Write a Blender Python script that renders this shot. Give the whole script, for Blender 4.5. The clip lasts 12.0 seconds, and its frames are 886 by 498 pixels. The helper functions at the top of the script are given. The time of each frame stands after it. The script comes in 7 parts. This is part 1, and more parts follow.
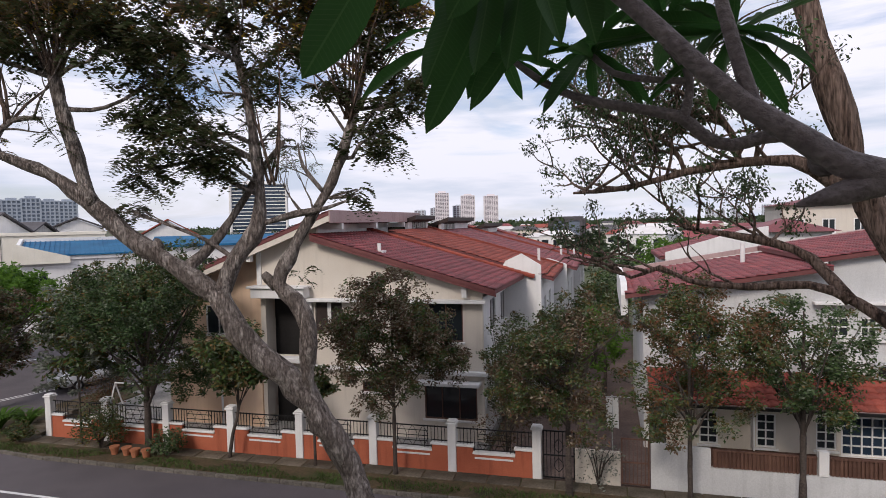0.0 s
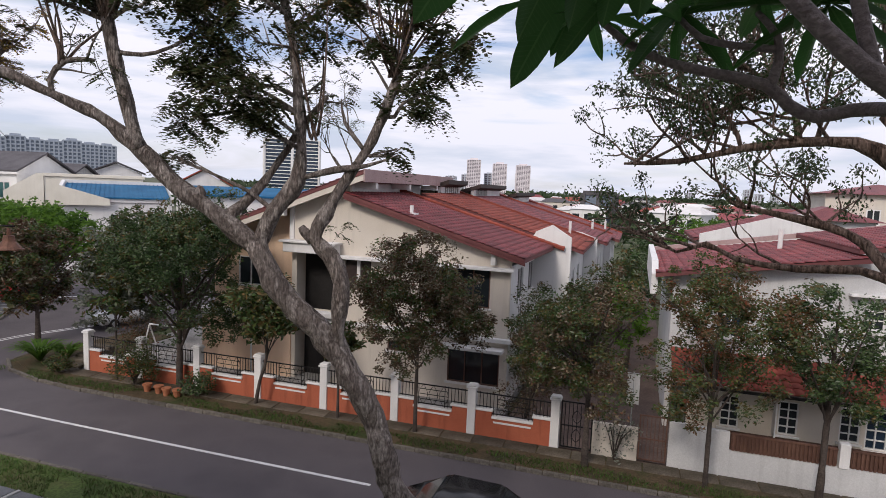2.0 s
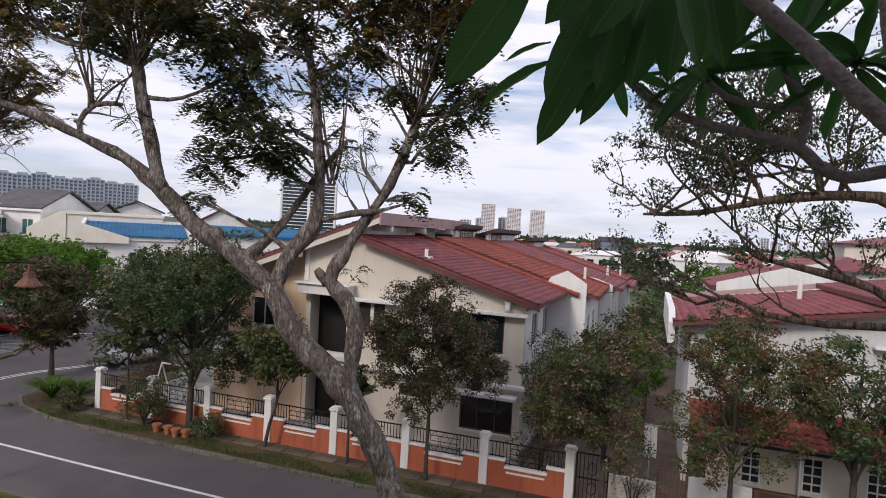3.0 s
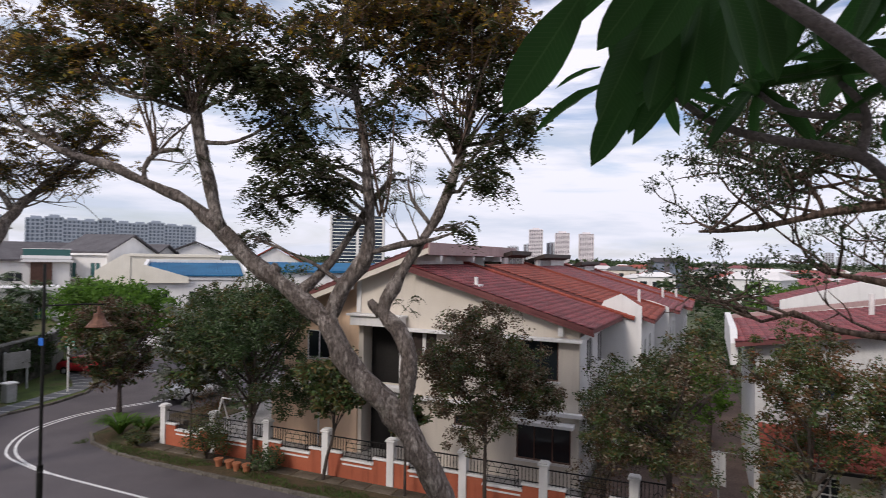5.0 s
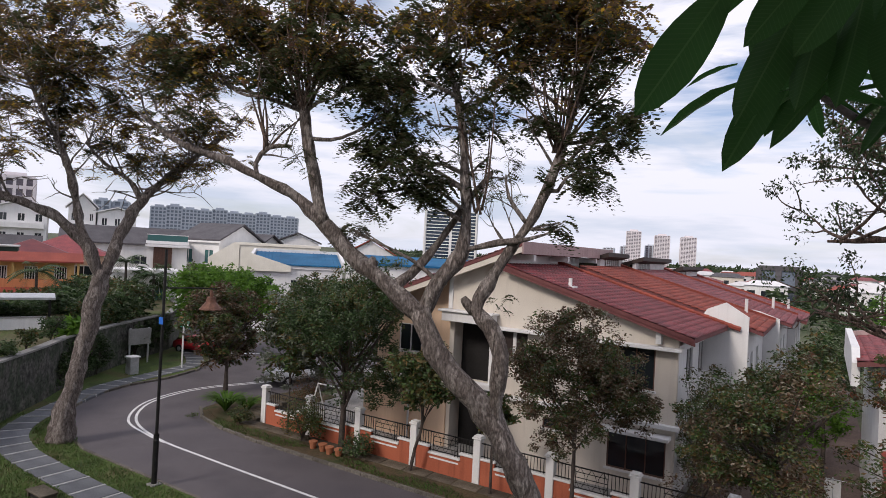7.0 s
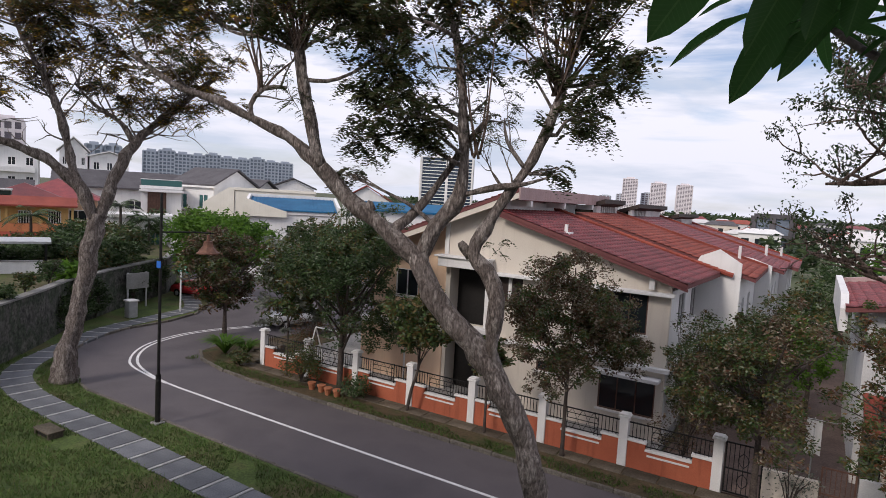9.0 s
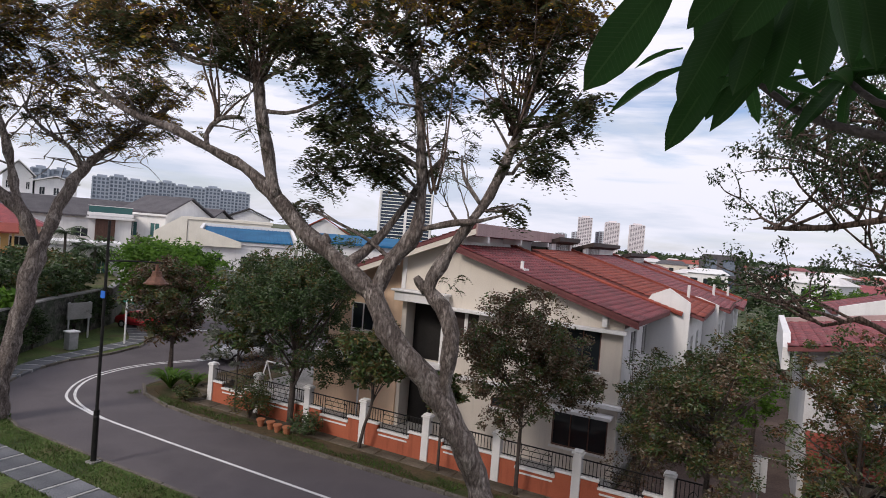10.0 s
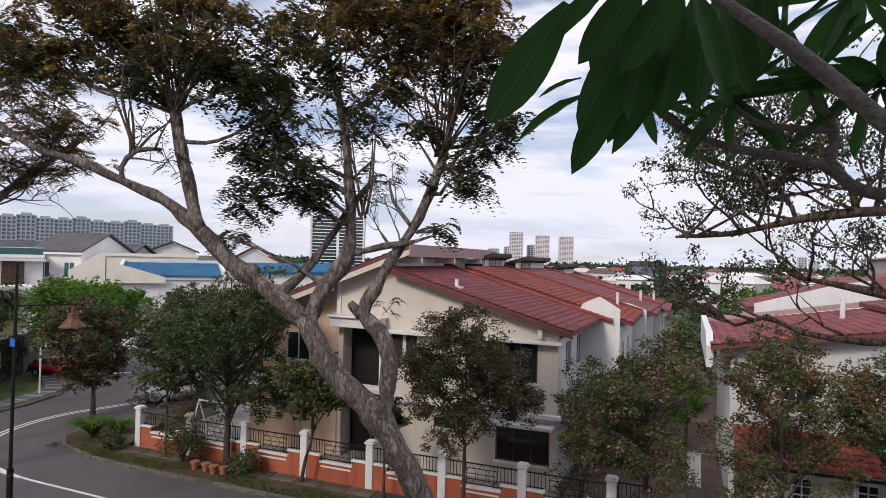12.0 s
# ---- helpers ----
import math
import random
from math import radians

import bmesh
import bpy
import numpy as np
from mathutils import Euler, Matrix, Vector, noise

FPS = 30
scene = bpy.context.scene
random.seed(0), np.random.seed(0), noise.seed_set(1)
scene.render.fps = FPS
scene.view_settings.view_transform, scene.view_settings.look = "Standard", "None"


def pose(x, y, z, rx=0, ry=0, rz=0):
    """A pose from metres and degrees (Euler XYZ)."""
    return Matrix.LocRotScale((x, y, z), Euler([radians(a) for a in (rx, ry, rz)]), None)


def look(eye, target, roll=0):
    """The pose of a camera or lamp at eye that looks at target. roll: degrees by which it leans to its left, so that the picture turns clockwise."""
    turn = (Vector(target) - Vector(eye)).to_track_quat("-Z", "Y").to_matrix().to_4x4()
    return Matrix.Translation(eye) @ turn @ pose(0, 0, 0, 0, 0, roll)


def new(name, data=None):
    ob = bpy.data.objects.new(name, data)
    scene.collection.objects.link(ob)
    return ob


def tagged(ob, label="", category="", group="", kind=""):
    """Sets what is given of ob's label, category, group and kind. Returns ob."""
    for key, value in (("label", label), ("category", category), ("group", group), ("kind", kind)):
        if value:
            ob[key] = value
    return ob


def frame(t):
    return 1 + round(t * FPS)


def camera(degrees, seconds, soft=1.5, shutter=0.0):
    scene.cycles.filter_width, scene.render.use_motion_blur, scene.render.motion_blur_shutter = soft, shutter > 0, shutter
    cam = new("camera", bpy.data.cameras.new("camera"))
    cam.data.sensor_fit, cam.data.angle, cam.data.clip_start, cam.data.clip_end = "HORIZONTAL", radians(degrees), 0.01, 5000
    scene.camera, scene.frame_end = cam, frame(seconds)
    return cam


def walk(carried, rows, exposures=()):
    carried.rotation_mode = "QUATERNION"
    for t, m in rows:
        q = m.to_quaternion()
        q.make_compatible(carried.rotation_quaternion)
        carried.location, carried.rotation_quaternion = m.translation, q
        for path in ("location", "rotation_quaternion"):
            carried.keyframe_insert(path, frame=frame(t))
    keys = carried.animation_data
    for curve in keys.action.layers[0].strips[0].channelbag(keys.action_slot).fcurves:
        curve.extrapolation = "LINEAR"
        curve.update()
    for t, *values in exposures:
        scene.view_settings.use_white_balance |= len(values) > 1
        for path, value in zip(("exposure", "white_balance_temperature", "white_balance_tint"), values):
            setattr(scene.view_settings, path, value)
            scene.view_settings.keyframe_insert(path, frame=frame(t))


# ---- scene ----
cam = camera(72.5, 12.0, 0.78, 0.1)
PATH = [
    (0, (0.168, 0.929, 9.35), (-0.351, 2.858, 9.262), -1.3),
    (0.5, (-0.003, 1.02, 9.349), (-0.464, 2.966, 9.326), 1.8),
    (1, (0.019, 0.769, 9.307), (-0.429, 2.718, 9.261), 1.8),
    (1.5, (0.059, 0.705, 9.294), (-0.493, 2.621, 9.145), 1.2),
    (2, (0.039, 0.824, 9.303), (-0.564, 2.721, 9.103), 2.3),
    (2.5, (0.027, 0.758, 9.31), (-0.648, 2.633, 9.136), 1.0),
    (3, (-0.001, 0.829, 9.337), (-0.656, 2.718, 9.277), 3.2),
    (3.2, (-0.04, 0.963, 9.363), (-0.715, 2.846, 9.379), 4.0),
    (4.8, (0.006, 0.783, 9.334), (-0.611, 2.685, 9.36), -0.2),
    (5, (-0.016, 0.758, 9.322), (-0.822, 2.588, 9.351), 0.9),
    (5.5, (-0.086, 0.741, 9.338), (-1.249, 2.367, 9.341), 2.2),
    (6, (-0.09, 0.72, 9.338), (-1.241, 2.355, 9.351), 2.6),
    (6.5, (-0.085, 0.727, 9.335), (-1.146, 2.422, 9.344), 2.7),
    (7, (-0.091, 0.76, 9.339), (-1.165, 2.447, 9.349), 3.0),
    (7.2, (-0.087, 0.716, 9.326), (-1.166, 2.4, 9.337), 3.1),
    (8.8, (-0.104, 0.72, 9.287), (-1.184, 2.395, 9.12), 2.8),
    (9, (-0.101, 0.71, 9.289), (-1.151, 2.404, 9.124), 3.3),
    (9.5, (-0.089, 0.69, 9.293), (-1.102, 2.412, 9.189), 4.5),
    (10, (-0.064, 0.732, 9.301), (-1.004, 2.497, 9.259), 4.6),
    (10.5, (-0.048, 0.848, 9.314), (-0.777, 2.71, 9.283), 3.6),
    (11, (-0.015, 0.799, 9.34), (-0.761, 2.654, 9.362), -2.0),
    (11.5, (-0.008, 0.721, 9.327), (-0.715, 2.59, 9.406), 0.2),
    (12, (-0.011, 0.72, 9.332), (-0.758, 2.575, 9.368), 1.3),
]
walk(cam, [(t, look(eye, target, roll)) for t, eye, target, roll in PATH])

# ---- world and light ----
world = bpy.data.worlds.new("sky")
scene.world = world
world.use_nodes = True
wn, wl = world.node_tree.nodes, world.node_tree.links
wn.clear()
w_out = wn.new("ShaderNodeOutputWorld")
w_bg = wn.new("ShaderNodeBackground")
w_sky = wn.new("ShaderNodeTexSky")
w_sky.sky_type, w_sky.sun_disc = "NISHITA", False
w_sky.sun_elevation, w_sky.sun_rotation = radians(36), radians(193)
w_co = wn.new("ShaderNodeTexCoord")
w_map = wn.new("ShaderNodeMapping")
w_map.inputs["Scale"].default_value = (1.0, 1.0, 6.5)
w_noise = wn.new("ShaderNodeTexNoise")
w_noise.inputs["Scale"].default_value, w_noise.inputs["Detail"].default_value = 2.5, 9.0
w_noise.inputs["Roughness"].default_value, w_noise.inputs["Distortion"].default_value = 0.55, 0.5
w_ramp = wn.new("ShaderNodeValToRGB")
w_ramp.color_ramp.elements[0].position, w_ramp.color_ramp.elements[1].position = 0.30, 0.47
w_noise2 = wn.new("ShaderNodeTexNoise")
w_noise2.inputs["Scale"].default_value, w_noise2.inputs["Detail"].default_value = 3.4, 8.0
w_ramp2 = wn.new("ShaderNodeValToRGB")
w_ramp2.color_ramp.elements[0].position, w_ramp2.color_ramp.elements[1].position = 0.36, 0.52
w_ramp2.color_ramp.elements[0].color, w_ramp2.color_ramp.elements[1].color = (6.7, 7.5, 9.3, 1), (10.9, 10.7, 12.0, 1)
w_mix = wn.new("ShaderNodeMix")
w_mix.data_type = "RGBA"
w_scale = wn.new("ShaderNodeMix")
w_scale.data_type, w_scale.blend_type = "RGBA", "MULTIPLY"
w_scale.inputs[0].default_value = 1.0
w_scale.inputs[7].default_value = (1.28, 1.24, 1.38, 1)
wl.new(w_co.outputs["Generated"], w_map.inputs["Vector"])
wl.new(w_map.outputs["Vector"], w_noise.inputs["Vector"])
wl.new(w_map.outputs["Vector"], w_noise2.inputs["Vector"])
wl.new(w_noise.outputs["Fac"], w_ramp.inputs["Fac"])
wl.new(w_noise2.outputs["Fac"], w_ramp2.inputs["Fac"])
wl.new(w_ramp.outputs["Color"], w_mix.inputs[0])
wl.new(w_sky.outputs["Color"], w_scale.inputs[6])
wl.new(w_scale.outputs[2], w_mix.inputs[6])
wl.new(w_ramp2.outputs["Color"], w_mix.inputs[7])
w_sep = wn.new("ShaderNodeSeparateXYZ")
w_low = wn.new("ShaderNodeMapRange")
w_low.inputs[1].default_value, w_low.inputs[2].default_value = 0.0, 0.22
w_low.inputs[3].default_value, w_low.inputs[4].default_value = 0.45, 0.0
w_haze = wn.new("ShaderNodeMix")
w_haze.data_type = "RGBA"
w_haze.inputs[7].default_value = (7.8, 8.1, 9.4, 1)
wl.new(w_co.outputs["Generated"], w_sep.inputs[0])
wl.new(w_sep.outputs["Z"], w_low.inputs[0])
wl.new(w_low.outputs[0], w_haze.inputs[0])
wl.new(w_mix.outputs[2], w_haze.inputs[6])
wl.new(w_haze.outputs[2], w_bg.inputs["Color"])
w_bg.inputs["Strength"].default_value = 0.09
wl.new(w_bg.outputs["Background"], w_out.inputs["Surface"])

sun = new("sun", bpy.data.lights.new("sun", "SUN"))
sun.data.energy, sun.data.angle, sun.data.color = 2.1, radians(14), (1.0, 0.9, 0.81)
sun.matrix_world = look((-10.3, -44.8, 34), (0, 0, 0))


# ---- materials ----
def colours(nodes, links, fac, cols):
    ramp = nodes.new("ShaderNodeValToRGB")
    el = ramp.color_ramp.elements
    while len(el) < len(cols):
        el.new(0.5)
    for n, c in enumerate(cols):
        el[n].position = n / max(1, len(cols) - 1)
        el[n].color = (*c, 1)
    links.new(fac, ramp.inputs["Fac"])
    return ramp.outputs["Color"]


def surface(name, cols, rough=0.7, scale=1.5, fine=30.0, depth=0.25, bump=0.15, metal=0.0, rand=0.0, stretch=(1, 1, 1), streak=0.0, spec=0.3, ridges=0.0):
    """Colour in broad patches, fine grain over it, grain as relief; rand varies it piece by piece."""
    m = bpy.data.materials.new(name)
    m.use_nodes = True
    nodes, links = m.node_tree.nodes, m.node_tree.links
    b = nodes["Principled BSDF"]
    co = nodes.new("ShaderNodeTexCoord")
    mp = nodes.new("ShaderNodeMapping")
    mp.inputs["Scale"].default_value = stretch
    links.new(co.outputs["Object"], mp.inputs["Vector"])
    big, small = nodes.new("ShaderNodeTexNoise"), nodes.new("ShaderNodeTexNoise")
    big.inputs["Scale"].default_value, big.inputs["Detail"].default_value = scale, 5.0
    small.inputs["Scale"].default_value, small.inputs["Detail"].default_value = fine, 4.0
    for n in (big, small):
        links.new(mp.outputs["Vector"], n.inputs["Vector"])
    stretchy = nodes.new("ShaderNodeMapRange")
    stretchy.inputs[1].default_value, stretchy.inputs[2].default_value = 0.3, 0.7
    links.new(big.outputs["Fac"], stretchy.inputs[0])
    col = colours(nodes, links, stretchy.outputs[0], cols)
    grain = nodes.new("ShaderNodeMapRange")
    grain.inputs[1].default_value, grain.inputs[2].default_value = 0.3, 0.7
    grain.inputs[3].default_value, grain.inputs[4].default_value = 1 - depth, 1 + depth * 0.5
    links.new(small.outputs["Fac"], grain.inputs[0])
    mul = nodes.new("ShaderNodeMix")
    mul.data_type, mul.blend_type = "RGBA", "MULTIPLY"
    mul.inputs[0].default_value = 1.0
    links.new(col, mul.inputs[6])
    links.new(grain.outputs[0], mul.inputs[7])
    last = mul.outputs[2]
    if streak:
        mp2 = nodes.new("ShaderNodeMapping")
        mp2.inputs["Scale"].default_value = (3.0, 3.0, 0.25)
        links.new(co.outputs["Object"], mp2.inputs["Vector"])
        st = nodes.new("ShaderNodeTexNoise")
        st.inputs["Scale"].default_value, st.inputs["Detail"].default_value = 1.6, 6.0
        links.new(mp2.outputs["Vector"], st.inputs["Vector"])
        sr = nodes.new("ShaderNodeMapRange")
        sr.inputs[1].default_value, sr.inputs[2].default_value = 0.52, 0.75
        sr.inputs[3].default_value, sr.inputs[4].default_value = 1.0, 1 - streak
        links.new(st.outputs["Fac"], sr.inputs[0])
        m3 = nodes.new("ShaderNodeMix")
        m3.data_type, m3.blend_type = "RGBA", "MULTIPLY"
        m3.inputs[0].default_value = 1.0
        links.new(last, m3.inputs[6])
        links.new(sr.outputs[0], m3.inputs[7])
        last = m3.outputs[2]
    if rand:
        info = nodes.new("ShaderNodeObjectInfo")
        geo = nodes.new("ShaderNodeNewGeometry")
        add = nodes.new("ShaderNodeMath")
        add.operation = "ADD"
        links.new(info.outputs["Random"], add.inputs[0])
        links.new(geo.outputs["Random Per Island"], add.inputs[1])
        fr = nodes.new("ShaderNodeMath")
        fr.operation = "FRACT"
        links.new(add.outputs[0], fr.inputs[0])
        rr = nodes.new("ShaderNodeMapRange")
        rr.inputs[3].default_value, rr.inputs[4].default_value = 1 - rand, 1 + rand
        links.new(fr.outputs[0], rr.inputs[0])
        m4 = nodes.new("ShaderNodeMix")
        m4.data_type, m4.blend_type = "RGBA", "MULTIPLY"
        m4.inputs[0].default_value = 1.0
        links.new(last, m4.inputs[6])
        links.new(rr.outputs[0], m4.inputs[7])
        last = m4.outputs[2]
    links.new(last, b.inputs["Base Color"])
    height = small.outputs["Fac"]
    if ridges:
        mp5 = nodes.new("ShaderNodeMapping")
        mp5.inputs["Scale"].default_value = (15.0, 15.0, 2.2)
        links.new(co.outputs["Object"], mp5.inputs["Vector"])
        warp = nodes.new("ShaderNodeMix")
        warp.data_type = "VECTOR"
        warp.inputs[0].default_value = 0.5
        links.new(mp5.outputs["Vector"], warp.inputs[4])
        links.new(small.outputs["Color"], warp.inputs[5])
        cell = nodes.new("ShaderNodeTexVoronoi")
        cell.feature = "DISTANCE_TO_EDGE"
        cell.inputs["Scale"].default_value = 3.4
        links.new(warp.outputs[1], cell.inputs["Vector"])
        crack = nodes.new("ShaderNodeMapRange")
        crack.inputs[1].default_value, crack.inputs[2].default_value = 0.0, 0.16
        links.new(cell.outputs["Distance"], crack.inputs[0])
        tint = nodes.new("ShaderNodeMapRange")
        tint.inputs[3].default_value, tint.inputs[4].default_value = 0.72, 1.1
        links.new(crack.outputs[0], tint.inputs[0])
        m5 = nodes.new("ShaderNodeMix")
        m5.data_type, m5.blend_type = "RGBA", "MULTIPLY"
        m5.inputs[0].default_value = ridges
        links.new(last, m5.inputs[6])
        links.new(tint.outputs[0], m5.inputs[7])
        links.new(m5.outputs[2], b.inputs["Base Color"])
        height = crack.outputs[0]
    if bump:
        bp = nodes.new("ShaderNodeBump")
        bp.inputs["Strength"].default_value, bp.inputs["Distance"].default_value = bump, 0.04
        links.new(height, bp.inputs["Height"])
        links.new(bp.outputs["Normal"], b.inputs["Normal"])
    b.inputs["Roughness"].default_value, b.inputs["Metallic"].default_value = rough, metal
    b.inputs["Specular IOR Level"].default_value = spec
    return m


def foliage(name, cols, through_light=0.35, rough=0.5):
    """Leaves: each one takes a tint of its own, and lets some light through."""
    m = bpy.data.materials.new(name)
    m.use_nodes = True
    nodes, links = m.node_tree.nodes, m.node_tree.links
    b, out = nodes["Principled BSDF"], nodes["Material Output"]
    geo = nodes.new("ShaderNodeNewGeometry")
    col = colours(nodes, links, geo.outputs["Random Per Island"], cols)
    co = nodes.new("ShaderNodeTexCoord")
    ns = nodes.new("ShaderNodeTexNoise")
    ns.inputs["Scale"].default_value = 0.9
    links.new(co.outputs["Object"], ns.inputs["Vector"])
    mr = nodes.new("ShaderNodeMapRange")
    mr.inputs[1].default_value, mr.inputs[2].default_value = 0.3, 0.7
    mr.inputs[3].default_value, mr.inputs[4].default_value = 0.65, 1.25
    links.new(ns.outputs["Fac"], mr.inputs[0])
    mul = nodes.new("ShaderNodeMix")
    mul.data_type, mul.blend_type = "RGBA", "MULTIPLY"
    mul.inputs[0].default_value = 1.0
    links.new(col, mul.inputs[6])
    links.new(mr.outputs[0], mul.inputs[7])
    links.new(mul.outputs[2], b.inputs["Base Color"])
    b.inputs["Roughness"].default_value = rough
    b.inputs["Specular IOR Level"].default_value = 0.18
    tr = nodes.new("ShaderNodeBsdfTranslucent")
    links.new(mul.outputs[2], tr.inputs["Color"])
    mix = nodes.new("ShaderNodeMixShader")
    mix.inputs[0].default_value = through_light
    links.new(b.outputs[0], mix.inputs[1])
    links.new(tr.outputs[0], mix.inputs[2])
    links.new(mix.outputs[0], out.inputs["Surface"])
    return m


def leaf_with_veins(name, cols, through_light, rough):
    """A large leaf: pale midrib and side veins that follow its length, over the leaf's own tint."""
    m = foliage(name, cols, through_light, rough)
    nodes, links = m.node_tree.nodes, m.node_tree.links
    b = nodes["Principled BSDF"]
    base = b.inputs["Base Color"].links[0].from_socket
    co, sep = nodes.new("ShaderNodeTexCoord"), nodes.new("ShaderNodeSeparateXYZ")
    links.new(co.outputs["Object"], sep.inputs[0])

    def calc(op, u, v):
        q = nodes.new("ShaderNodeMath")
        q.operation = op
        for n, val in enumerate((u, v)):
            if isinstance(val, (int, float)):
                q.inputs[n].default_value = val
            else:
                links.new(val, q.inputs[n])
        return q.outputs[0]

    off = calc("ABSOLUTE", sep.outputs["Y"], 0.0)
    rib = calc("LESS_THAN", off, 0.0026)
    side = calc("GREATER_THAN", calc("SINE", calc("MULTIPLY", calc("SUBTRACT", sep.outputs["X"], calc("MULTIPLY", off, 0.6)), 420.0), 0.0), 0.86)
    fac = calc("MINIMUM", calc("ADD", calc("MULTIPLY", rib, 0.6), calc("MULTIPLY", side, 0.22)), 0.7)
    mix = nodes.new("ShaderNodeMix")
    mix.data_type = "RGBA"
    mix.inputs[7].default_value = (0.10, 0.17, 0.06, 1)
    links.new(fac, mix.inputs[0])
    links.new(base, mix.inputs[6])
    links.new(mix.outputs[2], b.inputs["Base Color"])
    bp = nodes.new("ShaderNodeBump")
    bp.inputs["Strength"].default_value, bp.inputs["Distance"].default_value = 0.35, 0.004
    links.new(fac, bp.inputs["Height"])
    links.new(bp.outputs["Normal"], b.inputs["Normal"])
    return m


def pane_glass(name, tint=(0.02, 0.025, 0.03)):
    m = bpy.data.materials.new(name)
    m.use_nodes = True
    b = m.node_tree.nodes["Principled BSDF"]
    b.inputs["Base Color"].default_value = (*tint, 1)
    b.inputs["Roughness"].default_value = 0.08
    b.inputs["Specular IOR Level"].default_value = 0.6
    return m


ASPHALT = surface("asphalt", [(0.085, 0.075, 0.082), (0.115, 0.10, 0.108), (0.098, 0.086, 0.094)], 0.75, 0.35, 45, 0.22, 0.2)
LINE = surface("road_paint", [(0.62, 0.62, 0.62), (0.8, 0.8, 0.8)], 0.6, 3, 25, 0.25, 0.05)
CONCRETE = surface("concrete", [(0.20, 0.195, 0.19), (0.31, 0.30, 0.29)], 0.85, 1.2, 25, 0.3, 0.25, rand=0.18)
# alley paving darkened to carry the shade by the car porch
BROWNPAVE = surface("shade_darkened_brown_paving", [(0.10, 0.07, 0.062), (0.16, 0.115, 0.10)], 0.85, 0.8, 14, 0.3, 0.2)
MOSSY = surface("mossy_slab", [(0.06, 0.05, 0.035), (0.12, 0.10, 0.075), (0.17, 0.14, 0.11)], 0.9, 0.9, 16, 0.4, 0.3, rand=0.3)
SLAB = surface("paving_slab", [(0.10, 0.105, 0.12), (0.17, 0.175, 0.19)], 0.8, 1.0, 22, 0.3, 0.2, rand=0.22)
GRATE = surface("drain_cover", [(0.26, 0.26, 0.265), (0.40, 0.40, 0.40)], 0.7, 3, 30, 0.3, 0.1)
KERB = surface("kerb_stone", [(0.09, 0.08, 0.07), (0.20, 0.18, 0.155)], 0.9, 2.0, 18, 0.35, 0.3, rand=0.25)
GRASS_SOIL = surface("lawn_soil", [(0.04, 0.06, 0.018), (0.075, 0.11, 0.028), (0.10, 0.08, 0.042)], 0.95, 0.5, 14, 0.4, 0.4)
DRYLAWN = surface("dry_lawn", [(0.055, 0.065, 0.022), (0.10, 0.085, 0.045), (0.075, 0.095, 0.025), (0.13, 0.10, 0.06)], 0.95, 0.25, 9, 0.4, 0.3)
VERGE_SOIL = surface("verge_soil", [(0.05, 0.045, 0.025), (0.10, 0.07, 0.04), (0.045, 0.06, 0.018)], 0.95, 0.7, 14, 0.4, 0.4)
TERRAIN = surface("far_ground", [(0.05, 0.07, 0.03), (0.09, 0.10, 0.05), (0.14, 0.13, 0.11)], 0.95, 0.05, 1.5, 0.4, 0.0)
CREAM = surface("cream_render", [(0.59, 0.53, 0.465), (0.66, 0.605, 0.535)], 0.85, 0.7, 30, 0.08, 0.08, streak=0.1)
PEACH = surface("peach_render", [(0.70, 0.50, 0.35), (0.77, 0.57, 0.42)], 0.85, 0.7, 30, 0.08, 0.08, streak=0.1)
WHITE = surface("white_paint", [(0.67, 0.66, 0.66), (0.76, 0.75, 0.745)], 0.75, 1.0, 30, 0.08, 0.06, streak=0.09)
GREYWALL = surface("grey_render", [(0.42, 0.41, 0.41), (0.52, 0.51, 0.51)], 0.85, 0.8, 25, 0.1, 0.08, streak=0.25)
ORANGE = surface("terracotta_paint", [(0.35, 0.095, 0.052), (0.43, 0.125, 0.068)], 0.8, 0.9, 30, 0.14, 0.1, streak=0.3)
REDTILE = surface("red_roof_tile", [(0.15, 0.032, 0.038), (0.26, 0.055, 0.055)], 0.5, 0.9, 14, 0.35, 0.2, rand=0.3)
ORTILE = surface("orange_roof_tile", [(0.20, 0.042, 0.03), (0.28, 0.065, 0.042)], 0.65, 0.8, 18, 0.22, 0.1, rand=0.2)
FASCIA = surface("maroon_fascia", [(0.36, 0.255, 0.25), (0.44, 0.32, 0.31)], 0.7, 1.0, 20, 0.15, 0.05, streak=0.2)
VERGE = surface("maroon_verge_board", [(0.12, 0.04, 0.042), (0.18, 0.065, 0.062)], 0.7, 1.0, 20, 0.15, 0.05)
GREYTILE = surface("grey_roof_tile", [(0.065, 0.06, 0.066), (0.105, 0.098, 0.106)], 0.7, 0.8, 10, 0.2, 0.05, rand=0.15)
BLUEROOF = surface("blue_metal_roof", [(0.016, 0.095, 0.21), (0.03, 0.15, 0.29)], 0.6, 0.6, 8, 0.12, 0.03, spec=0.1)
IRON = surface("black_iron", [(0.012, 0.012, 0.013), (0.03, 0.028, 0.027)], 0.5, 8, 60, 0.2, 0.05, metal=0.4)
BROWNMETAL = surface("brown_metal", [(0.09, 0.045, 0.035), (0.13, 0.07, 0.05)], 0.55, 4, 40, 0.2, 0.05, rand=0.15)
DARKWOOD = surface("dark_wood", [(0.028, 0.019, 0.017), (0.05, 0.034, 0.03)], 0.6, 4, 30, 0.2, 0.1)
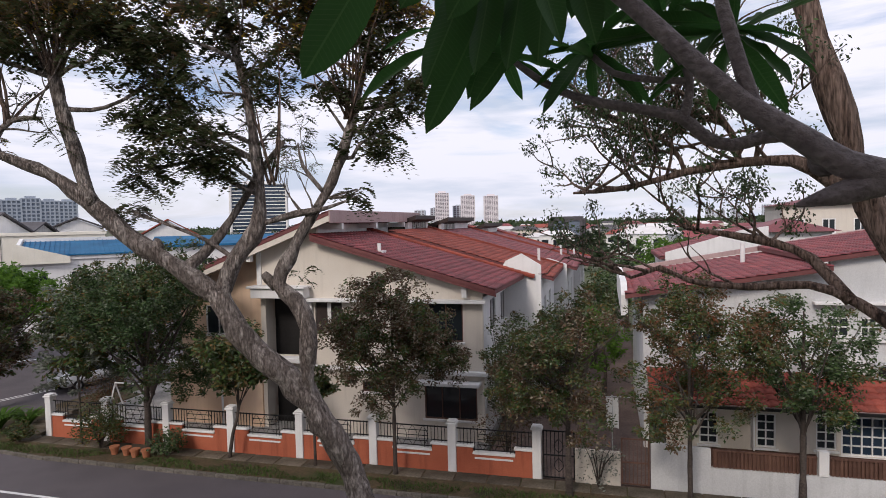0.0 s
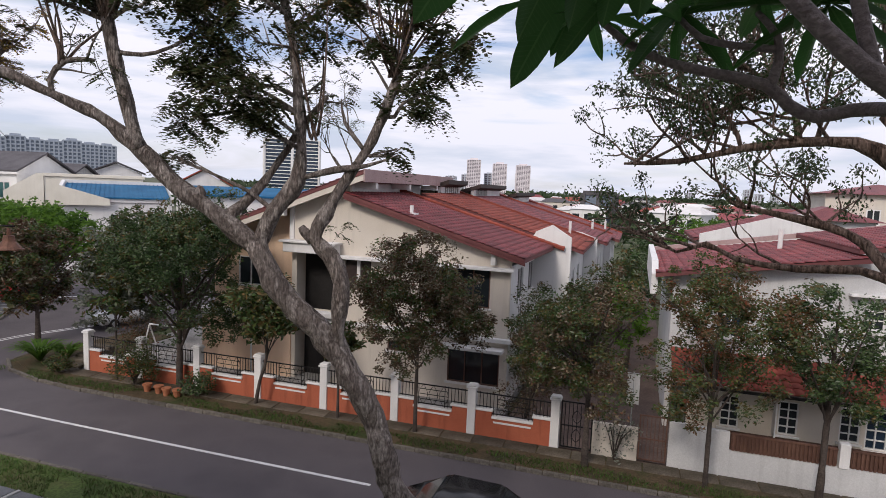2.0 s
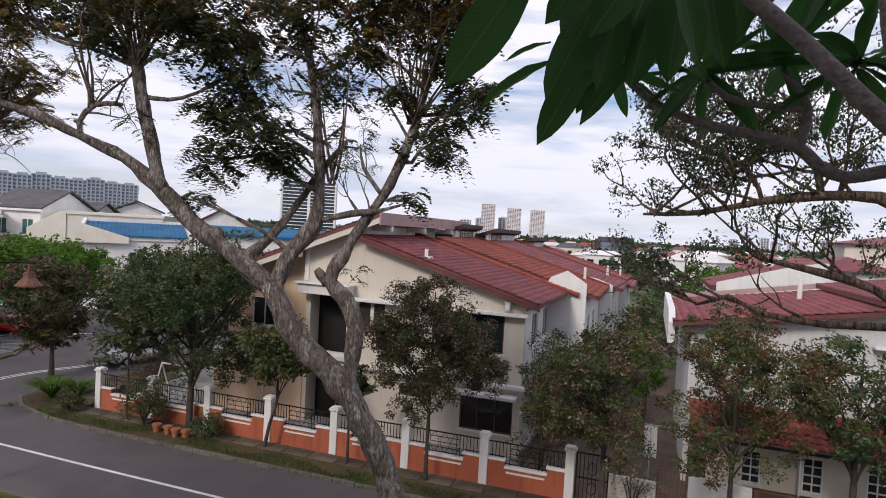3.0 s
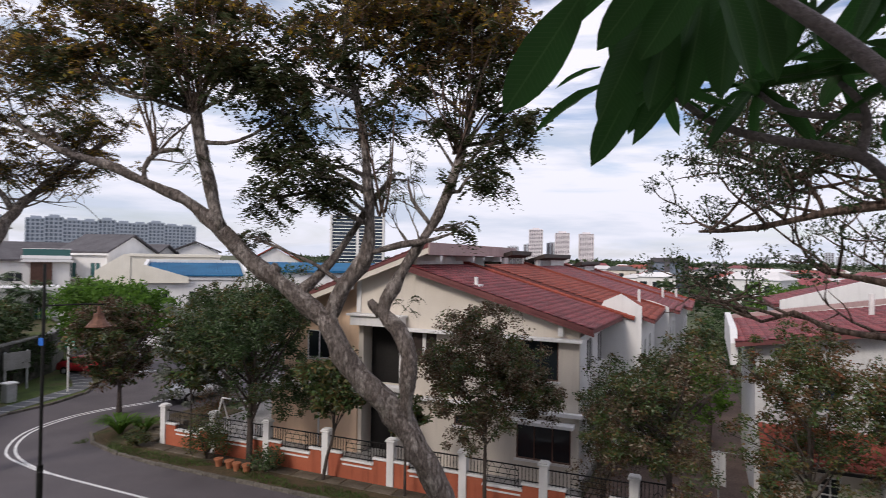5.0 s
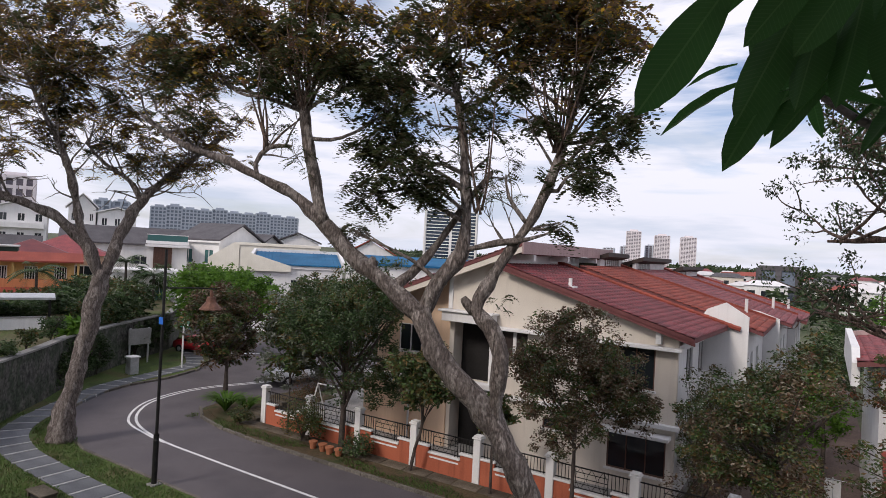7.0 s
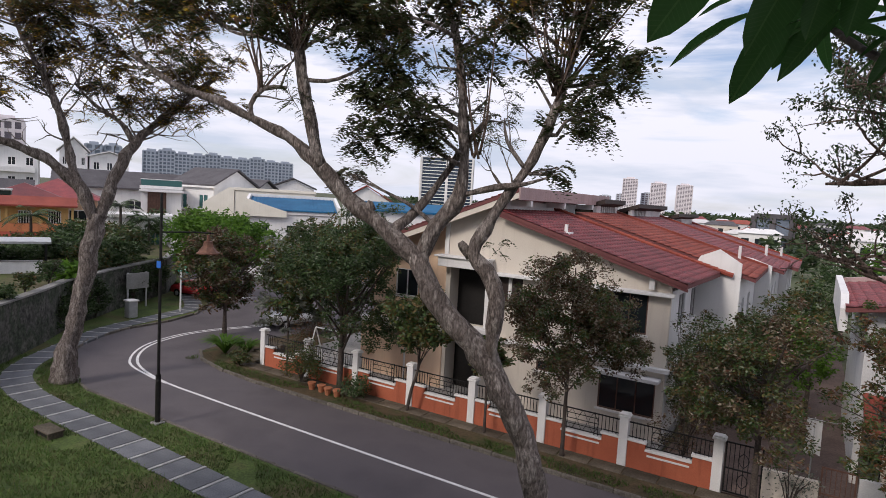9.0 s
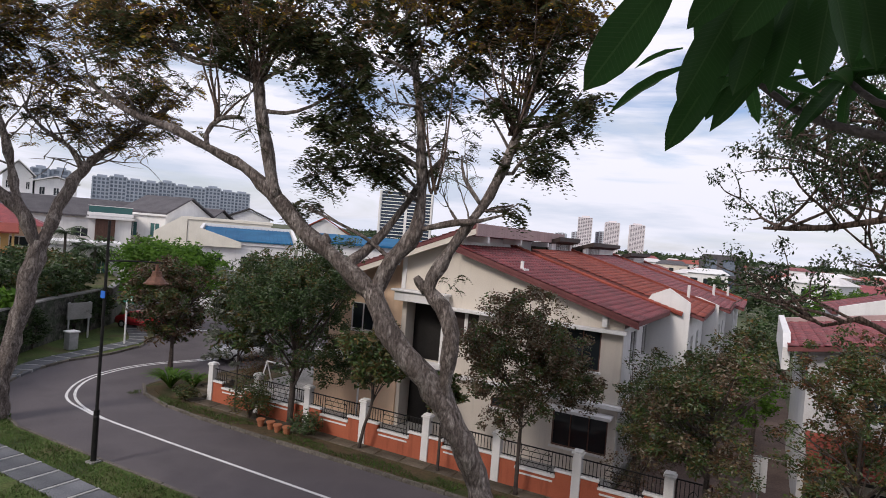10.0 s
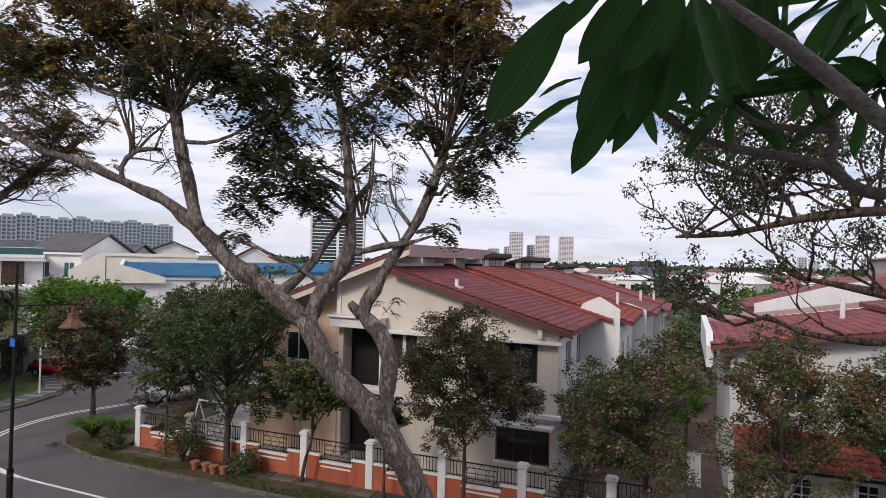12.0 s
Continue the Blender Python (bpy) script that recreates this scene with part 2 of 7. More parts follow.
DARKGREEN = surface("dark_green_metal", [(0.018, 0.03, 0.024), (0.03, 0.045, 0.036)], 0.6, 2, 20, 0.2, 0.05)
# near-black colour that stands in for shade behind windows and openings
DARK = surface("interior_shade_black", [(0.012, 0.011, 0.011), (0.022, 0.02, 0.02)], 0.8, 1, 10, 0.2, 0.0)
GLASS = pane_glass("window_glass")
BLUEGLASS = pane_glass("blue_window_glass", (0.02, 0.035, 0.06))
GREENGLASS = pane_glass("green_window_glass", (0.05, 0.13, 0.13))
BARK = surface("bark", [(0.08, 0.065, 0.057), (0.29, 0.245, 0.225), (0.15, 0.12, 0.108), (0.40, 0.35, 0.325), (0.2, 0.165, 0.15)], 0.95, 1.6, 12, 0.5, 0.9, stretch=(2.4, 2.4, 0.9), ridges=0.6)
BARKRED = surface("reddish_bark", [(0.045, 0.03, 0.026), (0.17, 0.115, 0.092), (0.25, 0.18, 0.15), (0.08, 0.055, 0.045)], 0.95, 4.5, 18, 0.7, 1.0, stretch=(4.0, 4.0, 0.4))
BARKTHIN = surface("thin_bark", [(0.05, 0.04, 0.035), (0.10, 0.08, 0.07)], 0.95, 3, 20, 0.4, 0.4)
BARKNEAR = surface("frangipani_bark", [(0.12, 0.10, 0.105), (0.20, 0.175, 0.175)], 0.75, 9, 70, 0.3, 0.5)
DIRTYWALL = surface("stained_stone", [(0.015, 0.016, 0.015), (0.085, 0.082, 0.074), (0.035, 0.045, 0.03), (0.12, 0.115, 0.10)], 0.95, 0.8, 6, 0.6, 0.6, streak=0.4, rand=0.4)
LANTERN = surface("weathered_copper", [(0.10, 0.05, 0.035), (0.20, 0.10, 0.07)], 0.6, 6, 40, 0.3, 0.1, metal=0.3)
OFFWHITE = surface("cream_white_paint", [(0.70, 0.66, 0.57), (0.78, 0.74, 0.65)], 0.8, 0.8, 20, 0.1, 0.05, streak=0.06)
LEAF_C = foliage("pale_fine_leaves", [(0.03, 0.05, 0.025), (0.06, 0.085, 0.04), (0.045, 0.06, 0.03), (0.10, 0.11, 0.08)], 0.4)
# white greyed for the shade of trees and eaves, with stain streaks
GREYWHITE = surface("stained_shaded_white_render", [(0.50, 0.50, 0.51), (0.60, 0.60, 0.605)], 0.85, 0.7, 26, 0.12, 0.08, streak=0.14)
POT = surface("clay_pot", [(0.33, 0.12, 0.06), (0.42, 0.17, 0.09)], 0.85, 5, 40, 0.2, 0.1)
CITYWALL = surface("city_wall", [(0.62, 0.60, 0.60), (0.72, 0.70, 0.69)], 0.9, 0.05, 1.0, 0.1, 0.0, rand=0.12)
LEAF_A = foliage("feathery_leaves", [(0.04, 0.06, 0.026), (0.075, 0.10, 0.042), (0.11, 0.085, 0.05), (0.055, 0.08, 0.032), (0.14, 0.14, 0.09)], 0.45)
LEAF_RUST = foliage("rusty_leaves", [(0.08, 0.10, 0.035), (0.22, 0.12, 0.08), (0.55, 0.36, 0.04), (0.07, 0.09, 0.032), (0.20, 0.11, 0.085), (0.23, 0.16, 0.075), (0.13, 0.10, 0.065), (0.10, 0.11, 0.05)], 0.45)
# the palest last tint of these four leaf ramps paints glossy highlights
LEAF_STREET = foliage("street_tree_leaves", [(0.03, 0.06, 0.018), (0.065, 0.11, 0.03), (0.14, 0.085, 0.035), (0.045, 0.08, 0.022), (0.17, 0.19, 0.13)], 0.18)
LEAF_MAROON = foliage("bronze_leaves", [(0.055, 0.04, 0.025), (0.14, 0.07, 0.045), (0.06, 0.065, 0.028), (0.16, 0.12, 0.075), (0.27, 0.24, 0.19)], 0.18)
LEAF_DARK = foliage("dark_leaves", [(0.022, 0.05, 0.018), (0.045, 0.08, 0.026), (0.07, 0.11, 0.04), (0.15, 0.17, 0.12)], 0.18)
LEAF_RED = foliage("red_mixed_leaves", [(0.22, 0.07, 0.035), (0.09, 0.06, 0.025), (0.05, 0.07, 0.025), (0.18, 0.10, 0.055), (0.20, 0.19, 0.14)], 0.35)
LEAF_BRIGHT = foliage("bright_leaves", [(0.07, 0.15, 0.022), (0.13, 0.24, 0.035), (0.05, 0.11, 0.02)], 0.45)
LEAF_GREY = foliage("silvery_leaves", [(0.16, 0.18, 0.15), (0.24, 0.25, 0.21), (0.10, 0.12, 0.09)], 0.3)
LEAF_NEAR = leaf_with_veins("frangipani_leaves", [(0.02, 0.062, 0.015), (0.035, 0.095, 0.024), (0.027, 0.072, 0.02)], 0.5, 0.35)
GRASS = foliage("grass_blades", [(0.055, 0.105, 0.022), (0.085, 0.15, 0.036), (0.12, 0.115, 0.055), (0.065, 0.125, 0.03)], 0.3)
FAR_LEAF = foliage("far_leaves", [(0.025, 0.045, 0.02), (0.045, 0.07, 0.03), (0.06, 0.08, 0.035)], 0.2)
CAR_RED = surface("red_car_paint", [(0.50, 0.02, 0.03), (0.56, 0.03, 0.04)], 0.3, 2, 30, 0.05, 0.0, spec=0.6)
CAR_WHITE = surface("white_car_paint", [(0.66, 0.66, 0.67), (0.72, 0.72, 0.73)], 0.25, 2, 30, 0.05, 0.0, spec=0.6)
CAR_BLACK = surface("black_car_paint", [(0.012, 0.012, 0.014), (0.02, 0.02, 0.022)], 0.25, 2, 30, 0.05, 0.0, spec=0.6)
SIGNBLUE = surface("sign_blue", [(0.02, 0.12, 0.5), (0.03, 0.15, 0.55)], 0.5, 3, 30, 0.05, 0.0)
SIGNGREEN = surface("sign_green", [(0.01, 0.25, 0.17), (0.02, 0.3, 0.2)], 0.5, 3, 30, 0.05, 0.0)
YELLOWWALL = surface("yellow_render", [(0.62, 0.40, 0.15), (0.70, 0.47, 0.20)], 0.85, 0.4, 10, 0.1, 0.0, streak=0.2)
BALCONY_ORANGE = surface("orange_render", [(0.55, 0.20, 0.09), (0.62, 0.26, 0.12)], 0.85, 0.4, 10, 0.1, 0.0, streak=0.2)
GALV = surface("galvanised_metal", [(0.42, 0.43, 0.44), (0.55, 0.56, 0.57)], 0.45, 3, 30, 0.15, 0.02, metal=0.5)

# ---- building blocks ----
LOC = {}


def thing(name, x, y, z, label, category, group="", kind="", rz=0.0, local=False):
    e = tagged(new(name), label, category, group, kind)
    e.location, e.rotation_euler = (x, y, z), (0, 0, radians(rz))
    LOC[e.name] = (0, 0, 0) if local or rz else (x, y, z)
    return e


def obj(name, bm, material, at=(0, 0, 0), smooth=False):
    bmesh.ops.translate(bm, verts=bm.verts, vec=[-v for v in at])
    bmesh.ops.recalc_face_normals(bm, faces=bm.faces)
    me = bpy.data.meshes.new(name)
    bm.to_mesh(me)
    bm.free()
    me.materials.append(material)
    if smooth:
        me.polygons.foreach_set("use_smooth", [True] * len(me.polygons))
    return new(name, me)


def part(name, bm, material, parent, label="", smooth=False):
    """One mesh under a thing or under a part; bm in the world's metres (or the thing's own, if it is turned)."""
    at = LOC[parent.name]
    ob = obj(name, bm, material, at, smooth)
    ob.parent = parent
    LOC[ob.name] = at
    return tagged(ob, label) if label else ob


def solo(name, bm, material, label, category, at=(0, 0, 0), group="", kind="", smooth=False):
    ob = obj(name, bm, material, at, smooth)
    ob.location = at
    LOC[ob.name] = at
    return tagged(ob, label, category, group, kind)


def raw(name, verts, faces, material, parent=None, at=(0, 0, 0)):
    """A mesh from arrays, for leaves, tiles and blades."""
    me = bpy.data.meshes.new(name)
    verts, faces = np.asarray(verts, float) - np.array(at), np.asarray(faces)
    me.vertices.add(len(verts))
    me.vertices.foreach_set("co", verts.ravel())
    k = faces.shape[1]
    me.loops.add(faces.size)
    me.loops.foreach_set("vertex_index", faces.ravel().astype(np.int32))
    me.polygons.add(len(faces))
    me.polygons.foreach_set("loop_start", np.arange(0, faces.size, k, dtype=np.int32))
    me.update(calc_edges=True)
    me.materials.append(material)
    ob = new(name, me)
    if parent is not None:
        ob.parent = parent
        LOC[ob.name] = LOC[parent.name]
    return ob


def bx(bm, x0, y0, z0, x1, y1, z1, bevel=0.0):
    vs = [bm.verts.new((x, y, z)) for x in (x0, x1) for y in (y0, y1) for z in (z0, z1)]
    fs = [bm.faces.new([vs[i] for i in f]) for f in ((0, 1, 3, 2), (4, 6, 7, 5), (0, 4, 5, 1), (2, 3, 7, 6), (0, 2, 6, 4), (1, 5, 7, 3))]
    if bevel:
        bmesh.ops.bevel(bm, geom=list({e for f in fs for e in f.edges}), offset=bevel, segments=1, affect="EDGES")
    return bm


def box(x0, y0, z0, x1, y1, z1, bevel=0.0):
    return bx(bmesh.new(), x0, y0, z0, x1, y1, z1, bevel)


def prism(poly, a0, a1, axis="y"):
    """A polygon in the plane across axis, drawn out from a0 to a1. axis y: (x, z); x: (y, z); z: (x, y)."""
    bm = bmesh.new()
    put = {"y": lambda p, a: (p[0], a, p[1]), "x": lambda p, a: (a, p[0], p[1]), "z": lambda p, a: (p[0], p[1], a)}[axis]
    lo = [bm.verts.new(put(p, a0)) for p in poly]
    hi = [bm.verts.new(put(p, a1)) for p in poly]
    bm.faces.new(lo)
    bm.faces.new(hi[::-1])
    for i in range(len(poly)):
        j = (i + 1) % len(poly)
        bm.faces.new((lo[i], hi[i], hi[j], lo[j]))
    return bm


def pierced(u0, u1, z0, z1, holes, a0, a1, axis="y"):
    """A wall u0..u1 by z0..z1, a0..a1 thick, with openings (u0, u1, z0, z1) that go through it."""
    bm = bmesh.new()
    us = sorted({u0, u1, *(min(max(h[k], u0), u1) for h in holes for k in (0, 1))})
    zs = sorted({z0, z1, *(min(max(h[k], z0), z1) for h in holes for k in (2, 3))})
    solid = {}
    for i in range(len(us) - 1):
        for j in range(len(zs) - 1):
            cu, cz = (us[i] + us[i + 1]) / 2, (zs[j] + zs[j + 1]) / 2
            solid[i, j] = not any(h[0] < cu < h[1] and h[2] < cz < h[3] for h in holes)
    pt = (lambda u, a, z: (u, a, z)) if axis == "y" else (lambda u, a, z: (a, u, z))
    cache = {}

    def v(i, a, j):
        if (i, a, j) not in cache:
            cache[i, a, j] = bm.verts.new(pt(us[i], a, zs[j]))
        return cache[i, a, j]

    for (i, j), full in solid.items():
        if not full:
            continue
        for a in (a0, a1):
            bm.faces.new((v(i, a, j), v(i + 1, a, j), v(i + 1, a, j + 1), v(i, a, j + 1)))
        for di, dj, p, q in ((-1, 0, (i, j), (i, j + 1)), (1, 0, (i + 1, j), (i + 1, j + 1)), (0, -1, (i, j), (i + 1, j)), (0, 1, (i, j + 1), (i + 1, j + 1))):
            if not solid.get((i + di, j + dj), False):
                bm.faces.new((v(p[0], a0, p[1]), v(q[0], a0, q[1]), v(q[0], a1, q[1]), v(p[0], a1, p[1])))
    return bm


def window(parent, u0, u1, z0, z1, a, axis="y", cols=2, rows=2, out=-1, frame_mat=None, glass=None, bar=0.05, sill=True):
    """A framed window in an opening: frame, panes behind it, sill in front. out: which way is outdoors on the axis."""
    frame_mat, glass = frame_mat or WHITE, glass or GLASS
    f0, f1 = sorted((a - out * 0.02, a - out * 0.08))

    def add(bm, ua, ub, za, zb, b0, b1):
        bx(bm, ua, b0, za, ub, b1, zb) if axis == "y" else bx(bm, b0, ua, za, b1, ub, zb)

    cw, rh = (u1 - u0) / cols, (z1 - z0) / rows
    lights = [(u0 + cw * c + (bar if c == 0 else bar * 0.4), u0 + cw * (c + 1) - (bar if c == cols - 1 else bar * 0.4),
               z0 + rh * r + (bar if r == 0 else bar * 0.4), z0 + rh * (r + 1) - (bar if r == rows - 1 else bar * 0.4)) for c in range(cols) for r in range(rows)]
    fm = pierced(u0, u1, z0, z1, lights, f0, f1, axis)
    fr = part("window", fm, frame_mat, parent)
    g0, g1 = sorted((a - out * 0.085, a - out * 0.095))
    for c in range(cols):
        gm = bmesh.new()
        add(gm, u0 + (u1 - u0) * c / cols, u0 + (u1 - u0) * (c + 1) / cols, z0, z1, g0, g1)
        part("pane", gm, glass, fr)
    if sill:
        sm = bmesh.new()
        s0, s1 = sorted((a + out * 0.08, a + out * 0.002))
        add(sm, u0 - 0.08, u1 + 0.08, z0 - 0.09, z0 - 0.01, s0, s1)
        part("sill", sm, WHITE, fr)
    return fr


def tube(points, radii, sides=8, rough=0.0, seed=0, bm=None):
    """A tapered, slightly uneven round limb along a polyline, smoothed."""
    bm = bm or bmesh.new()
    pts = [Vector(p) for p in points]
    fine, rad = [], []
    for i in range(len(pts) - 1):
        p0, p1, p2, p3 = pts[max(i - 1, 0)], pts[i], pts[i + 1], pts[min(i + 2, len(pts) - 1)]
        steps = max(2, min(6, int((p2 - p1).length / 0.25)))
        for s in range(steps):
            t = s / steps
            fine.append(0.5 * (2 * p1 + (p2 - p0) * t + (2 * p0 - 5 * p1 + 4 * p2 - p3) * t * t + (3 * p1 - p0 - 3 * p2 + p3) * t ** 3))
            rad.append(radii[i] + (radii[i + 1] - radii[i]) * t)
    fine.append(pts[-1])
    rad.append(radii[-1])
    rings, up = [], Vector((0.3, 1, 0.1)).normalized()
    for i, p in enumerate(fine):
        d = (fine[min(i + 1, len(fine) - 1)] - fine[max(i - 1, 0)]).normalized()
        side = d.cross(up)
        side = side.normalized() if side.length > 0.05 else d.cross(Vector((1, 0, 0))).normalized()
        up = side.cross(d)
        ring = []
        for k in range(sides):
            a = 2 * math.pi * k / sides
            q = p + (side * math.cos(a) + up * math.sin(a)) * rad[i]
            if rough:
                q += (q - p) * rough * noise.noise(q * 1.7 + Vector((seed, 0, 0))) * 1.4 + (q - p) * rough * 0.6 * noise.noise(q * 6 + Vector((0, seed, 0)))
            ring.append(bm.verts.new(q))
        rings.append(ring)
    for a, b in zip(rings, rings[1:]):
        for k in range(sides):
            bm.faces.new((a[k], a[(k + 1) % sides], b[(k + 1) % sides], b[k]))
    bm.faces.new(rings[0])
    bm.faces.new(rings[-1])
    return bm


def leaf_cloud(rng, centres, spread, count, size, flat=0.6, droop=0.3):
    """Small two-triangle leaves scattered round centres: verts and faces. spread: radii of each clump."""
    n = len(centres) * count
    c = np.repeat(np.asarray(centres, float), count, 0)
    r = rng.normal(size=(n, 3))
    r /= np.linalg.norm(r, axis=1, keepdims=True)
    r *= rng.random((n, 1)) ** 0.45
    s = np.repeat(np.asarray(spread, float), count)[:, None]
    c = c + r * s * np.array([1, 1, flat])
    d = rng.normal(size=(n, 3))
    d[:, 2] = d[:, 2] * 0.5 - droop
    d /= np.linalg.norm(d, axis=1, keepdims=True)
    w = np.cross(d, rng.normal(size=(n, 3)))
    w /= np.linalg.norm(w, axis=1, keepdims=True)
    ln = (size * (0.6 + 0.8 * rng.random(n)))[:, None]
    v = np.stack([c, c + d * ln * 0.5 + w * ln * 0.22, c + d * ln, c + d * ln * 0.5 - w * ln * 0.22], 1).reshape(-1, 3)
    f = np.arange(n * 4).reshape(-1, 4)
    return v, f


def fronds(rng, tips, per, length, pairs=8, wide=0.34, droop=0.45, thin=0.32):
    """Feathery compound leaves: from each tip arch several stalks with rows of small leaflets on both sides."""
    n = len(tips) * per
    b = np.repeat(np.asarray(tips, float), per, 0) + rng.normal(0, length * 0.22, (n, 3))
    a = rng.uniform(0, 2 * np.pi, n)
    d = np.c_[np.cos(a), np.sin(a), rng.uniform(-0.35, 0.55, n)]
    d /= np.linalg.norm(d, axis=1, keepdims=True)
    ln = length * rng.uniform(0.6, 1.25, n)
    side = np.cross(d, np.array([0, 0, 1.0])) + rng.normal(0, 0.25, (n, 3))
    side /= np.linalg.norm(side, axis=1, keepdims=True)
    V = []
    for k in range(pairs):
        t = (k + 0.7) / pairs
        c = b + d * (ln * t)[:, None] - np.array([0, 0, 1.0]) * (droop * ln * t * t)[:, None]
        w = wide * np.sin(np.pi * min(1.0, 0.18 + 0.8 * t)) * ln
        for sg in (-1, 1):
            o = side * sg + d * 0.35 + rng.normal(0, 0.12, (n, 3)) - np.array([0, 0, 0.25])
            tip = c + o * w[:, None]
            across = d * (ln / pairs * thin)[:, None]
            m = c + o * (w * 0.55)[:, None]
            V.append(np.stack([c, m + across, tip, m - across], 1))
    V = np.stack(V, 1).reshape(-1, 3)
    return V, np.arange(len(V)).reshape(-1, 4)


# ---- ground, road and pavement ----
def flat(name, poly, z0, z1, material, label, category, kind="structure"):
    return solo(name, prism(poly, z0, z1, "z"), material, label, category, kind=kind)


gm = bmesh.new()
bmesh.ops.create_grid(gm, x_segments=40, y_segments=40, size=4000)
for v in gm.verts:
    v.co.z = -0.25
solo("ground", gm, TERRAIN, "wide flat land of grass, trees and earth to the horizon", "ground", kind="structure")

FAR_KERB = [(60, 20.2), (20, 20.2), (0, 20.2), (-22.5, 20.2), (-25.2, 20.45), (-27.3, 20.95), (-28.6, 21.8), (-28.9, 22.8), (-28.6, 24.6), (-28.0, 28.0), (-27.4, 36.0), (-27, 60)]
NEAR_KERB = [(60, 14.6), (20, 14.6), (0, 14.6), (-26.5, 14.6), (-30, 15.3), (-33, 16.9), (-35.3, 19.4), (-36.4, 22.2), (-36.6, 25.2), (-37.6, 28.0), (-40.0, 30.8), (-44, 33.2), (-62, 39)]
road = flat("road", FAR_KERB + [(-62, 60)] + NEAR_KERB[::-1], -0.22, 0.0, ASPHALT, "curving grey asphalt road, worn and slightly patchy", "road")
flat("verge_far", FAR_KERB[:10] + [(-27.9, 29), (-25.2, 29), (-25.2, 22.2), (60, 22.2)], -0.2, 0.10, VERGE_SOIL, "narrow roadside verge of thin grass and bare soil", "verge")
flat("lawn_near", NEAR_KERB[:7] + [(-38.2, 19.3), (-33.2, 13.9), (-30, 10), (-28, 4), (-28, -6), (60, -6)], -0.2, 0.10, GRASS_SOIL, "green lawn along the road, patchy in places", "lawn")
flat("verge_left", NEAR_KERB[6:] + [(-60, 41), (-48, 34.5), (-42.3, 25.0), (-38.3, 19.3)], -0.2, 0.10, GRASS_SOIL, "strip of grass beside the bend of the road", "verge")


def along(points, step):
    """Evenly spaced places on a polyline, with the way it runs there (degrees)."""
    out, left = [], 0.0
    for (x0, y0), (x1, y1) in zip(points, points[1:]):
        n = math.hypot(x1 - x0, y1 - y0)
        s = left
        while s < n:
            out.append((x0 + (x1 - x0) * s / n, y0 + (y1 - y0) * s / n, math.degrees(math.atan2(y1 - y0, x1 - x0))))
            s += step
        left = s - n
    return out


def kerb(points, label):
    e = thing("kerb", 0, 0, 0, label, "kerb", kind="structure")
    me = obj("kerb_stone", box(-0.44, -0.07, -0.15, 0.44, 0.07, 0.13, 0.02), KERB)
    me.parent = e
    first = True
    rng = random.Random(3)
    for x, y, a in along(points, 0.9):
        ob = me if first else new("kerb_stone", me.data)
        first = False
        ob.parent = e
        ob.location, ob.rotation_euler = (x, y, rng.uniform(-0.01, 0.015)), (0, 0, radians(a + rng.uniform(-1, 1)))
    return e


kerb([(8, 20.2)] + FAR_KERB[3:10], "weathered concrete kerb along the far side of the road")
kerb([(0, 14.6)] + NEAR_KERB[3:12], "weathered concrete kerb along the lawn side of the road")


def ribbon(points, width, z0, z1):
    """A flat band along a polyline."""
    bm = bmesh.new()
    rows = []
    for i, (x, y) in enumerate(points):
        xa, ya = points[max(i - 1, 0)]
        xb, yb = points[min(i + 1, len(points) - 1)]
        n = math.hypot(xb - xa, yb - ya)
        nx, ny = -(yb - ya) / n * width / 2, (xb - xa) / n * width / 2
        rows.append([bm.verts.new((x + s * nx, y + s * ny, z)) for s, z in ((1, z1), (-1, z1), (-1, z0), (1, z0))])
    for a, b in zip(rows, rows[1:]):
        for k in range(4):
            bm.faces.new((a[k], a[(k + 1) % 4], b[(k + 1) % 4], b[k]))
    bm.faces.new(rows[0])
    bm.faces.new(rows[-1])
    return bm


def bend(points, n=6):
    """A polyline rounded off."""
    out = []
    for i in range(len(points) - 1):
        p0, p1, p2, p3 = (Vector(points[min(max(k, 0), len(points) - 1)]) for k in (i - 1, i, i + 1, i + 2))
        for s in range(n):
            t = s / n
            out.append(tuple(0.5 * (2 * p1 + (p2 - p0) * t + (2 * p0 - 5 * p1 + 4 * p2 - p3) * t * t + (3 * p1 - p0 - 3 * p2 + p3) * t ** 3)))
    return out + [tuple(points[-1])]


CENTRE = bend([(-7.3, 17.4), (-15, 17.4), (-22, 17.45), (-26, 17.62), (-29.3, 18.55), (-31.7, 20.6), (-32.7, 23.2), (-32.6, 25.6), (-31.6, 28.5), (-30.5, 33)])
CENTRE2 = bend([(-25.2, 17.48), (-26.8, 17.62), (-29.55, 18.28), (-31.95, 20.45), (-33.0, 23.15), (-32.9, 25.65), (-31.9, 28.6), (-30.8, 33)])
part("centre_line", ribbon(CENTRE, 0.13, -0.02, 0.004), LINE, road, "white painted centre line")
part("second_line", ribbon(CENTRE2, 0.12, -0.02, 0.0042), LINE, road, "white painted line, doubled round the bend")
part("right_line", ribbon([(-5.2, 17.4), (20, 17.4), (60, 17.4)], 0.13, -0.02, 0.004), LINE, road, "white painted centre line")
for k in range(6):
    part("give_way_bar", ribbon([(-41.5 - k * 0.55, 33.4 - k * 0.3), (-40.1 - k * 0.55, 35.7 - k * 0.3)], 0.22, -0.02, 0.004), LINE, road)

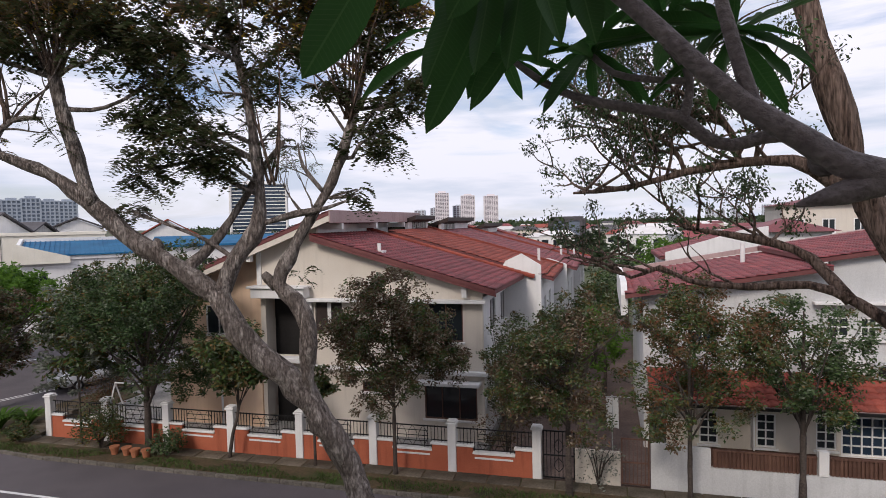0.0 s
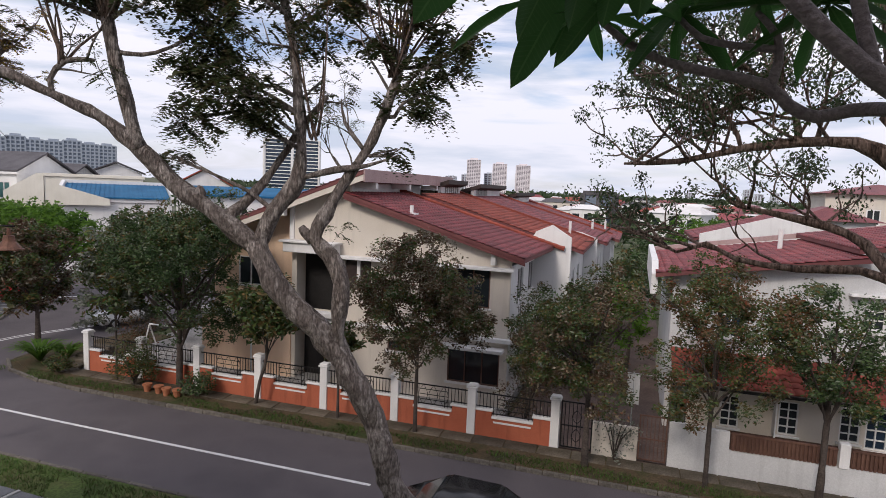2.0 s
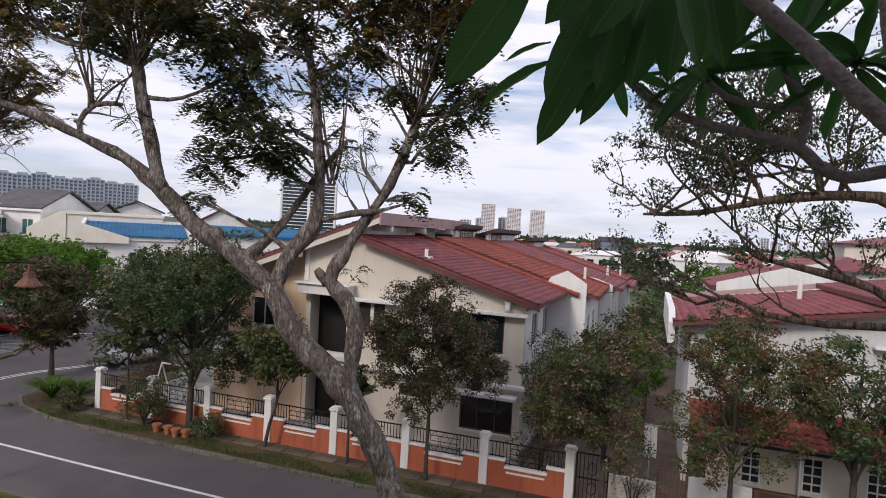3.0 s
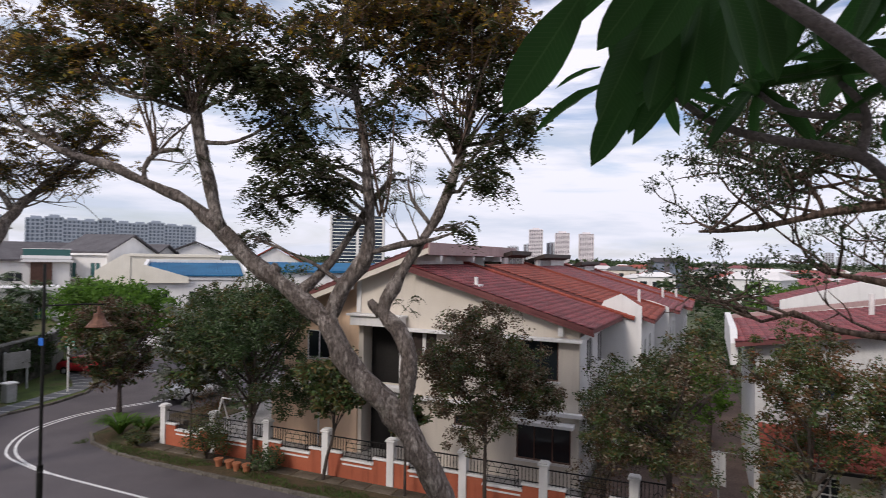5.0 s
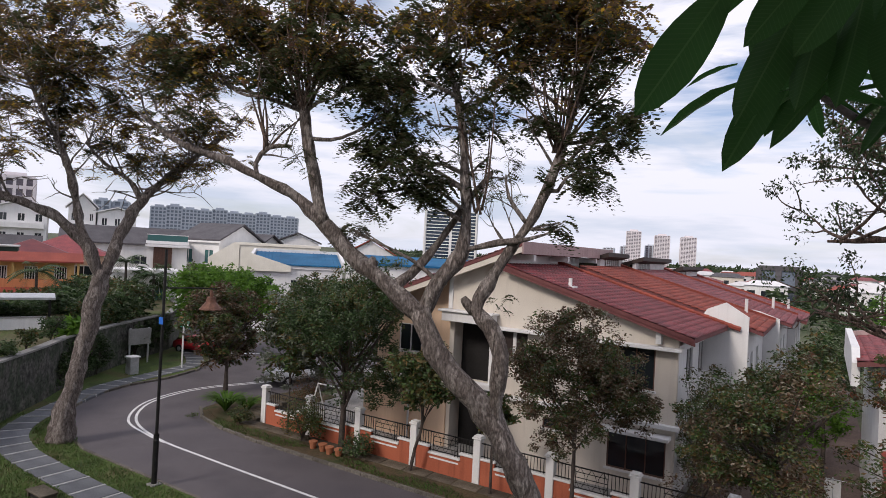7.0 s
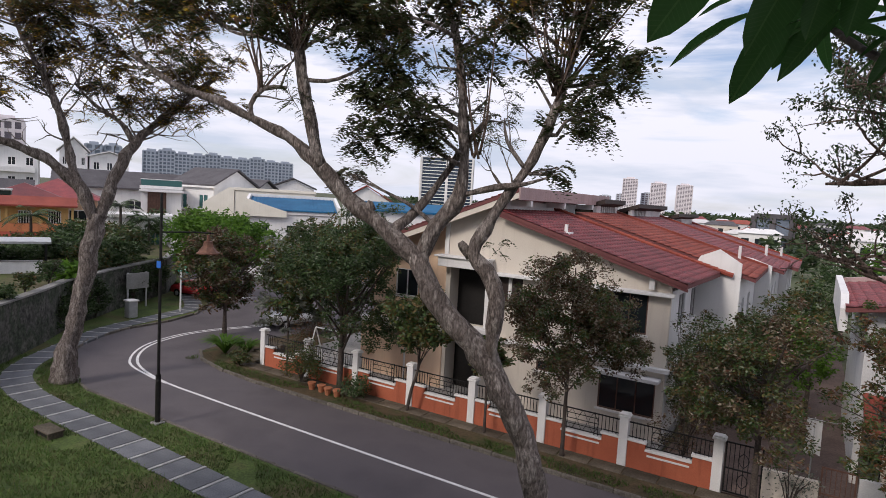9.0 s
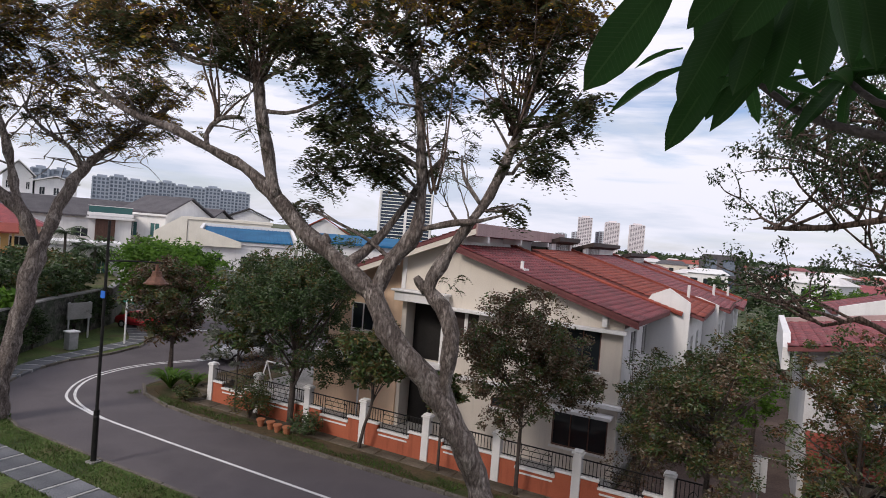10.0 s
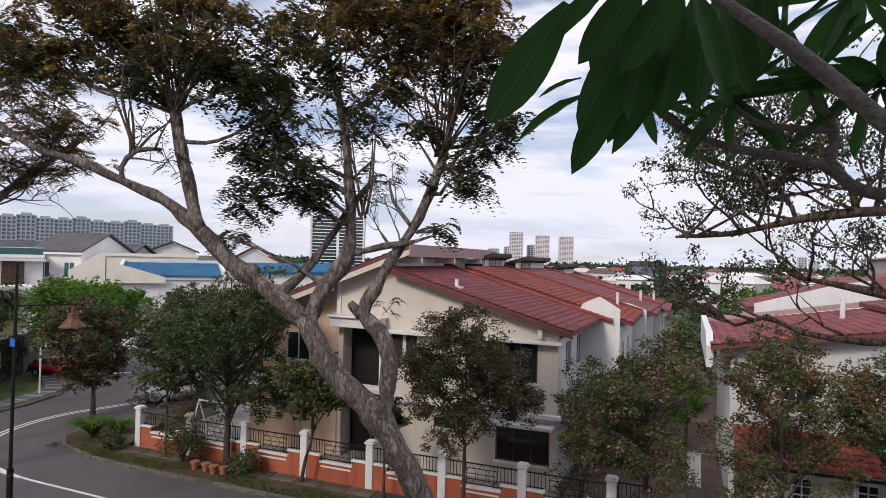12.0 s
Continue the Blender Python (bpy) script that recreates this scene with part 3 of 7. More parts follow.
# footpath of slabs with pale drain covers across it
PATH_LINE = bend([(12, 12.2), (0, 12.3), (-12, 12.35), (-19.4, 12.5), (-25.4, 12.6), (-28.3, 12.85), (-30.7, 13.6), (-32.6, 15.1), (-34.7, 17.9), (-36.8, 21.2), (-37.7, 24.2), (-38.9, 28.2), (-40.8, 30.0), (-44.5, 32.0)])
footpath = thing("pavement", 0, 0, 0, "grey concrete footpath of slabs with pale joints", "footpath", kind="structure")
slab = obj("slab", box(-0.47, -0.62, -0.1, 0.47, 0.62, 0.135, 0.012), SLAB)
cover = obj("drain_cover", box(-0.06, -0.64, -0.1, 0.06, 0.64, 0.142, 0.01), GRATE)
slab.parent = cover.parent = footpath
slab_at = along(PATH_LINE, 1.16)
for n, (x, y, a) in enumerate(slab_at):
    s, c = (slab, cover) if n == 0 else (new("slab", slab.data), new("drain_cover", cover.data))
    s.parent = c.parent = footpath
    s.location, s.rotation_euler = (x, y, random.uniform(-0.008, 0.008)), (0, 0, radians(a))
    c.location, c.rotation_euler = (x + 0.58 * math.cos(radians(a)), y + 0.58 * math.sin(radians(a)), 0), (0, 0, radians(a))

# far pavement under the fence
pave = thing("pavement_far", 0, 0, 0, "narrow grey slab path at the foot of the fence", "footpath", kind="structure")
slab2 = obj("slab", box(-0.58, -0.36, -0.1, 0.58, 0.36, 0.125, 0.012), MOSSY)
for n in range(62):
    s = slab2 if n == 0 else new("slab", slab2.data)
    s.parent = pave
    s.location = (-26.2 + n * 1.2, 21.86, random.uniform(-0.006, 0.006))


# ---- boundary fence of the corner house ----
FY, STEP = 22.44, 3.137
PX = [-2.28 - STEP * (7 - k) for k in range(8)]
fence = thing("boundary_fence", -13, FY, 0, "terracotta wall with white pillars, white copings and black iron railings", "fence")
for x in PX:
    p = part("pillar", box(x - 0.16, FY - 0.16, 0, x + 0.16, FY + 0.16, 1.86, 0.015), WHITE, fence, "white painted square pillar")
    cap = box(x - 0.21, FY - 0.21, 1.86, x + 0.21, FY + 0.21, 1.93, 0.012)
    bx(cap, x - 0.18, FY - 0.18, 1.93, x + 0.18, FY + 0.18, 2.0, 0.03)
    part("pillar_cap", cap, WHITE, p)
for k in range(7):
    a, b = PX[k] + 0.16, PX[k + 1] - 0.16
    s = 0.62
    wall = part("wall_panel", prism([(a, 0.05), (b, 0.05), (b, 1.05), (b - s, 1.05), (b - s, 0.80), (a + s, 0.80), (a + s, 1.05), (a, 1.05)], FY - 0.09, FY + 0.09), ORANGE, fence)
    for u, v, z in ((a + 0.002, a + s + 0.05, 1.05), (b - s - 0.05, b - 0.002, 1.05), (a + s + 0.003, b - s - 0.003, 0.80)):
        part("coping", box(u, FY - 0.15, z, v, FY + 0.15, z + 0.08, 0.012), WHITE, wall, "white coping")
    part("coping", box(a + s + 0.08, FY - 0.125, 0.63, b - s - 0.08, FY - 0.092, 0.69), WHITE, wall, "white moulding")
    part("plinth", box(a, FY - 0.105, 0.05, b, FY + 0.105, 0.11, 0.01), ORANGE, wall, "terracotta plinth")
    rail = bmesh.new()
    bx(rail, a, FY - 0.02, 1.68, b, FY + 0.02, 1.72)
    bx(rail, a, FY - 0.02, 1.17, a + s, FY + 0.02, 1.20)
    bx(rail, b - s, FY - 0.02, 1.17, b, FY + 0.02, 1.20)
    bx(rail, a + s, FY - 0.02, 0.93, b - s, FY + 0.02, 0.96)
    r = part("railing", rail, IRON, fence, "black wrought iron railing")
    n = 21
    for i in range(1, n):
        x = a + (b - a) * i / n
        if 7 <= i <= 13:
            continue
        z0 = 1.13 if x < a + s or x > b - s else 0.88
        part("bar", box(x - 0.011, FY - 0.011, z0, x + 0.011, FY + 0.011, 1.74), IRON, r)
    mid = (a + b) / 2
    orn = bmesh.new()
    for dx in (-0.42, 0, 0.42):
        for sgn in (1, -1):
            pts = [(mid + dx + sgn * (0.02 + 0.16 * abs(math.sin(q * math.pi / 8))), FY, 0.95 + 0.72 * q / 8) for q in range(9)]
            tube(pts, [0.011] * 9, 4, bm=orn)
    for z in (1.12, 1.32, 1.52):
        bx(orn, mid - 0.62, FY - 0.01, z - 0.012, mid + 0.62, FY + 0.01, z + 0.012)
    part("scroll_work", orn, IRON, r, "black iron scrolls")


def gate(x0, x1, y, h, material, label, scrolls=True):
    e = thing("gate", (x0 + x1) / 2, y, 0, label, "gate")
    fm = box(x0, y - 0.025, 0.12, x0 + 0.05, y + 0.025, h)
    bx(fm, x1 - 0.05, y - 0.025, 0.12, x1, y + 0.025, h)
    for z in (0.12, h * 0.5, h - 0.05):
        bx(fm, x0 + 0.05, y - 0.02, z, x1 - 0.05, y + 0.02, z + 0.05)
    part("gate_frame", fm, material, e)
    n = max(4, int((x1 - x0) / 0.13))
    for i in range(1, n):
        x = x0 + (x1 - x0) * i / n
        part("bar", box(x - 0.012, y - 0.012, 0.17, x + 0.012, y + 0.012, h - 0.05), material, e)
    if scrolls:
        om = bmesh.new()
        for z in (0.6, 1.3):
            for sg in (1, -1):
                tube([((x0 + x1) / 2 + sg * 0.16 * math.sin(q * math.pi / 6), y - 0.02, z - 0.25 + 0.5 * q / 6) for q in range(7)], [0.014] * 7, 4, bm=om)
        part("scroll_work", om, material, e)
    return e


gate(-2.08, -0.95, FY, 1.85, IRON, "black iron garden gate with scrolls beside a white pillar")
gate(0.62, 1.55, FY, 1.75, BROWNMETAL, "brown slatted metal gate beside a white wall", False)
lowwall = solo("low_wall", box(-0.95, FY - 0.08, 0, 0.6, FY + 0.08, 1.25, 0.02), CREAM, "pale rendered wall panel behind a bare shrub", "wall", at=(-0.2, FY, 0))


# ---- roofs ----
def tile_roof(parent, corner, along_v, up_v, material, tile_w=0.33, tile_l=0.36, singly=0, thick=0.03):
    """Courses of overlapping tiles on a slope. corner: the low corner; along_v, up_v: the edges as vectors."""
    c, u, v = Vector(corner), Vector(along_v), Vector(up_v)
    nu, nv = max(1, round(u.length / tile_w)), max(1, round(v.length / tile_l))
    du, dv = u / nu, v / nv
    nrm = u.cross(v).normalized()
    if nrm.z < 0:
        nrm = -nrm
    prof = [(0.0, 0.0), (0.22, 0.035), (0.45, 0.045), (0.68, 0.035), (0.92, 0.0), (1.0, 0.0)]
    base, faces = [], []
    for s, h0, h1 in ((0.0, 0.055, 0.03), (1.08, 0.012, -0.02)):
        for f, h in prof:
            base.append(du * f + dv * s + nrm * (h + h0))
    for f, h in prof:
        base.append(du * f + nrm * (h * 0.4 + 0.004))
    k = len(prof)
    for i in range(k - 1):
        faces.append((i, i + 1, k + i + 1, k + i))
        faces.append((2 * k + i, 2 * k + i + 1, i + 1, i))
    base_np, faces_np = np.array([list(b) for b in base]), np.array(faces)
    cells = [(i, j) for j in range(nv) for i in range(nu)]
    at = LOC[parent.name]
    done = 0
    mesh = None
    rest = []
    for i, j in cells:
        p = c + du * i + dv * j
        if done < singly:
            if mesh is None:
                ob = raw("roof_tile", base_np, faces_np, material)
                mesh = ob.data
            else:
                ob = new("roof_tile", mesh)
            ob.parent = parent
            ob.location = p - Vector(at)
            done += 1
        else:
            rest.append(p)
    if rest:
        off = np.array([list(p) for p in rest])
        V = (off[:, None] + base_np[None]).reshape(-1, 3)
        Fc = (faces_np[None] + (np.arange(len(rest)) * len(base_np))[:, None, None]).reshape(-1, 4)
        tagged(raw("roof_tiles", V, Fc, material, parent, at), kind="stuff")


def slope(parent, x0, z0, x1, z1, y0, y1, material, thick=0.16, tiles=True, singly=0, soffit=None, skew=0.0):
    """A roof slope that rises from (x0, z0) to (x1, z1) and runs from y0 to y1, shifted sideways by skew at its far end."""
    bm = prism([(x0, z0), (x1, z1), (x1, z1 - thick), (x0, z0 - thick)], y0, y1)
    for v in bm.verts:
        v.co.x += skew * (v.co.y - y0) / (y1 - y0)
    deck = part("roof", bm, soffit or VERGE, parent)
    if tiles:
        tile_roof(deck, (x0, y0, z0), (skew, y1 - y0, 0), (x1 - x0, 0, z1 - z0), material, singly=singly)
    return deck


# ---- the corner house ----
house = thing("corner_house", -11, 30, 0, "two-storey cream house with red tiled roof and raised clerestory", "house")
HF = 25.5
RZ = lambda x: 8.95 - 0.29 * (x + 12.37)
LZ = lambda x: 9.86 + 0.374 * (x + 11.5)
front = [(-14.95, -12.95, 3.45, 6.05), (-12.45, -11.15, 4.55, 5.9), (-7.9, -5.65, 4.3, 6.05), (-15.0, -13.2, 0.0, 2.65), (-10.25, -9.2, 1.98, 2.42), (-7.4, -5.1, 0.95, 2.45)]
part("front_wall", pierced(-15.2, -4.8, -0.2, 6.15, front, HF, HF + 0.2), CREAM, house, "cream rendered front wall")
part("gable", prism([(-15.2, 6.15), (-4.8, 6.15), (-4.8, RZ(-4.8) - 0.2), (-12.3, RZ(-12.3) - 0.2), (-12.3, LZ(-12.3) - 0.2), (-15.2, LZ(-15.2) - 0.2)], HF, HF + 0.2), CREAM, house, "cream rendered gable")
side = [(27.2, 28.6, 4.4, 5.9), (30.0, 33.0, 4.4, 5.9), (28, 31, 0.9, 2.3)]
part("side_wall", pierced(HF + 0.2, 35.0, -0.2, 6.15, side, -5.0, -4.8, "x"), WHITE, house, "pale side wall")
part("left_wall", box(-15.2, HF + 0.2, -0.2, -15.0, 35, 8.2), CREAM, house)
part("back_wall", box(-15.0, 34.8, -0.2, -5.0, 35.0, 6.2), CREAM, house)
part("upper_floor", box(-15.0, HF + 0.2, 2.95, -5.0, 34.8, 3.15), GREYWALL, house)
# black sheet close behind the front wall, painted in place of room shade
part("room_shade_fill", box(-15.0, 26.4, -0.2, -5.0, 26.55, 6.1), DARK, house, "near-black sheet in place of the shade in the rooms")
part("ceiling", box(-15.0, HF + 0.2, 6.1, -5.0, 26.4, 6.15), GREYWALL, house)
part("shutter_left", box(-12.42, HF + 0.06, 4.57, -11.86, HF + 0.1, 5.88), DARKWOOD, house, "dark brown louvred shutter")
part("shutter_right", box(-11.7, HF + 0.06, 4.57, -11.18, HF + 0.1, 5.88), DARKWOOD, house, "dark brown louvred shutter")
part("mullion", box(-11.86, HF + 0.02, 4.57, -11.7, HF + 0.12, 5.88), WHITE, house)
window(house, -7.9, -5.65, 4.3, 6.05, HF, cols=3, rows=1, frame_mat=BROWNMETAL)
window(house, -10.25, -9.2, 1.98, 2.42, HF, cols=2, rows=1, frame_mat=BROWNMETAL)
window(house, -7.4, -5.1, 0.95, 2.45, HF, cols=3, rows=1, frame_mat=BROWNMETAL)
window(house, 27.2, 28.6, 4.4, 5.9, -4.8, "x", 2, 1, 1)
window(house, 30.0, 33.0, 4.4, 5.9, -4.8, "x", 4, 1, 1)
window(house, 28, 31, 0.9, 2.3, -4.8, "x", 3, 1, 1)
part("ledge", box(-12.75, HF - 0.42, 5.96, -4.6, HF - 0.002, 6.1, 0.015), WHITE, house, "white concrete ledge")
part("balcony_canopy", box(-15.35, HF - 0.6, 6.12, -12.7, HF - 0.002, 6.56, 0.02), WHITE, house, "white boxed canopy")
part("canopy_lip", box(-15.5, HF - 0.72, 6.565, -12.6, HF - 0.004, 6.66, 0.015), WHITE, house)
part("string_course", box(-13.1, HF - 0.28, 2.92, -4.6, HF - 0.002, 3.08, 0.015), WHITE, house, "white string course")
part("window_hood", box(-7.6, HF - 0.62, 2.52, -4.9, HF - 0.003, 2.66, 0.015), WHITE, house, "white window hood")
part("column", box(-12.95, HF - 0.16, 3.1, -12.55, HF - 0.003, 5.955, 0.01), WHITE, house, "white column")
part("balcony_slab", box(-15.0, HF - 0.5, 3.2, -12.5, HF - 0.004, 3.42, 0.015), WHITE, house, "white balcony edge")
part("corner_trim", box(-15.32, HF - 0.06, 6.67, -15.1, HF - 0.003, LZ(-15.2) - 0.25), WHITE, house)
part("gable_peg", box(-15.5, HF - 0.6, LZ(-15.35) - 0.65, -15.3, HF - 0.35, LZ(-15.35) - 0.2), WHITE, house)
part("right_peg", box(-5.6, HF - 0.35, RZ(-5.5) - 0.75, -5.4, HF - 0.005, RZ(-5.5) - 0.25), WHITE, house)
# the peach wing, set back beside it
part("wing_wall", pierced(-20.0, -15.2, -0.2, 6.4, [(-18.6, -17.2, 4.2, 5.6)], 26.1, 26.3), PEACH, house, "peach rendered wing wall")
part("wing_gable", prism([(-20.0, 6.4), (-15.2, 6.4), (-15.2, LZ(-15.2) - 0.2), (-20.0, LZ(-20) - 0.2)], 26.1, 26.3), PEACH, house)
part("wing_side", box(-20.0, 26.3, -0.2, -19.8, 36, 6.4), PEACH, house)
window(house, -18.6, -17.2, 4.2, 5.6, 26.1, cols=2, rows=1)
part("porch_wall", box(-20.2, 25.4, -0.2, -15.2, 25.6, 2.75), PEACH, house, "peach porch wall")
part("porch_roof", box(-20.4, 25.0, 2.75, -15.21, 26.098, 2.98, 0.02), WHITE, house, "white flat porch roof")
part("downpipe", tube([(-17.3, 25.33, 0), (-17.3, 25.33, 2.7)], [0.05, 0.05], 8), WHITE, house)
slope(house, -4.15, RZ(-4.15), -12.35, RZ(-12.35), HF - 0.55, 31.5, REDTILE, singly=300, skew=0.3)
slope(house, -20.6, LZ(-20.6), -11.3, LZ(-11.3), HF - 0.75, 34.9, REDTILE)
part("verge_board", prism([(-20.6, LZ(-20.6) - 0.17), (-11.3, LZ(-11.3) - 0.17), (-11.3, LZ(-11.3) - 0.42), (-20.6, LZ(-20.6) - 0.42)], HF - 0.73, HF - 0.65), CREAM, house, "pale verge board")
part("verge_board", prism([(-4.13, RZ(-4.13) - 0.17), (-12.35, RZ(-12.35) - 0.17), (-12.35, RZ(-12.35) - 0.28), (-4.13, RZ(-4.13) - 0.28)], HF - 0.53, HF - 0.46), VERGE, house)
part("clerestory", box(-12.5, HF + 0.2, 8.7, -12.3, 34.75, LZ(-12.3) - 0.17), WHITE, house, "white clerestory wall")
part("ridge_fascia", box(-11.3, HF - 0.75, LZ(-11.3) - 0.5, -11.22, 37.7, LZ(-11.3) + 0.06, 0.01), FASCIA, house, "maroon ridge fascia")
for y in (26.0, 30.2, 34.6):
    part("bracket", box(-12.2, y - 0.1, LZ(-11.4) - 0.75, -11.2, y + 0.1, LZ(-11.4) - 0.48), WHITE, house)
vp = tube([(-9.42, 25.8, 7.9), (-9.42, 25.8, 8.5)], [0.08, 0.08], 10)
bx(vp, -9.66, 25.56, 8.05, -9.18, 26.04, 8.17)
part("vent_pipe", vp, WHITE, house, "white vent pipe")
for k in range(26):
    x = -12.6 + k * 0.345
    part("ridge_tile", tube([(x + 0.3, 31.56, RZ(x) + 0.08), (x + 0.66, 31.56, RZ(x + 0.36) + 0.1)], [0.11, 0.12], 6), ORTILE, house)


def row_unit(y0, y1, x_left, x_right, drop, label, upper=None, cap=0.8, tile=None):
    """A terrace house further back in the same row; its raised upper roof begins at upper."""
    yu = upper or y0
    u = thing("terrace_house", (x_left + x_right) / 2, y0, 0, label, "house", group="terrace houses in a row")
    rz = lambda x: RZ(x) - drop
    part("wall", pierced(y0 + 0.02, y1, -0.2, rz(x_right) - 0.25, [(y0 + 1.2, y0 + 2.4, 3.7, 5.3), (y0 + 4.0, y0 + 5.2, 3.7, 5.3), (y0 + 1.2, y0 + 2.4, 0.8, 2.2)], x_right - 0.2, x_right, "x"), WHITE, u)
    part("parapet", prism([(x_right - 2.0, -0.2), (x_right, -0.2), (x_right, rz(x_right) + cap * 0.6), (x_right - 1.0, rz(x_right - 1.0) + cap), (x_right - 1.8, rz(x_right - 1.8) + cap * 0.25), (x_right - 2.0, rz(x_right - 2.0) - 0.2)], y0 - 0.2, y0), WHITE, u, "white parapet end wall")
    # black sheet painted for the shade behind the side windows
    part("room_shade_fill", box(x_right - 1.6, y0 + 0.1, -0.2, x_right - 1.5, y1, rz(x_right) - 0.4), DARK, u)
    for ya, za in ((y0 + 1.2, 3.7), (y0 + 4.0, 3.7), (y0 + 1.2, 0.8)):
        window(u, ya, ya + 1.2, za, za + (1.6 if za > 3 else 1.4), x_right, "x", 3, 1, 1)
    slope(u, x_right + 0.6, rz(x_right + 0.6), x_left, rz(x_left), y0 + 0.02, y1, tile or REDTILE)
    zc = rz(x_left)
    part("clerestory", pierced(yu + 0.1, y1, zc - 0.2, zc + 0.62, [(yu + 0.8, yu + 3.8, zc + 0.05, zc + 0.45)], x_left - 0.2, x_left, "x"), WHITE, u)
    # black strip painted for the shade behind the louvres
    part("clerestory_shade_fill", box(x_left - 0.35, yu + 0.1, zc - 0.2, x_left - 0.3, y1, zc + 0.5), DARK, u)
    for q in range(7):
        part("louvre", box(x_left - 0.12, yu + 0.8 + q * 0.42 + 0.1, zc + 0.05, x_left - 0.04, yu + 0.8 + q * 0.42 + 0.2, zc + 0.45), WHITE, u)
    slope(u, x_left - 6, zc - 1.3, x_left + 0.5, zc + 0.85, yu, y1, REDTILE, tiles=False, thick=0.25, soffit=DARKWOOD)
    part("party_ridge", prism([(x_right + 0.6, rz(x_right + 0.6) + 0.06), (x_left, rz(x_left) + 0.06), (x_left, rz(x_left) + 0.2), (x_right + 0.6, rz(x_right + 0.6) + 0.2)], y1 - 0.12, y1 + 0.1), ORTILE, u)
    part("vent_pipe", tube([(x_right - 0.8, y0 + 6.5, rz(x_right - 0.8)), (x_right - 0.8, y0 + 6.5, rz(x_right - 0.8) + 0.8)], [0.09, 0.09], 8), WHITE, u)
    return u


row_unit(31.9, 39.5, -11.2, -3.0, -0.35, "white two-storey terrace house with red tiled roof behind the corner house", 35.2, tile=ORTILE)
row_unit(39.8, 48.0, -10.4, -2.2, -0.45, "white terrace house with red tiled roof further along the row", cap=0.15)
row_unit(48.3, 57.0, -9.6, -1.7, -0.2, "white terrace house with red roof at the end of the row", cap=0.15)


# ---- the neighbour's house on the other side of the alley ----
villa = thing("neighbour_house", 7, 26, 0, "white two-storey house with red roof and orange tiled porch", "house")
VZ = lambda x: 6.45 + 0.15 * (x - 1.45)
VF = 26.2
part("front_wall", pierced(1.6, 16, 2.4, 6.3, [(3.3, 4.3, 4.0, 4.9), (5.0, 6.1, 4.0, 4.9), (8.15, 8.85, 4.78, 5.5), (9.2, 9.75, 4.78, 5.5), (10.05, 10.7, 4.85, 5.45)], VF, VF + 0.2), GREYWHITE, villa, "white rendered upper wall")
part("gable", prism([(1.6, 6.3), (16, 6.3), (16, VZ(16) + 0.2), (8.2, VZ(8.2) + 0.2), (8.2, VZ(8.2) - 0.1), (1.6, VZ(1.6) - 0.15)], VF, VF + 0.2), GREYWHITE, villa)
part("side_wall", box(1.6, VF + 0.2, -0.2, 1.8, 36, 6.2), WHITE, villa, "white side wall")
# black sheet painted for the shade behind the upper windows
part("room_shade_fill", box(1.8, VF + 1.6, 2.6, 16, VF + 1.7, 6.2), DARK, villa)
window(villa, 3.3, 4.3, 4.0, 4.9, VF, cols=2, rows=2, glass=BLUEGLASS)
window(villa, 5.0, 6.1, 4.0, 4.9, VF, cols=2, rows=2)
window(villa, 8.15, 8.85, 4.78, 5.5, VF, cols=2, rows=2)
window(villa, 9.2, 9.75, 4.78, 5.5, VF, cols=2, rows=2)
window(villa, 10.05, 10.7, 4.85, 5.45, VF, cols=2, rows=1)
part("ledge", box(7.6, VF - 0.35, 6.0, 12, VF - 0.003, 6.1, 0.01), WHITE, villa)
part("string_course", box(7.2, VF - 0.14, 4.62, 12, VF - 0.003, 4.69), WHITE, villa)
slope(villa, 0.9, VZ(0.9), 8.1, VZ(8.1), VF - 0.7, 35, REDTILE)
slope(villa, 7.7, VZ(7.7) + 0.32, 16, VZ(16) + 0.32, VF - 0.35, 35, REDTILE)
part("edge_wall", prism([(35.2, 5.5), (25.8, 5.5), (25.8, 6.3), (26.8, 6.75), (35.2, 6.75)], 0.75, 1.0, "x"), WHITE, villa, "white parapet along the roof edge")
part("party_ridge", prism([(0.9, VZ(0.9) + 0.05), (16, VZ(16) + 0.2), (16, VZ(16) + 0.5), (0.9, VZ(0.9) + 0.25)], 35, 35.3), FASCIA, villa)
part("vent_pipe", tube([(6.2, 31, 7.2), (6.2, 31, 8.1)], [0.1, 0.1], 8), WHITE, villa)
GF = 25.0
part("porch_wall", pierced(2.35, 16, -0.2, 2.75, [(3.5, 4.15, 0.85, 2.05), (5.45, 6.1, 0.85, 2.1), (7.4, 8.05, 0.9, 2.15), (8.2, 10.15, 0.75, 2.15), (11.1, 12.4, 0.8, 2.1)], GF, GF + 0.2), CREAM, villa, "cream ground floor wall")
# black sheet painted for the shade behind the porch windows
part("porch_shade_fill", box(2.4, GF + 1.0, -0.2, 16, GF + 1.1, 2.7), DARK, villa)
window(villa, 3.5, 4.15, 0.85, 2.05, GF, cols=2, rows=4)
window(villa, 5.45, 6.1, 0.85, 2.1, GF, cols=2, rows=4)
window(villa, 7.4, 8.05, 0.9, 2.15, GF, cols=2, rows=4)
window(villa, 8.2, 10.15, 0.75, 2.15, GF, cols=6, rows=4, glass=BLUEGLASS)
window(villa, 11.1, 12.4, 0.8, 2.1, GF, cols=3, rows=4)
part("open_leaf", box(5.25, GF - 0.5, 0.85, 5.3, GF - 0.02, 2.1), WHITE, villa, "opened casement")
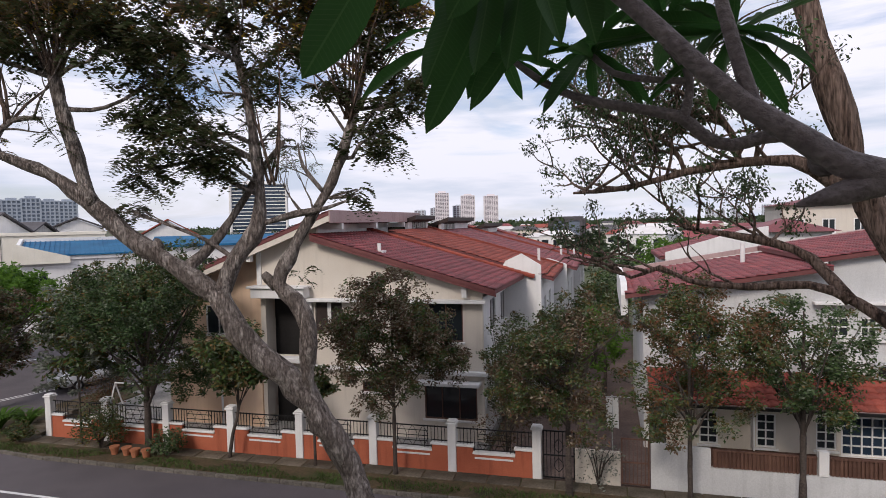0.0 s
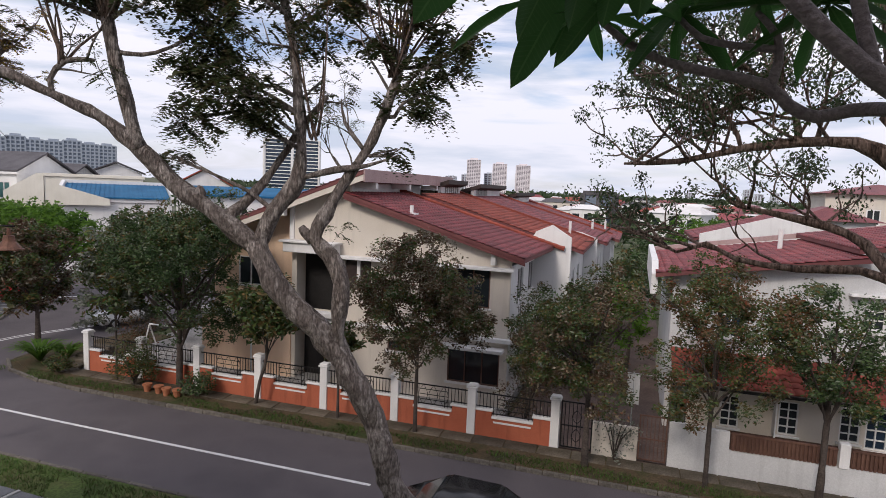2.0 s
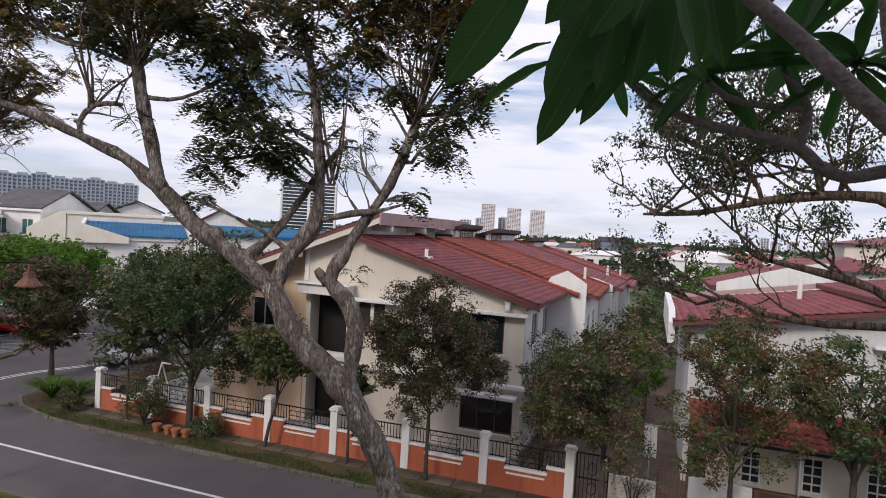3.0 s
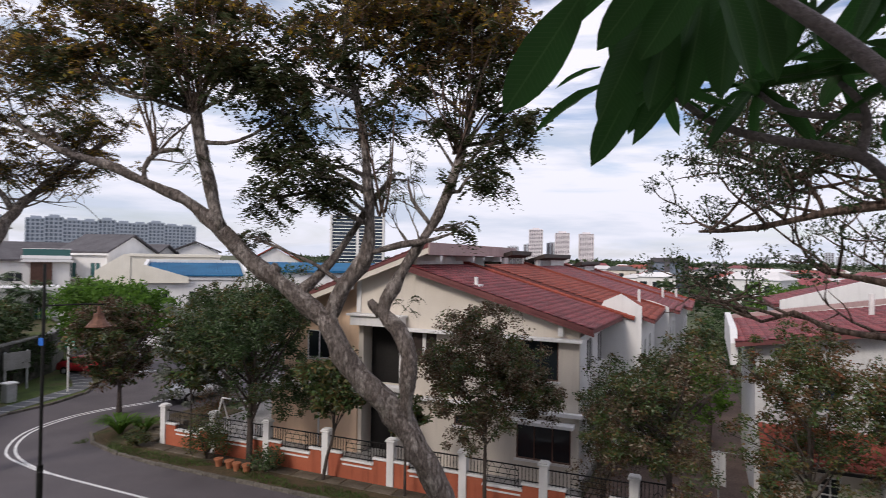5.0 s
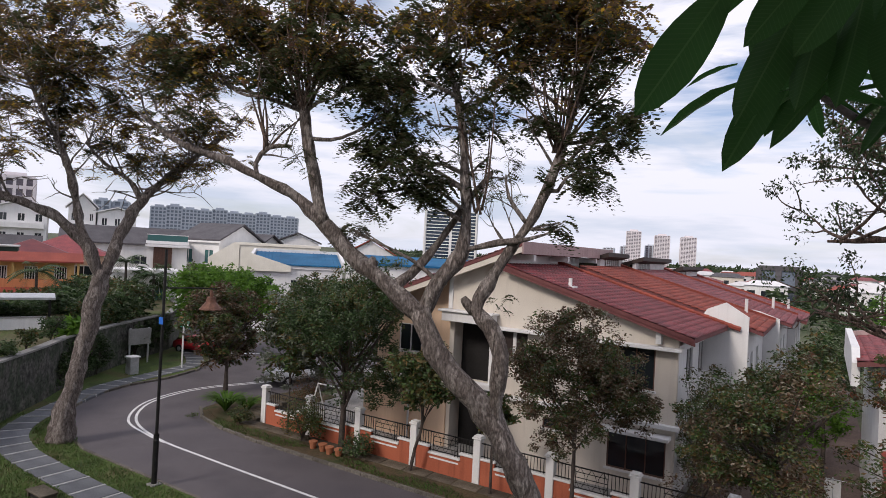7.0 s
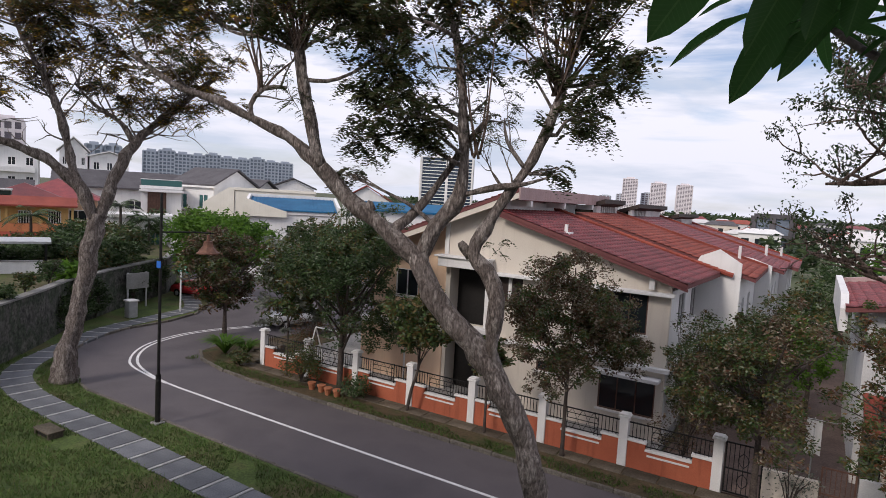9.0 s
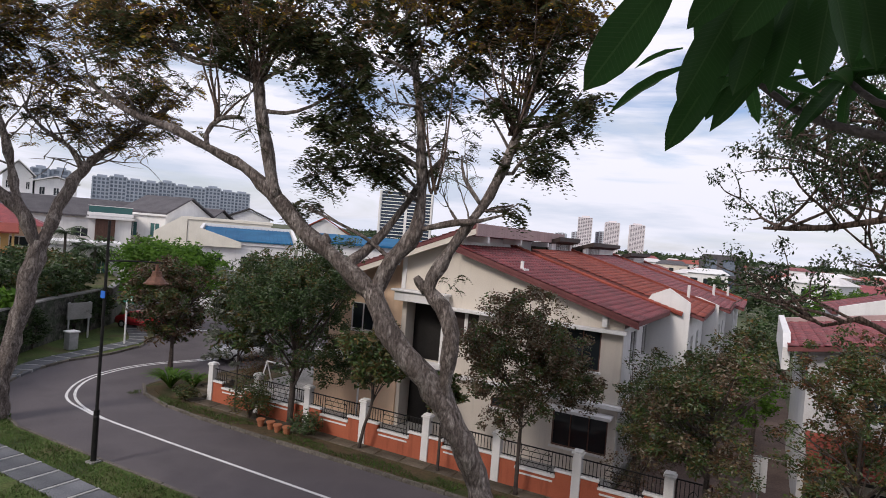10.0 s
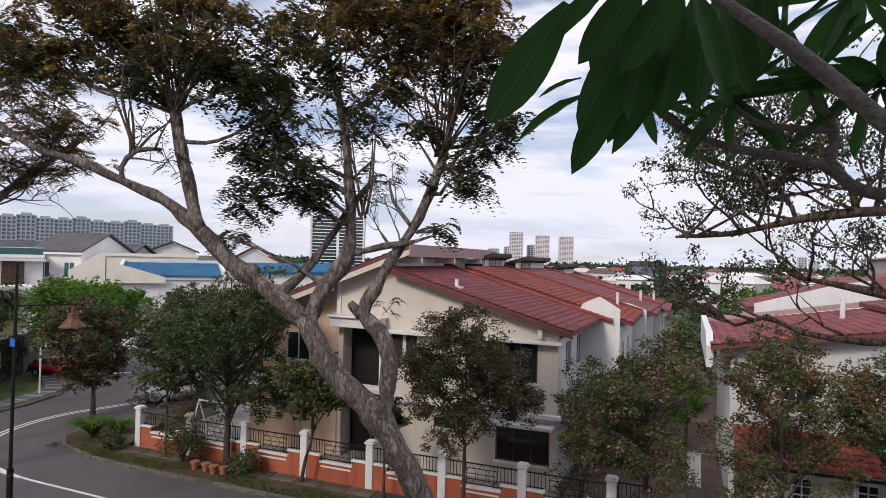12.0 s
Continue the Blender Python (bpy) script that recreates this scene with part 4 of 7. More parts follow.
pr = part("porch_roof", prism([(24.0, 2.62), (26.2, 3.34), (26.2, 3.2), (24.0, 2.48)], 1.7, 16, "x"), FASCIA, villa, "lean-to porch roof")
tile_roof(pr, (1.7, 24.0, 2.62), (14.3, 0, 0), (0, 2.2, 0.72), ORTILE)
part("gutter", box(1.7, 23.9, 2.5, 16, 23.99, 2.6), IRON, villa, "dark gutter")
part("brown_base", box(2.4, GF - 0.1, -0.1, 16, GF - 0.004, 0.72), BROWNMETAL, villa)


def aircon(x, y, z):
    e = thing("air_conditioner", x, y, z, "grey outdoor air conditioner unit on the porch roof", "air conditioner", group="air conditioners")
    part("casing", box(x - 0.4, y - 0.16, z, x + 0.4, y + 0.16, z + 0.6, 0.03), GALV, e)
    fan = bmesh.new()
    bmesh.ops.create_circle(fan, cap_ends=True, radius=0.22, segments=20, matrix=Matrix.Translation((x - 0.08, y - 0.168, z + 0.3)) @ Matrix.Rotation(radians(90), 4, "X"))
    part("fan_grille", fan, IRON, e, "round dark fan grille")


aircon(8.1, 25.9, 3.3)
aircon(9.9, 25.9, 3.3)

vw = thing("white_boundary_wall", 5, FY, 0, "white rendered boundary wall with brown slatted panels", "wall")
part("wall", prism([(1.6, 0), (20, 0), (20, 0.95), (3.5, 0.95), (3.5, 1.58), (1.6, 1.66)], FY - 0.09, FY + 0.09), GREYWHITE, vw)
for a in (3.56, 7.05, 10.5):
    pn = part("panel_frame", box(a, FY - 0.05, 1.5, a + 3.1, FY + 0.05, 1.56), BROWNMETAL, vw)
    part("panel_backing", box(a, FY + 0.01, 0.96, a + 3.1, FY + 0.03, 1.5), BROWNMETAL, vw)
    for k in range(26):
        part("slat", box(a + 0.03 + k * 0.118, FY - 0.035, 0.96, a + 0.1 + k * 0.118, FY + 0.005, 1.5), BROWNMETAL, pn)
    part("pillar", box(a + 3.13, FY - 0.13, 0.95, a + 3.42, FY + 0.13, 1.75, 0.01), WHITE, vw)
flat("driveway", [(-4.6, 22.6), (2.3, 22.6), (1.6, 70), (-1.5, 70)], -0.2, 0.02, BROWNPAVE, "brown paved alley between the two rows of houses, shade in its colour", "driveway")
flat("yard", [(-26, 22.6), (-4.6, 22.6), (-4.8, 36), (-26, 36)], -0.2, 0.06, CONCRETE, "paved yard behind the fence", "yard")


# ---- retaining wall and raised lawn on the inside of the bend ----
WALL_LINE = [(-27.5, 2.0), (-29.6, 8.0), (-33.0, 13.7), (-36.0, 17.0), (-38.6, 19.5), (-42.2, 24.6), (-46.0, 31.0), (-52.0, 36.0), (-62.0, 41.0)]
flat("raised_lawn", [(x - 0.15, y + 0.1) for x, y in WALL_LINE] + [(-160, 70), (-160, 2)], -0.2, 2.95, DRYLAWN, "raised lawn held by a stained wall", "lawn")
rw = thing("retaining_wall", -36, 17, 0, "dark stained stone retaining wall with faded paint marks", "wall", kind="structure")
part("wall", ribbon(WALL_LINE, 0.35, -0.2, 3.0), DIRTYWALL, rw)
rngw = random.Random(11)
stone = None
for x, y, a in along(WALL_LINE[2:7], 0.5):
    for row in range(4):
        if rngw.random() < 0.25:
            continue
        if stone is None:
            stone = obj("stone", box(-0.21, -0.05, -0.28, 0.21, 0.05, 0.28, 0.05), DIRTYWALL)
            ob = stone
        else:
            ob = new("stone", stone.data)
        ob.parent = rw
        th = radians(a)
        off = 0.19
        ob.location = (x + 36 + off * 0.78, y - 17 - off * 0.62, 0.35 + row * 0.7 + rngw.uniform(-0.06, 0.06))
        ob.rotation_euler = (0, 0, th)
part("coping", ribbon(WALL_LINE, 0.5, 3.0, 3.1), CONCRETE, rw, "mossy concrete coping")

cabinet = thing("utility_cabinet", -39.1, 24.0, 0, "small grey metal utility cabinet standing on the verge", "cabinet")
part("body", box(-39.35, 23.7, 0.1, -38.75, 24.3, 1.2, 0.03), GALV, cabinet)
part("lid", box(-39.42, 23.64, 1.2, -38.68, 24.36, 1.3, 0.02), WHITE, cabinet)
board = thing("notice_board", -42.0, 26.0, 0, "weathered grey notice panel on posts against the wall", "sign board")
part("panel", box(-41.95, 25.3, 1.5, -41.85, 27.0, 2.65, 0.01), CONCRETE, board)
for y in (25.45, 26.85):
    part("post", box(-42.0, y - 0.05, 0, -41.9, y + 0.05, 2.7), GALV, board)
rs = thing("street_sign", -38.6, 27.4, 0, "white pole with a green street name plate", "sign")
part("pole", tube([(-38.6, 27.4, 0), (-38.6, 27.4, 3.6)], [0.06, 0.06], 8), WHITE, rs)
part("plate", box(-38.95, 27.36, 3.02, -37.7, 27.44, 3.45), SIGNGREEN, rs, "green name plate")
for k in range(3):
    part("text_bar", box(-38.85 + k * 0.3, 27.33, 3.18, -38.62 + k * 0.3, 27.352, 3.28), WHITE, rs)

# ---- street lamp ----
lamp = thing("street_lamp", -20.93, 14.28, 0, "tall black street lamp with a bell shaped lantern on an arm", "street lamp")
part("base_plate", box(-21.13, 14.08, 0.05, -20.73, 14.48, 0.16, 0.02), CONCRETE, lamp)
part("post", tube([(-20.93, 14.28, 0.1), (-20.93, 14.28, 2.0), (-20.93, 14.28, 2.05), (-20.93, 14.28, 8.9)], [0.1, 0.1, 0.06, 0.05], 10), IRON, lamp)
part("arm", tube([(-20.93, 14.28, 7.45), (-20.3, 15.2, 7.48), (-19.9, 15.8, 7.45)], [0.03, 0.028, 0.025], 6), IRON, lamp)
lan = bmesh.new()
lx, ly = -20.0, 15.65
for r0, r1, z0, z1 in ((0.05, 0.07, 7.40, 7.15), (0.16, 0.2, 7.15, 6.95), (0.2, 0.4, 6.95, 6.7), (0.44, 0.44, 6.7, 6.66)):
    tube([(lx, ly, z0), (lx, ly, z1)], [r0, r1], 12, bm=lan)
part("lantern", lan, LANTERN, lamp, "weathered copper bell lantern")
part("sign_plate", box(-21.05, 14.2, 6.1, -20.81, 14.22, 6.36), SIGNBLUE, lamp, "small blue number plate")
# ---- trees ----


def grow(rng, tips, start, direction, length, radius, level, bm, spread=0.55, lift=0.25, sides=5):
    """A wandering twig that forks; its ends are added to tips."""
    p, d = Vector(start), Vector(direction).normalized()
    pts, rad = [p.copy()], [radius]
    n = 4
    for i in range(n):
        d = (d + Vector((rng.normal(0, 0.22), rng.normal(0, 0.22), rng.normal(0, 0.16) + lift * 0.2))).normalized()
        p = p + d * length / n
        pts.append(p.copy())
        rad.append(radius * (1 - 0.7 * (i + 1) / n))
        if level > 0 and i >= 1:
            for _ in range(1 if i < n - 1 else 2):
                side = Vector(rng.normal(0, 1, 3)).normalized()
                grow(rng, tips, p, d * (1 - spread) + side * spread + Vector((0, 0, lift)), length * 0.55, radius * 0.5, level - 1, bm, spread, lift, 4)
    tube(pts, rad, sides, bm=bm)
    tips.append(p.copy())
    tips.append((pts[-2] + p) / 2)


def tree(name, base, limbs, label, bark, leaf, seed, spawn, leaf_size=0.15, count=34, clump=(0.3, 0.55), flat=0.5, length=1.6, level=1, extra=(), thick=1.0, spread=0.6, lift=0.25, second=None, min_z=0.0, bare=0.0, rust_above=None, droop=0.3, feather=None):
    """A tree from its main limbs; twigs spawn on the stretches named in spawn (limb, from, to, how many)."""
    rng = np.random.default_rng(seed)
    e = thing(name, *base, label, "tree")
    for n, (pts, rad) in enumerate(limbs):
        part("trunk" if n == 0 else "limb", tube(pts, [r * thick for r in rad], 18 if n == 0 else 12, 0.4, seed + n), bark, e, smooth=True)
    tips = []
    tw = bmesh.new()
    for limb, f0, f1, many in spawn:
        pts, rad = limbs[limb]
        for _ in range(many):
            f = f0 + (f1 - f0) * rng.random()
            s = f * (len(pts) - 1)
            i = min(int(s), len(pts) - 2)
            p = Vector(pts[i]).lerp(Vector(pts[i + 1]), s - i)
            d = Vector((rng.normal(), rng.normal(), abs(rng.normal()) * 0.9 * (1 if lift > 0 else 0.3)))
            r = rad[i] * 0.35
            grow(rng, tips, p, d, length * (0.6 + 0.8 * rng.random()), max(0.016, min(0.05, r)), level, tw, spread, lift)
    if len(tw.verts):
        tagged(part("twig", tw, bark, e, smooth=True), kind="stuff")
    tips = [t for t in tips if t.z > min_z and rng.random() >= bare] + [Vector(x) for x in extra]
    c = np.array([list(t) for t in tips])
    half = rng.random(len(c)) < (0.35 if second else 0.0)
    if rust_above:
        half = rng.random(len(c)) < np.clip((c[:, 2] - rust_above) * 0.8, 0, 0.85)
    for mask, m in ((~half, leaf), (half, second)):
        if mask.any():
            k = c[mask]
            v, f = fronds(rng, k, *feather) if feather else leaf_cloud(rng, k, rng.uniform(*clump, len(k)), count, leaf_size, flat, droop)
            tagged(raw("crown", v, f, m, e, base), kind="stuff")
    return e


def T(*p):
    return [tuple(q) for q in p]


# the big forked tree on the near verge
A_limbs = [
    (T((-4.3, 13.5, 0.0), (-4.55, 13.4, 1.4), (-4.95, 13.2, 2.6), (-5.2, 13.1, 3.6), (-5.6, 12.9, 4.6), (-6.05, 12.7, 5.5), (-6.5, 12.5, 6.1), (-6.95, 12.3, 6.55), (-7.4, 12.1, 7.15), (-7.75, 11.95, 8.0)), [0.42, 0.34, 0.32, 0.31, 0.31, 0.34, 0.32, 0.3, 0.28, 0.26]),
    (T((-7.7, 11.98, 7.9), (-8.6, 11.55, 8.65), (-9.35, 11.25, 9.25), (-10.0, 10.95, 9.95), (-10.6, 10.65, 10.5), (-11.45, 10.3, 10.9), (-12.2, 9.95, 11.25), (-13.2, 9.5, 11.6), (-14.4, 9.2, 12.3)), [0.24, 0.23, 0.21, 0.18, 0.15, 0.13, 0.11, 0.09, 0.05]),
    (T((-9.9, 10.98, 9.85), (-10.13, 10.9, 10.8), (-10.3, 10.8, 11.6), (-10.42, 10.76, 12.2), (-10.46, 10.75, 12.5)), [0.17, 0.16, 0.155, 0.16, 0.14]),
    (T((-11.4, 10.3, 10.88), (-11.5, 10.3, 11.2), (-11.2, 10.4, 11.57), (-10.65, 10.6, 11.6)), [0.08, 0.08, 0.075, 0.05]),
    (T((-7.7, 11.97, 7.9), (-7.38, 12.1, 8.65), (-6.95, 12.3, 9.35), (-6.88, 12.35, 10.0), (-6.93, 12.3, 10.75), (-7.02, 12.3, 11.7), (-7.2, 12.2, 12.8), (-7.45, 12.1, 13.8), (-7.5, 12.2, 15.2)), [0.22, 0.2, 0.17, 0.15, 0.14, 0.13, 0.1, 0.08, 0.05]),
    (T((-8.3, 11.7, 8.5), (-8.0, 12.2, 9.0), (-7.5, 12.5, 9.8), (-7.1, 12.6, 10.45), (-6.6, 12.9, 11.2)), [0.13, 0.12, 0.1, 0.08, 0.05]),
    (T((-6.9, 12.3, 9.4), (-6.15, 12.5, 9.6), (-5.5, 12.6, 9.7), (-4.9, 12.9, 9.95)), [0.08, 0.07, 0.055, 0.03]),
    (T((-6.1, 12.7, 5.4), (-6.05, 12.6, 6.5), (-5.97, 12.55, 7.15), (-6.25, 12.5, 7.75), (-6.6, 12.4, 8.12), (-6.35, 12.5, 8.65), (-6.05, 12.6, 9.28), (-5.6, 12.8, 10.0), (-5.25, 12.9, 10.8), (-5.05, 13.0, 11.5), (-4.85, 13.2, 12.4), (-4.65, 13.3, 13.6), (-4.5, 13.5, 14.8)), [0.2, 0.2, 0.19, 0.19, 0.2, 0.16, 0.15, 0.14, 0.12, 0.1, 0.08, 0.07, 0.04]),
    (T((-6.62, 12.42, 8.05), (-6.75, 12.3, 8.25), (-6.82, 12.25, 8.36)), [0.12, 0.1, 0.06]),
    (T((-8.85, 11.45, 8.75), (-8.75, 11.5, 9.0), (-8.85, 11.45, 9.1)), [0.13, 0.12, 0.08]),
    (T((-5.6, 12.8, 10.0), (-5.95, 12.5, 10.6), (-6.1, 12.6, 11.1)), [0.05, 0.04, 0.02]),
]
big = tree("flame_tree", (-4.3, 13.5, 0.0), A_limbs, "tall forked roadside tree with rough grey bark and feathery dark leaves", BARK, LEAF_A, 21,
     [(1, 0.8, 1.0, 3), (3, 0.3, 1, 3), (4, 0.5, 1.0, 12), (5, 0.5, 1.0, 3), (6, 0.3, 1.0, 3), (7, 0.6, 1.0, 12), (10, 0.2, 1, 2)],
     length=1.1, level=1, thick=0.85, feather=(5, 0.26, 7, 0.3, 0.7, 0.6), bare=0.5, second=LEAF_RUST, rust_above=12.6, min_z=10.6,
     extra=T((-6.1, 12.4, 8.35), (-5.95, 12.4, 8.2), (-5.85, 12.5, 8.45)))


def clumps_on(e, limb, places, seed, leaf, second, rust_above, density=74.0, frond=(7, 0.34, 6, 0.34, 1.0, 0.85)):
    """Boughs from a limb to each clump of foliage; the clump is filled with forking twigs and drooping feathery leaves."""
    rng = np.random.default_rng(seed)
    pts = [Vector(p) for p in limb[0]]
    bough, tips = bmesh.new(), []
    for *c, r in places:
        c = Vector(c)
        root = min((p.lerp(q, f) for p, q in zip(pts, pts[1:]) for f in (0.0, 0.35, 0.7)), key=lambda p: (p - c).length + 1.4 * max(0.0, p.z - c.z + 0.5))
        mid = root.lerp(c, 0.55) + Vector(rng.normal(0, 0.16, 3))
        tube([root, root.lerp(mid, 0.5) + Vector(rng.normal(0, 0.08, 3)), mid, c], [0.055, 0.045, 0.034, 0.018], 7, bm=bough)
        for _ in range(int(7 + 9 * r)):
            d = Vector(rng.normal(0, 1, 3)).normalized()
            end = c + Vector((d.x * r, d.y * r, d.z * r * 0.75))
            tube([mid.lerp(c, rng.random()), c.lerp(end, 0.5) + Vector(rng.normal(0, 0.08, 3)), end], [0.018, 0.012, 0.005], 4, bm=bough)
        n = max(5, int(density * r * r))
        q = rng.normal(size=(n, 3))
        q /= np.linalg.norm(q, axis=1, keepdims=True)
        q *= rng.uniform(0.25, 1.0, (n, 1)) ** 0.6 * np.array([r, r, r * 0.8]) * 1.15 * (1 + 0.3 * np.sin(q[:, :1] * 5 + seed))
        tips.append(q + np.array(c))
    tagged(part("bough", bough, BARK, e, smooth=True), kind="stuff")
    c = np.concatenate(tips)
    rusty = rng.random(len(c)) < np.clip((c[:, 2] - rust_above) * 0.55, 0, 0.72)
    for mask, m in ((~rusty, leaf), (rusty, second)):
        if mask.any():
            v, f = fronds(rng, c[mask], *frond)
            tagged(raw("crown", v, f, m, e, LOC[e.name]), kind="stuff")


def sprouts(e, start, n, length, seed, spread=0.35):
    """Thin bare upright shoots from a pruned limb end."""
    rng = np.random.default_rng(seed)
    bm = bmesh.new()
    for _ in range(n):
        p = Vector(start) + Vector(rng.normal(0, 0.06, 3))
        d = Vector((rng.normal(0, spread), rng.normal(0, spread), 1.0)).normalized()
        run, k = [p], length * rng.uniform(0.6, 1.2)
        for _s in range(4):
            d = (d + Vector(rng.normal(0, 0.13, 3)) + Vector((0, 0, 0.08))).normalized()
            run.append(run[-1] + d * k / 4)
        tube(run, [0.034, 0.028, 0.022, 0.016, 0.008], 5, bm=bm)
    tagged(part("shoot", bm, BARKRED, e, "thin reddish bare shoots", smooth=True), kind="stuff")


LEFT_CLUMPS = T((-9.7, 10.8, 13.9, 1.0), (-11.2, 10.5, 14.1, 0.85), (-9.1, 11.0, 13.1, 0.75), (-12.0, 10.3, 14.5, 0.8), (-13.0, 10.0, 13.6, 0.75), (-14.0, 9.6, 13.8, 0.75), (-8.3, 11.4, 12.5, 0.6), (-10.4, 10.9, 15.3, 1.0), (-12.9, 10.0, 15.3, 0.9), (-10.9, 10.2, 13.1, 0.5))
MID_CLUMPS = T((-8.0, 11.7, 11.2, 0.8), (-8.9, 11.4, 10.55, 0.5), (-7.6, 12.0, 10.7, 0.5), (-8.55, 11.5, 11.8, 0.6), (-9.1, 11.3, 11.5, 0.4), (-6.9, 12.4, 12.4, 0.5), (-7.5, 12.0, 13.5, 0.65), (-8.2, 11.8, 14.3, 0.75), (-6.5, 12.4, 14.3, 0.8), (-7.3, 12.2, 15.4, 1.0), (-9.5, 11.5, 9.75, 0.24), (-8.6, 11.4, 13.2, 0.6))
RIGHT_CLUMPS = T((-4.5, 13.0, 11.25, 0.62), (-4.0, 13.1, 11.8, 0.5), (-5.05, 13.0, 9.95, 0.26), (-5.35, 13.0, 14.1, 0.95), (-6.05, 12.8, 13.2, 0.6), (-4.2, 13.2, 14.2, 0.9), (-3.7, 13.3, 12.4, 0.4), (-5.0, 13.2, 15.3, 1.1), (-4.6, 13.1, 13.1, 0.6), (-5.4, 12.9, 12.3, 0.4), (-6.0, 12.7, 15.2, 0.9))
clumps_on(big, A_limbs[2], LEFT_CLUMPS, 211, LEAF_A, LEAF_RUST, 12.8)
clumps_on(big, A_limbs[4], MID_CLUMPS, 212, LEAF_A, LEAF_RUST, 13.2)
clumps_on(big, A_limbs[7], RIGHT_CLUMPS, 213, LEAF_A, LEAF_RUST, 12.6)
sprouts(big, (-10.45, 10.75, 12.45), 20, 2.9, 214)
sprouts(big, (-11.2, 10.4, 11.6), 6, 2.0, 215)
sprouts(big, (-5.05, 13.0, 11.6), 14, 2.8, 216)
sprouts(big, (-6.6, 12.4, 10.3), 5, 2.2, 217, 0.25)
B_limbs = [
    (T((-28.4, 14.5, 0.0), (-28.3, 14.7, 1.7), (-28.1, 15.1, 4.1), (-27.95, 15.4, 6.1), (-27.85, 15.7, 7.7)), [0.75, 0.58, 0.5, 0.5, 0.55]),
    (T((-27.9, 15.6, 7.5), (-28.15, 15.0, 8.9), (-28.5, 14.3, 9.7), (-28.95, 13.35, 10.35), (-29.6, 12.0, 10.8), (-30.5, 10.0, 11.2)), [0.4, 0.36, 0.33, 0.3, 0.25, 0.15]),
    (T((-28.05, 15.25, 8.5), (-28.3, 14.8, 9.65), (-28.4, 14.55, 11.1), (-28.6, 14.1, 12.8), (-28.9, 13.4, 14.4), (-29.2, 12.7, 16.0)), [0.3, 0.27, 0.24, 0.2, 0.16, 0.1]),
    (T((-27.85, 15.7, 7.6), (-27.55, 16.3, 9.5), (-27.25, 16.85, 10.85), (-26.9, 17.65, 11.85), (-26.3, 18.9, 13.2), (-25.7, 20.2, 14.6)), [0.42, 0.38, 0.32, 0.25, 0.2, 0.12]),
    (T((-27.2, 16.9, 11.0), (-27.45, 16.5, 11.85), (-27.9, 15.6, 12.5), (-28.25, 14.85, 13.4)), [0.2, 0.15, 0.12, 0.08]),
]
second_tree = tree("flame_tree", (-28.4, 14.5, 0.0), B_limbs, "spreading roadside tree with rough bark and yellow-flecked crown", BARK, LEAF_A, 31,
     [(1, 0.7, 1.0, 8), (2, 0.35, 1.0, 24), (3, 0.45, 1.0, 26), (4, 0.2, 1.0, 10)], length=2.1, level=1, thick=0.68, feather=(9, 0.52, 7, 0.36, 0.6, 0.62), bare=0.36, second=LEAF_RUST, rust_above=11.5, min_z=12.0)
B_CLUMPS = T((-31.0, 14.0, 18.2, 1.7), (-34.6, 13.6, 17.4, 1.5), (-26.9, 14.6, 16.8, 1.5), (-33.0, 13.6, 19.6, 1.6), (-36.0, 13.4, 15.6, 1.2), (-23.4, 16.0, 16.0, 1.3), (-24.4, 15.6, 17.9, 1.4), (-28.6, 14.0, 15.4, 1.1), (-28.2, 14.2, 19.4, 1.6))
clumps_on(second_tree, B_limbs[2], B_CLUMPS, 311, LEAF_A, LEAF_RUST, 14.0, density=14.0, frond=(8, 0.55, 6, 0.34, 0.9, 0.85))
C_limbs = [
    (T((3.6, 5.2, 0), (3.15, 5.4, 4.0), (2.68, 5.65, 7.6), (2.3, 5.88, 8.81), (2.18, 5.94, 9.1), (2.04, 6.0, 9.4), (1.93, 6.0, 9.72), (1.85, 6.0, 10.08), (1.62, 6.1, 11.0), (1.5, 6.2, 12.4)), [0.24, 0.18, 0.14, 0.12, 0.11, 0.105, 0.1, 0.09, 0.075, 0.05]),
    (T((1.88, 6.04, 9.55), (1.79, 6.07, 9.63), (1.56, 6.13, 9.76), (1.2, 6.22, 9.77), (0.81, 6.3, 9.72), (0.35, 6.35, 9.61), (-0.1, 6.36, 9.58)), [0.075, 0.065, 0.05, 0.04, 0.034, 0.025, 0.01]),
    (T((2.55, 5.72, 8.05), (2.24, 5.84, 8.44), (1.96, 5.99, 8.69), (1.67, 6.1, 8.81), (1.27, 6.2, 8.78), (0.84, 6.29, 8.82), (0.61, 6.32, 8.93), (0.38, 6.34, 8.84), (0.13, 6.36, 8.98), (-0.12, 6.36, 9.02)), [0.06, 0.05, 0.042, 0.032, 0.026, 0.023, 0.021, 0.018, 0.014, 0.008]),
    (T((1.92, 6.0, 8.7), (1.72, 6.2, 9.0), (1.48, 6.3, 9.12), (1.13, 6.4, 9.2), (0.83, 6.4, 9.25)), [0.05, 0.045, 0.04, 0.03, 0.015]),
    (T((2.05, 5.95, 9.3), (2.0, 5.9, 9.5), (1.88, 5.95, 9.7), (1.7, 6.1, 9.95)), [0.05, 0.045, 0.04, 0.02]),
    (T((1.2, 6.22, 9.77), (1.15, 6.2, 10.0), (0.95, 6.2, 10.25), (0.6, 6.2, 10.4)), [0.025, 0.02, 0.016, 0.008]),
    (T((0.81, 6.3, 9.72), (0.7, 6.3, 9.95), (0.35, 6.3, 10.15), (-0.05, 6.3, 10.3)), [0.022, 0.018, 0.014, 0.007]),
]
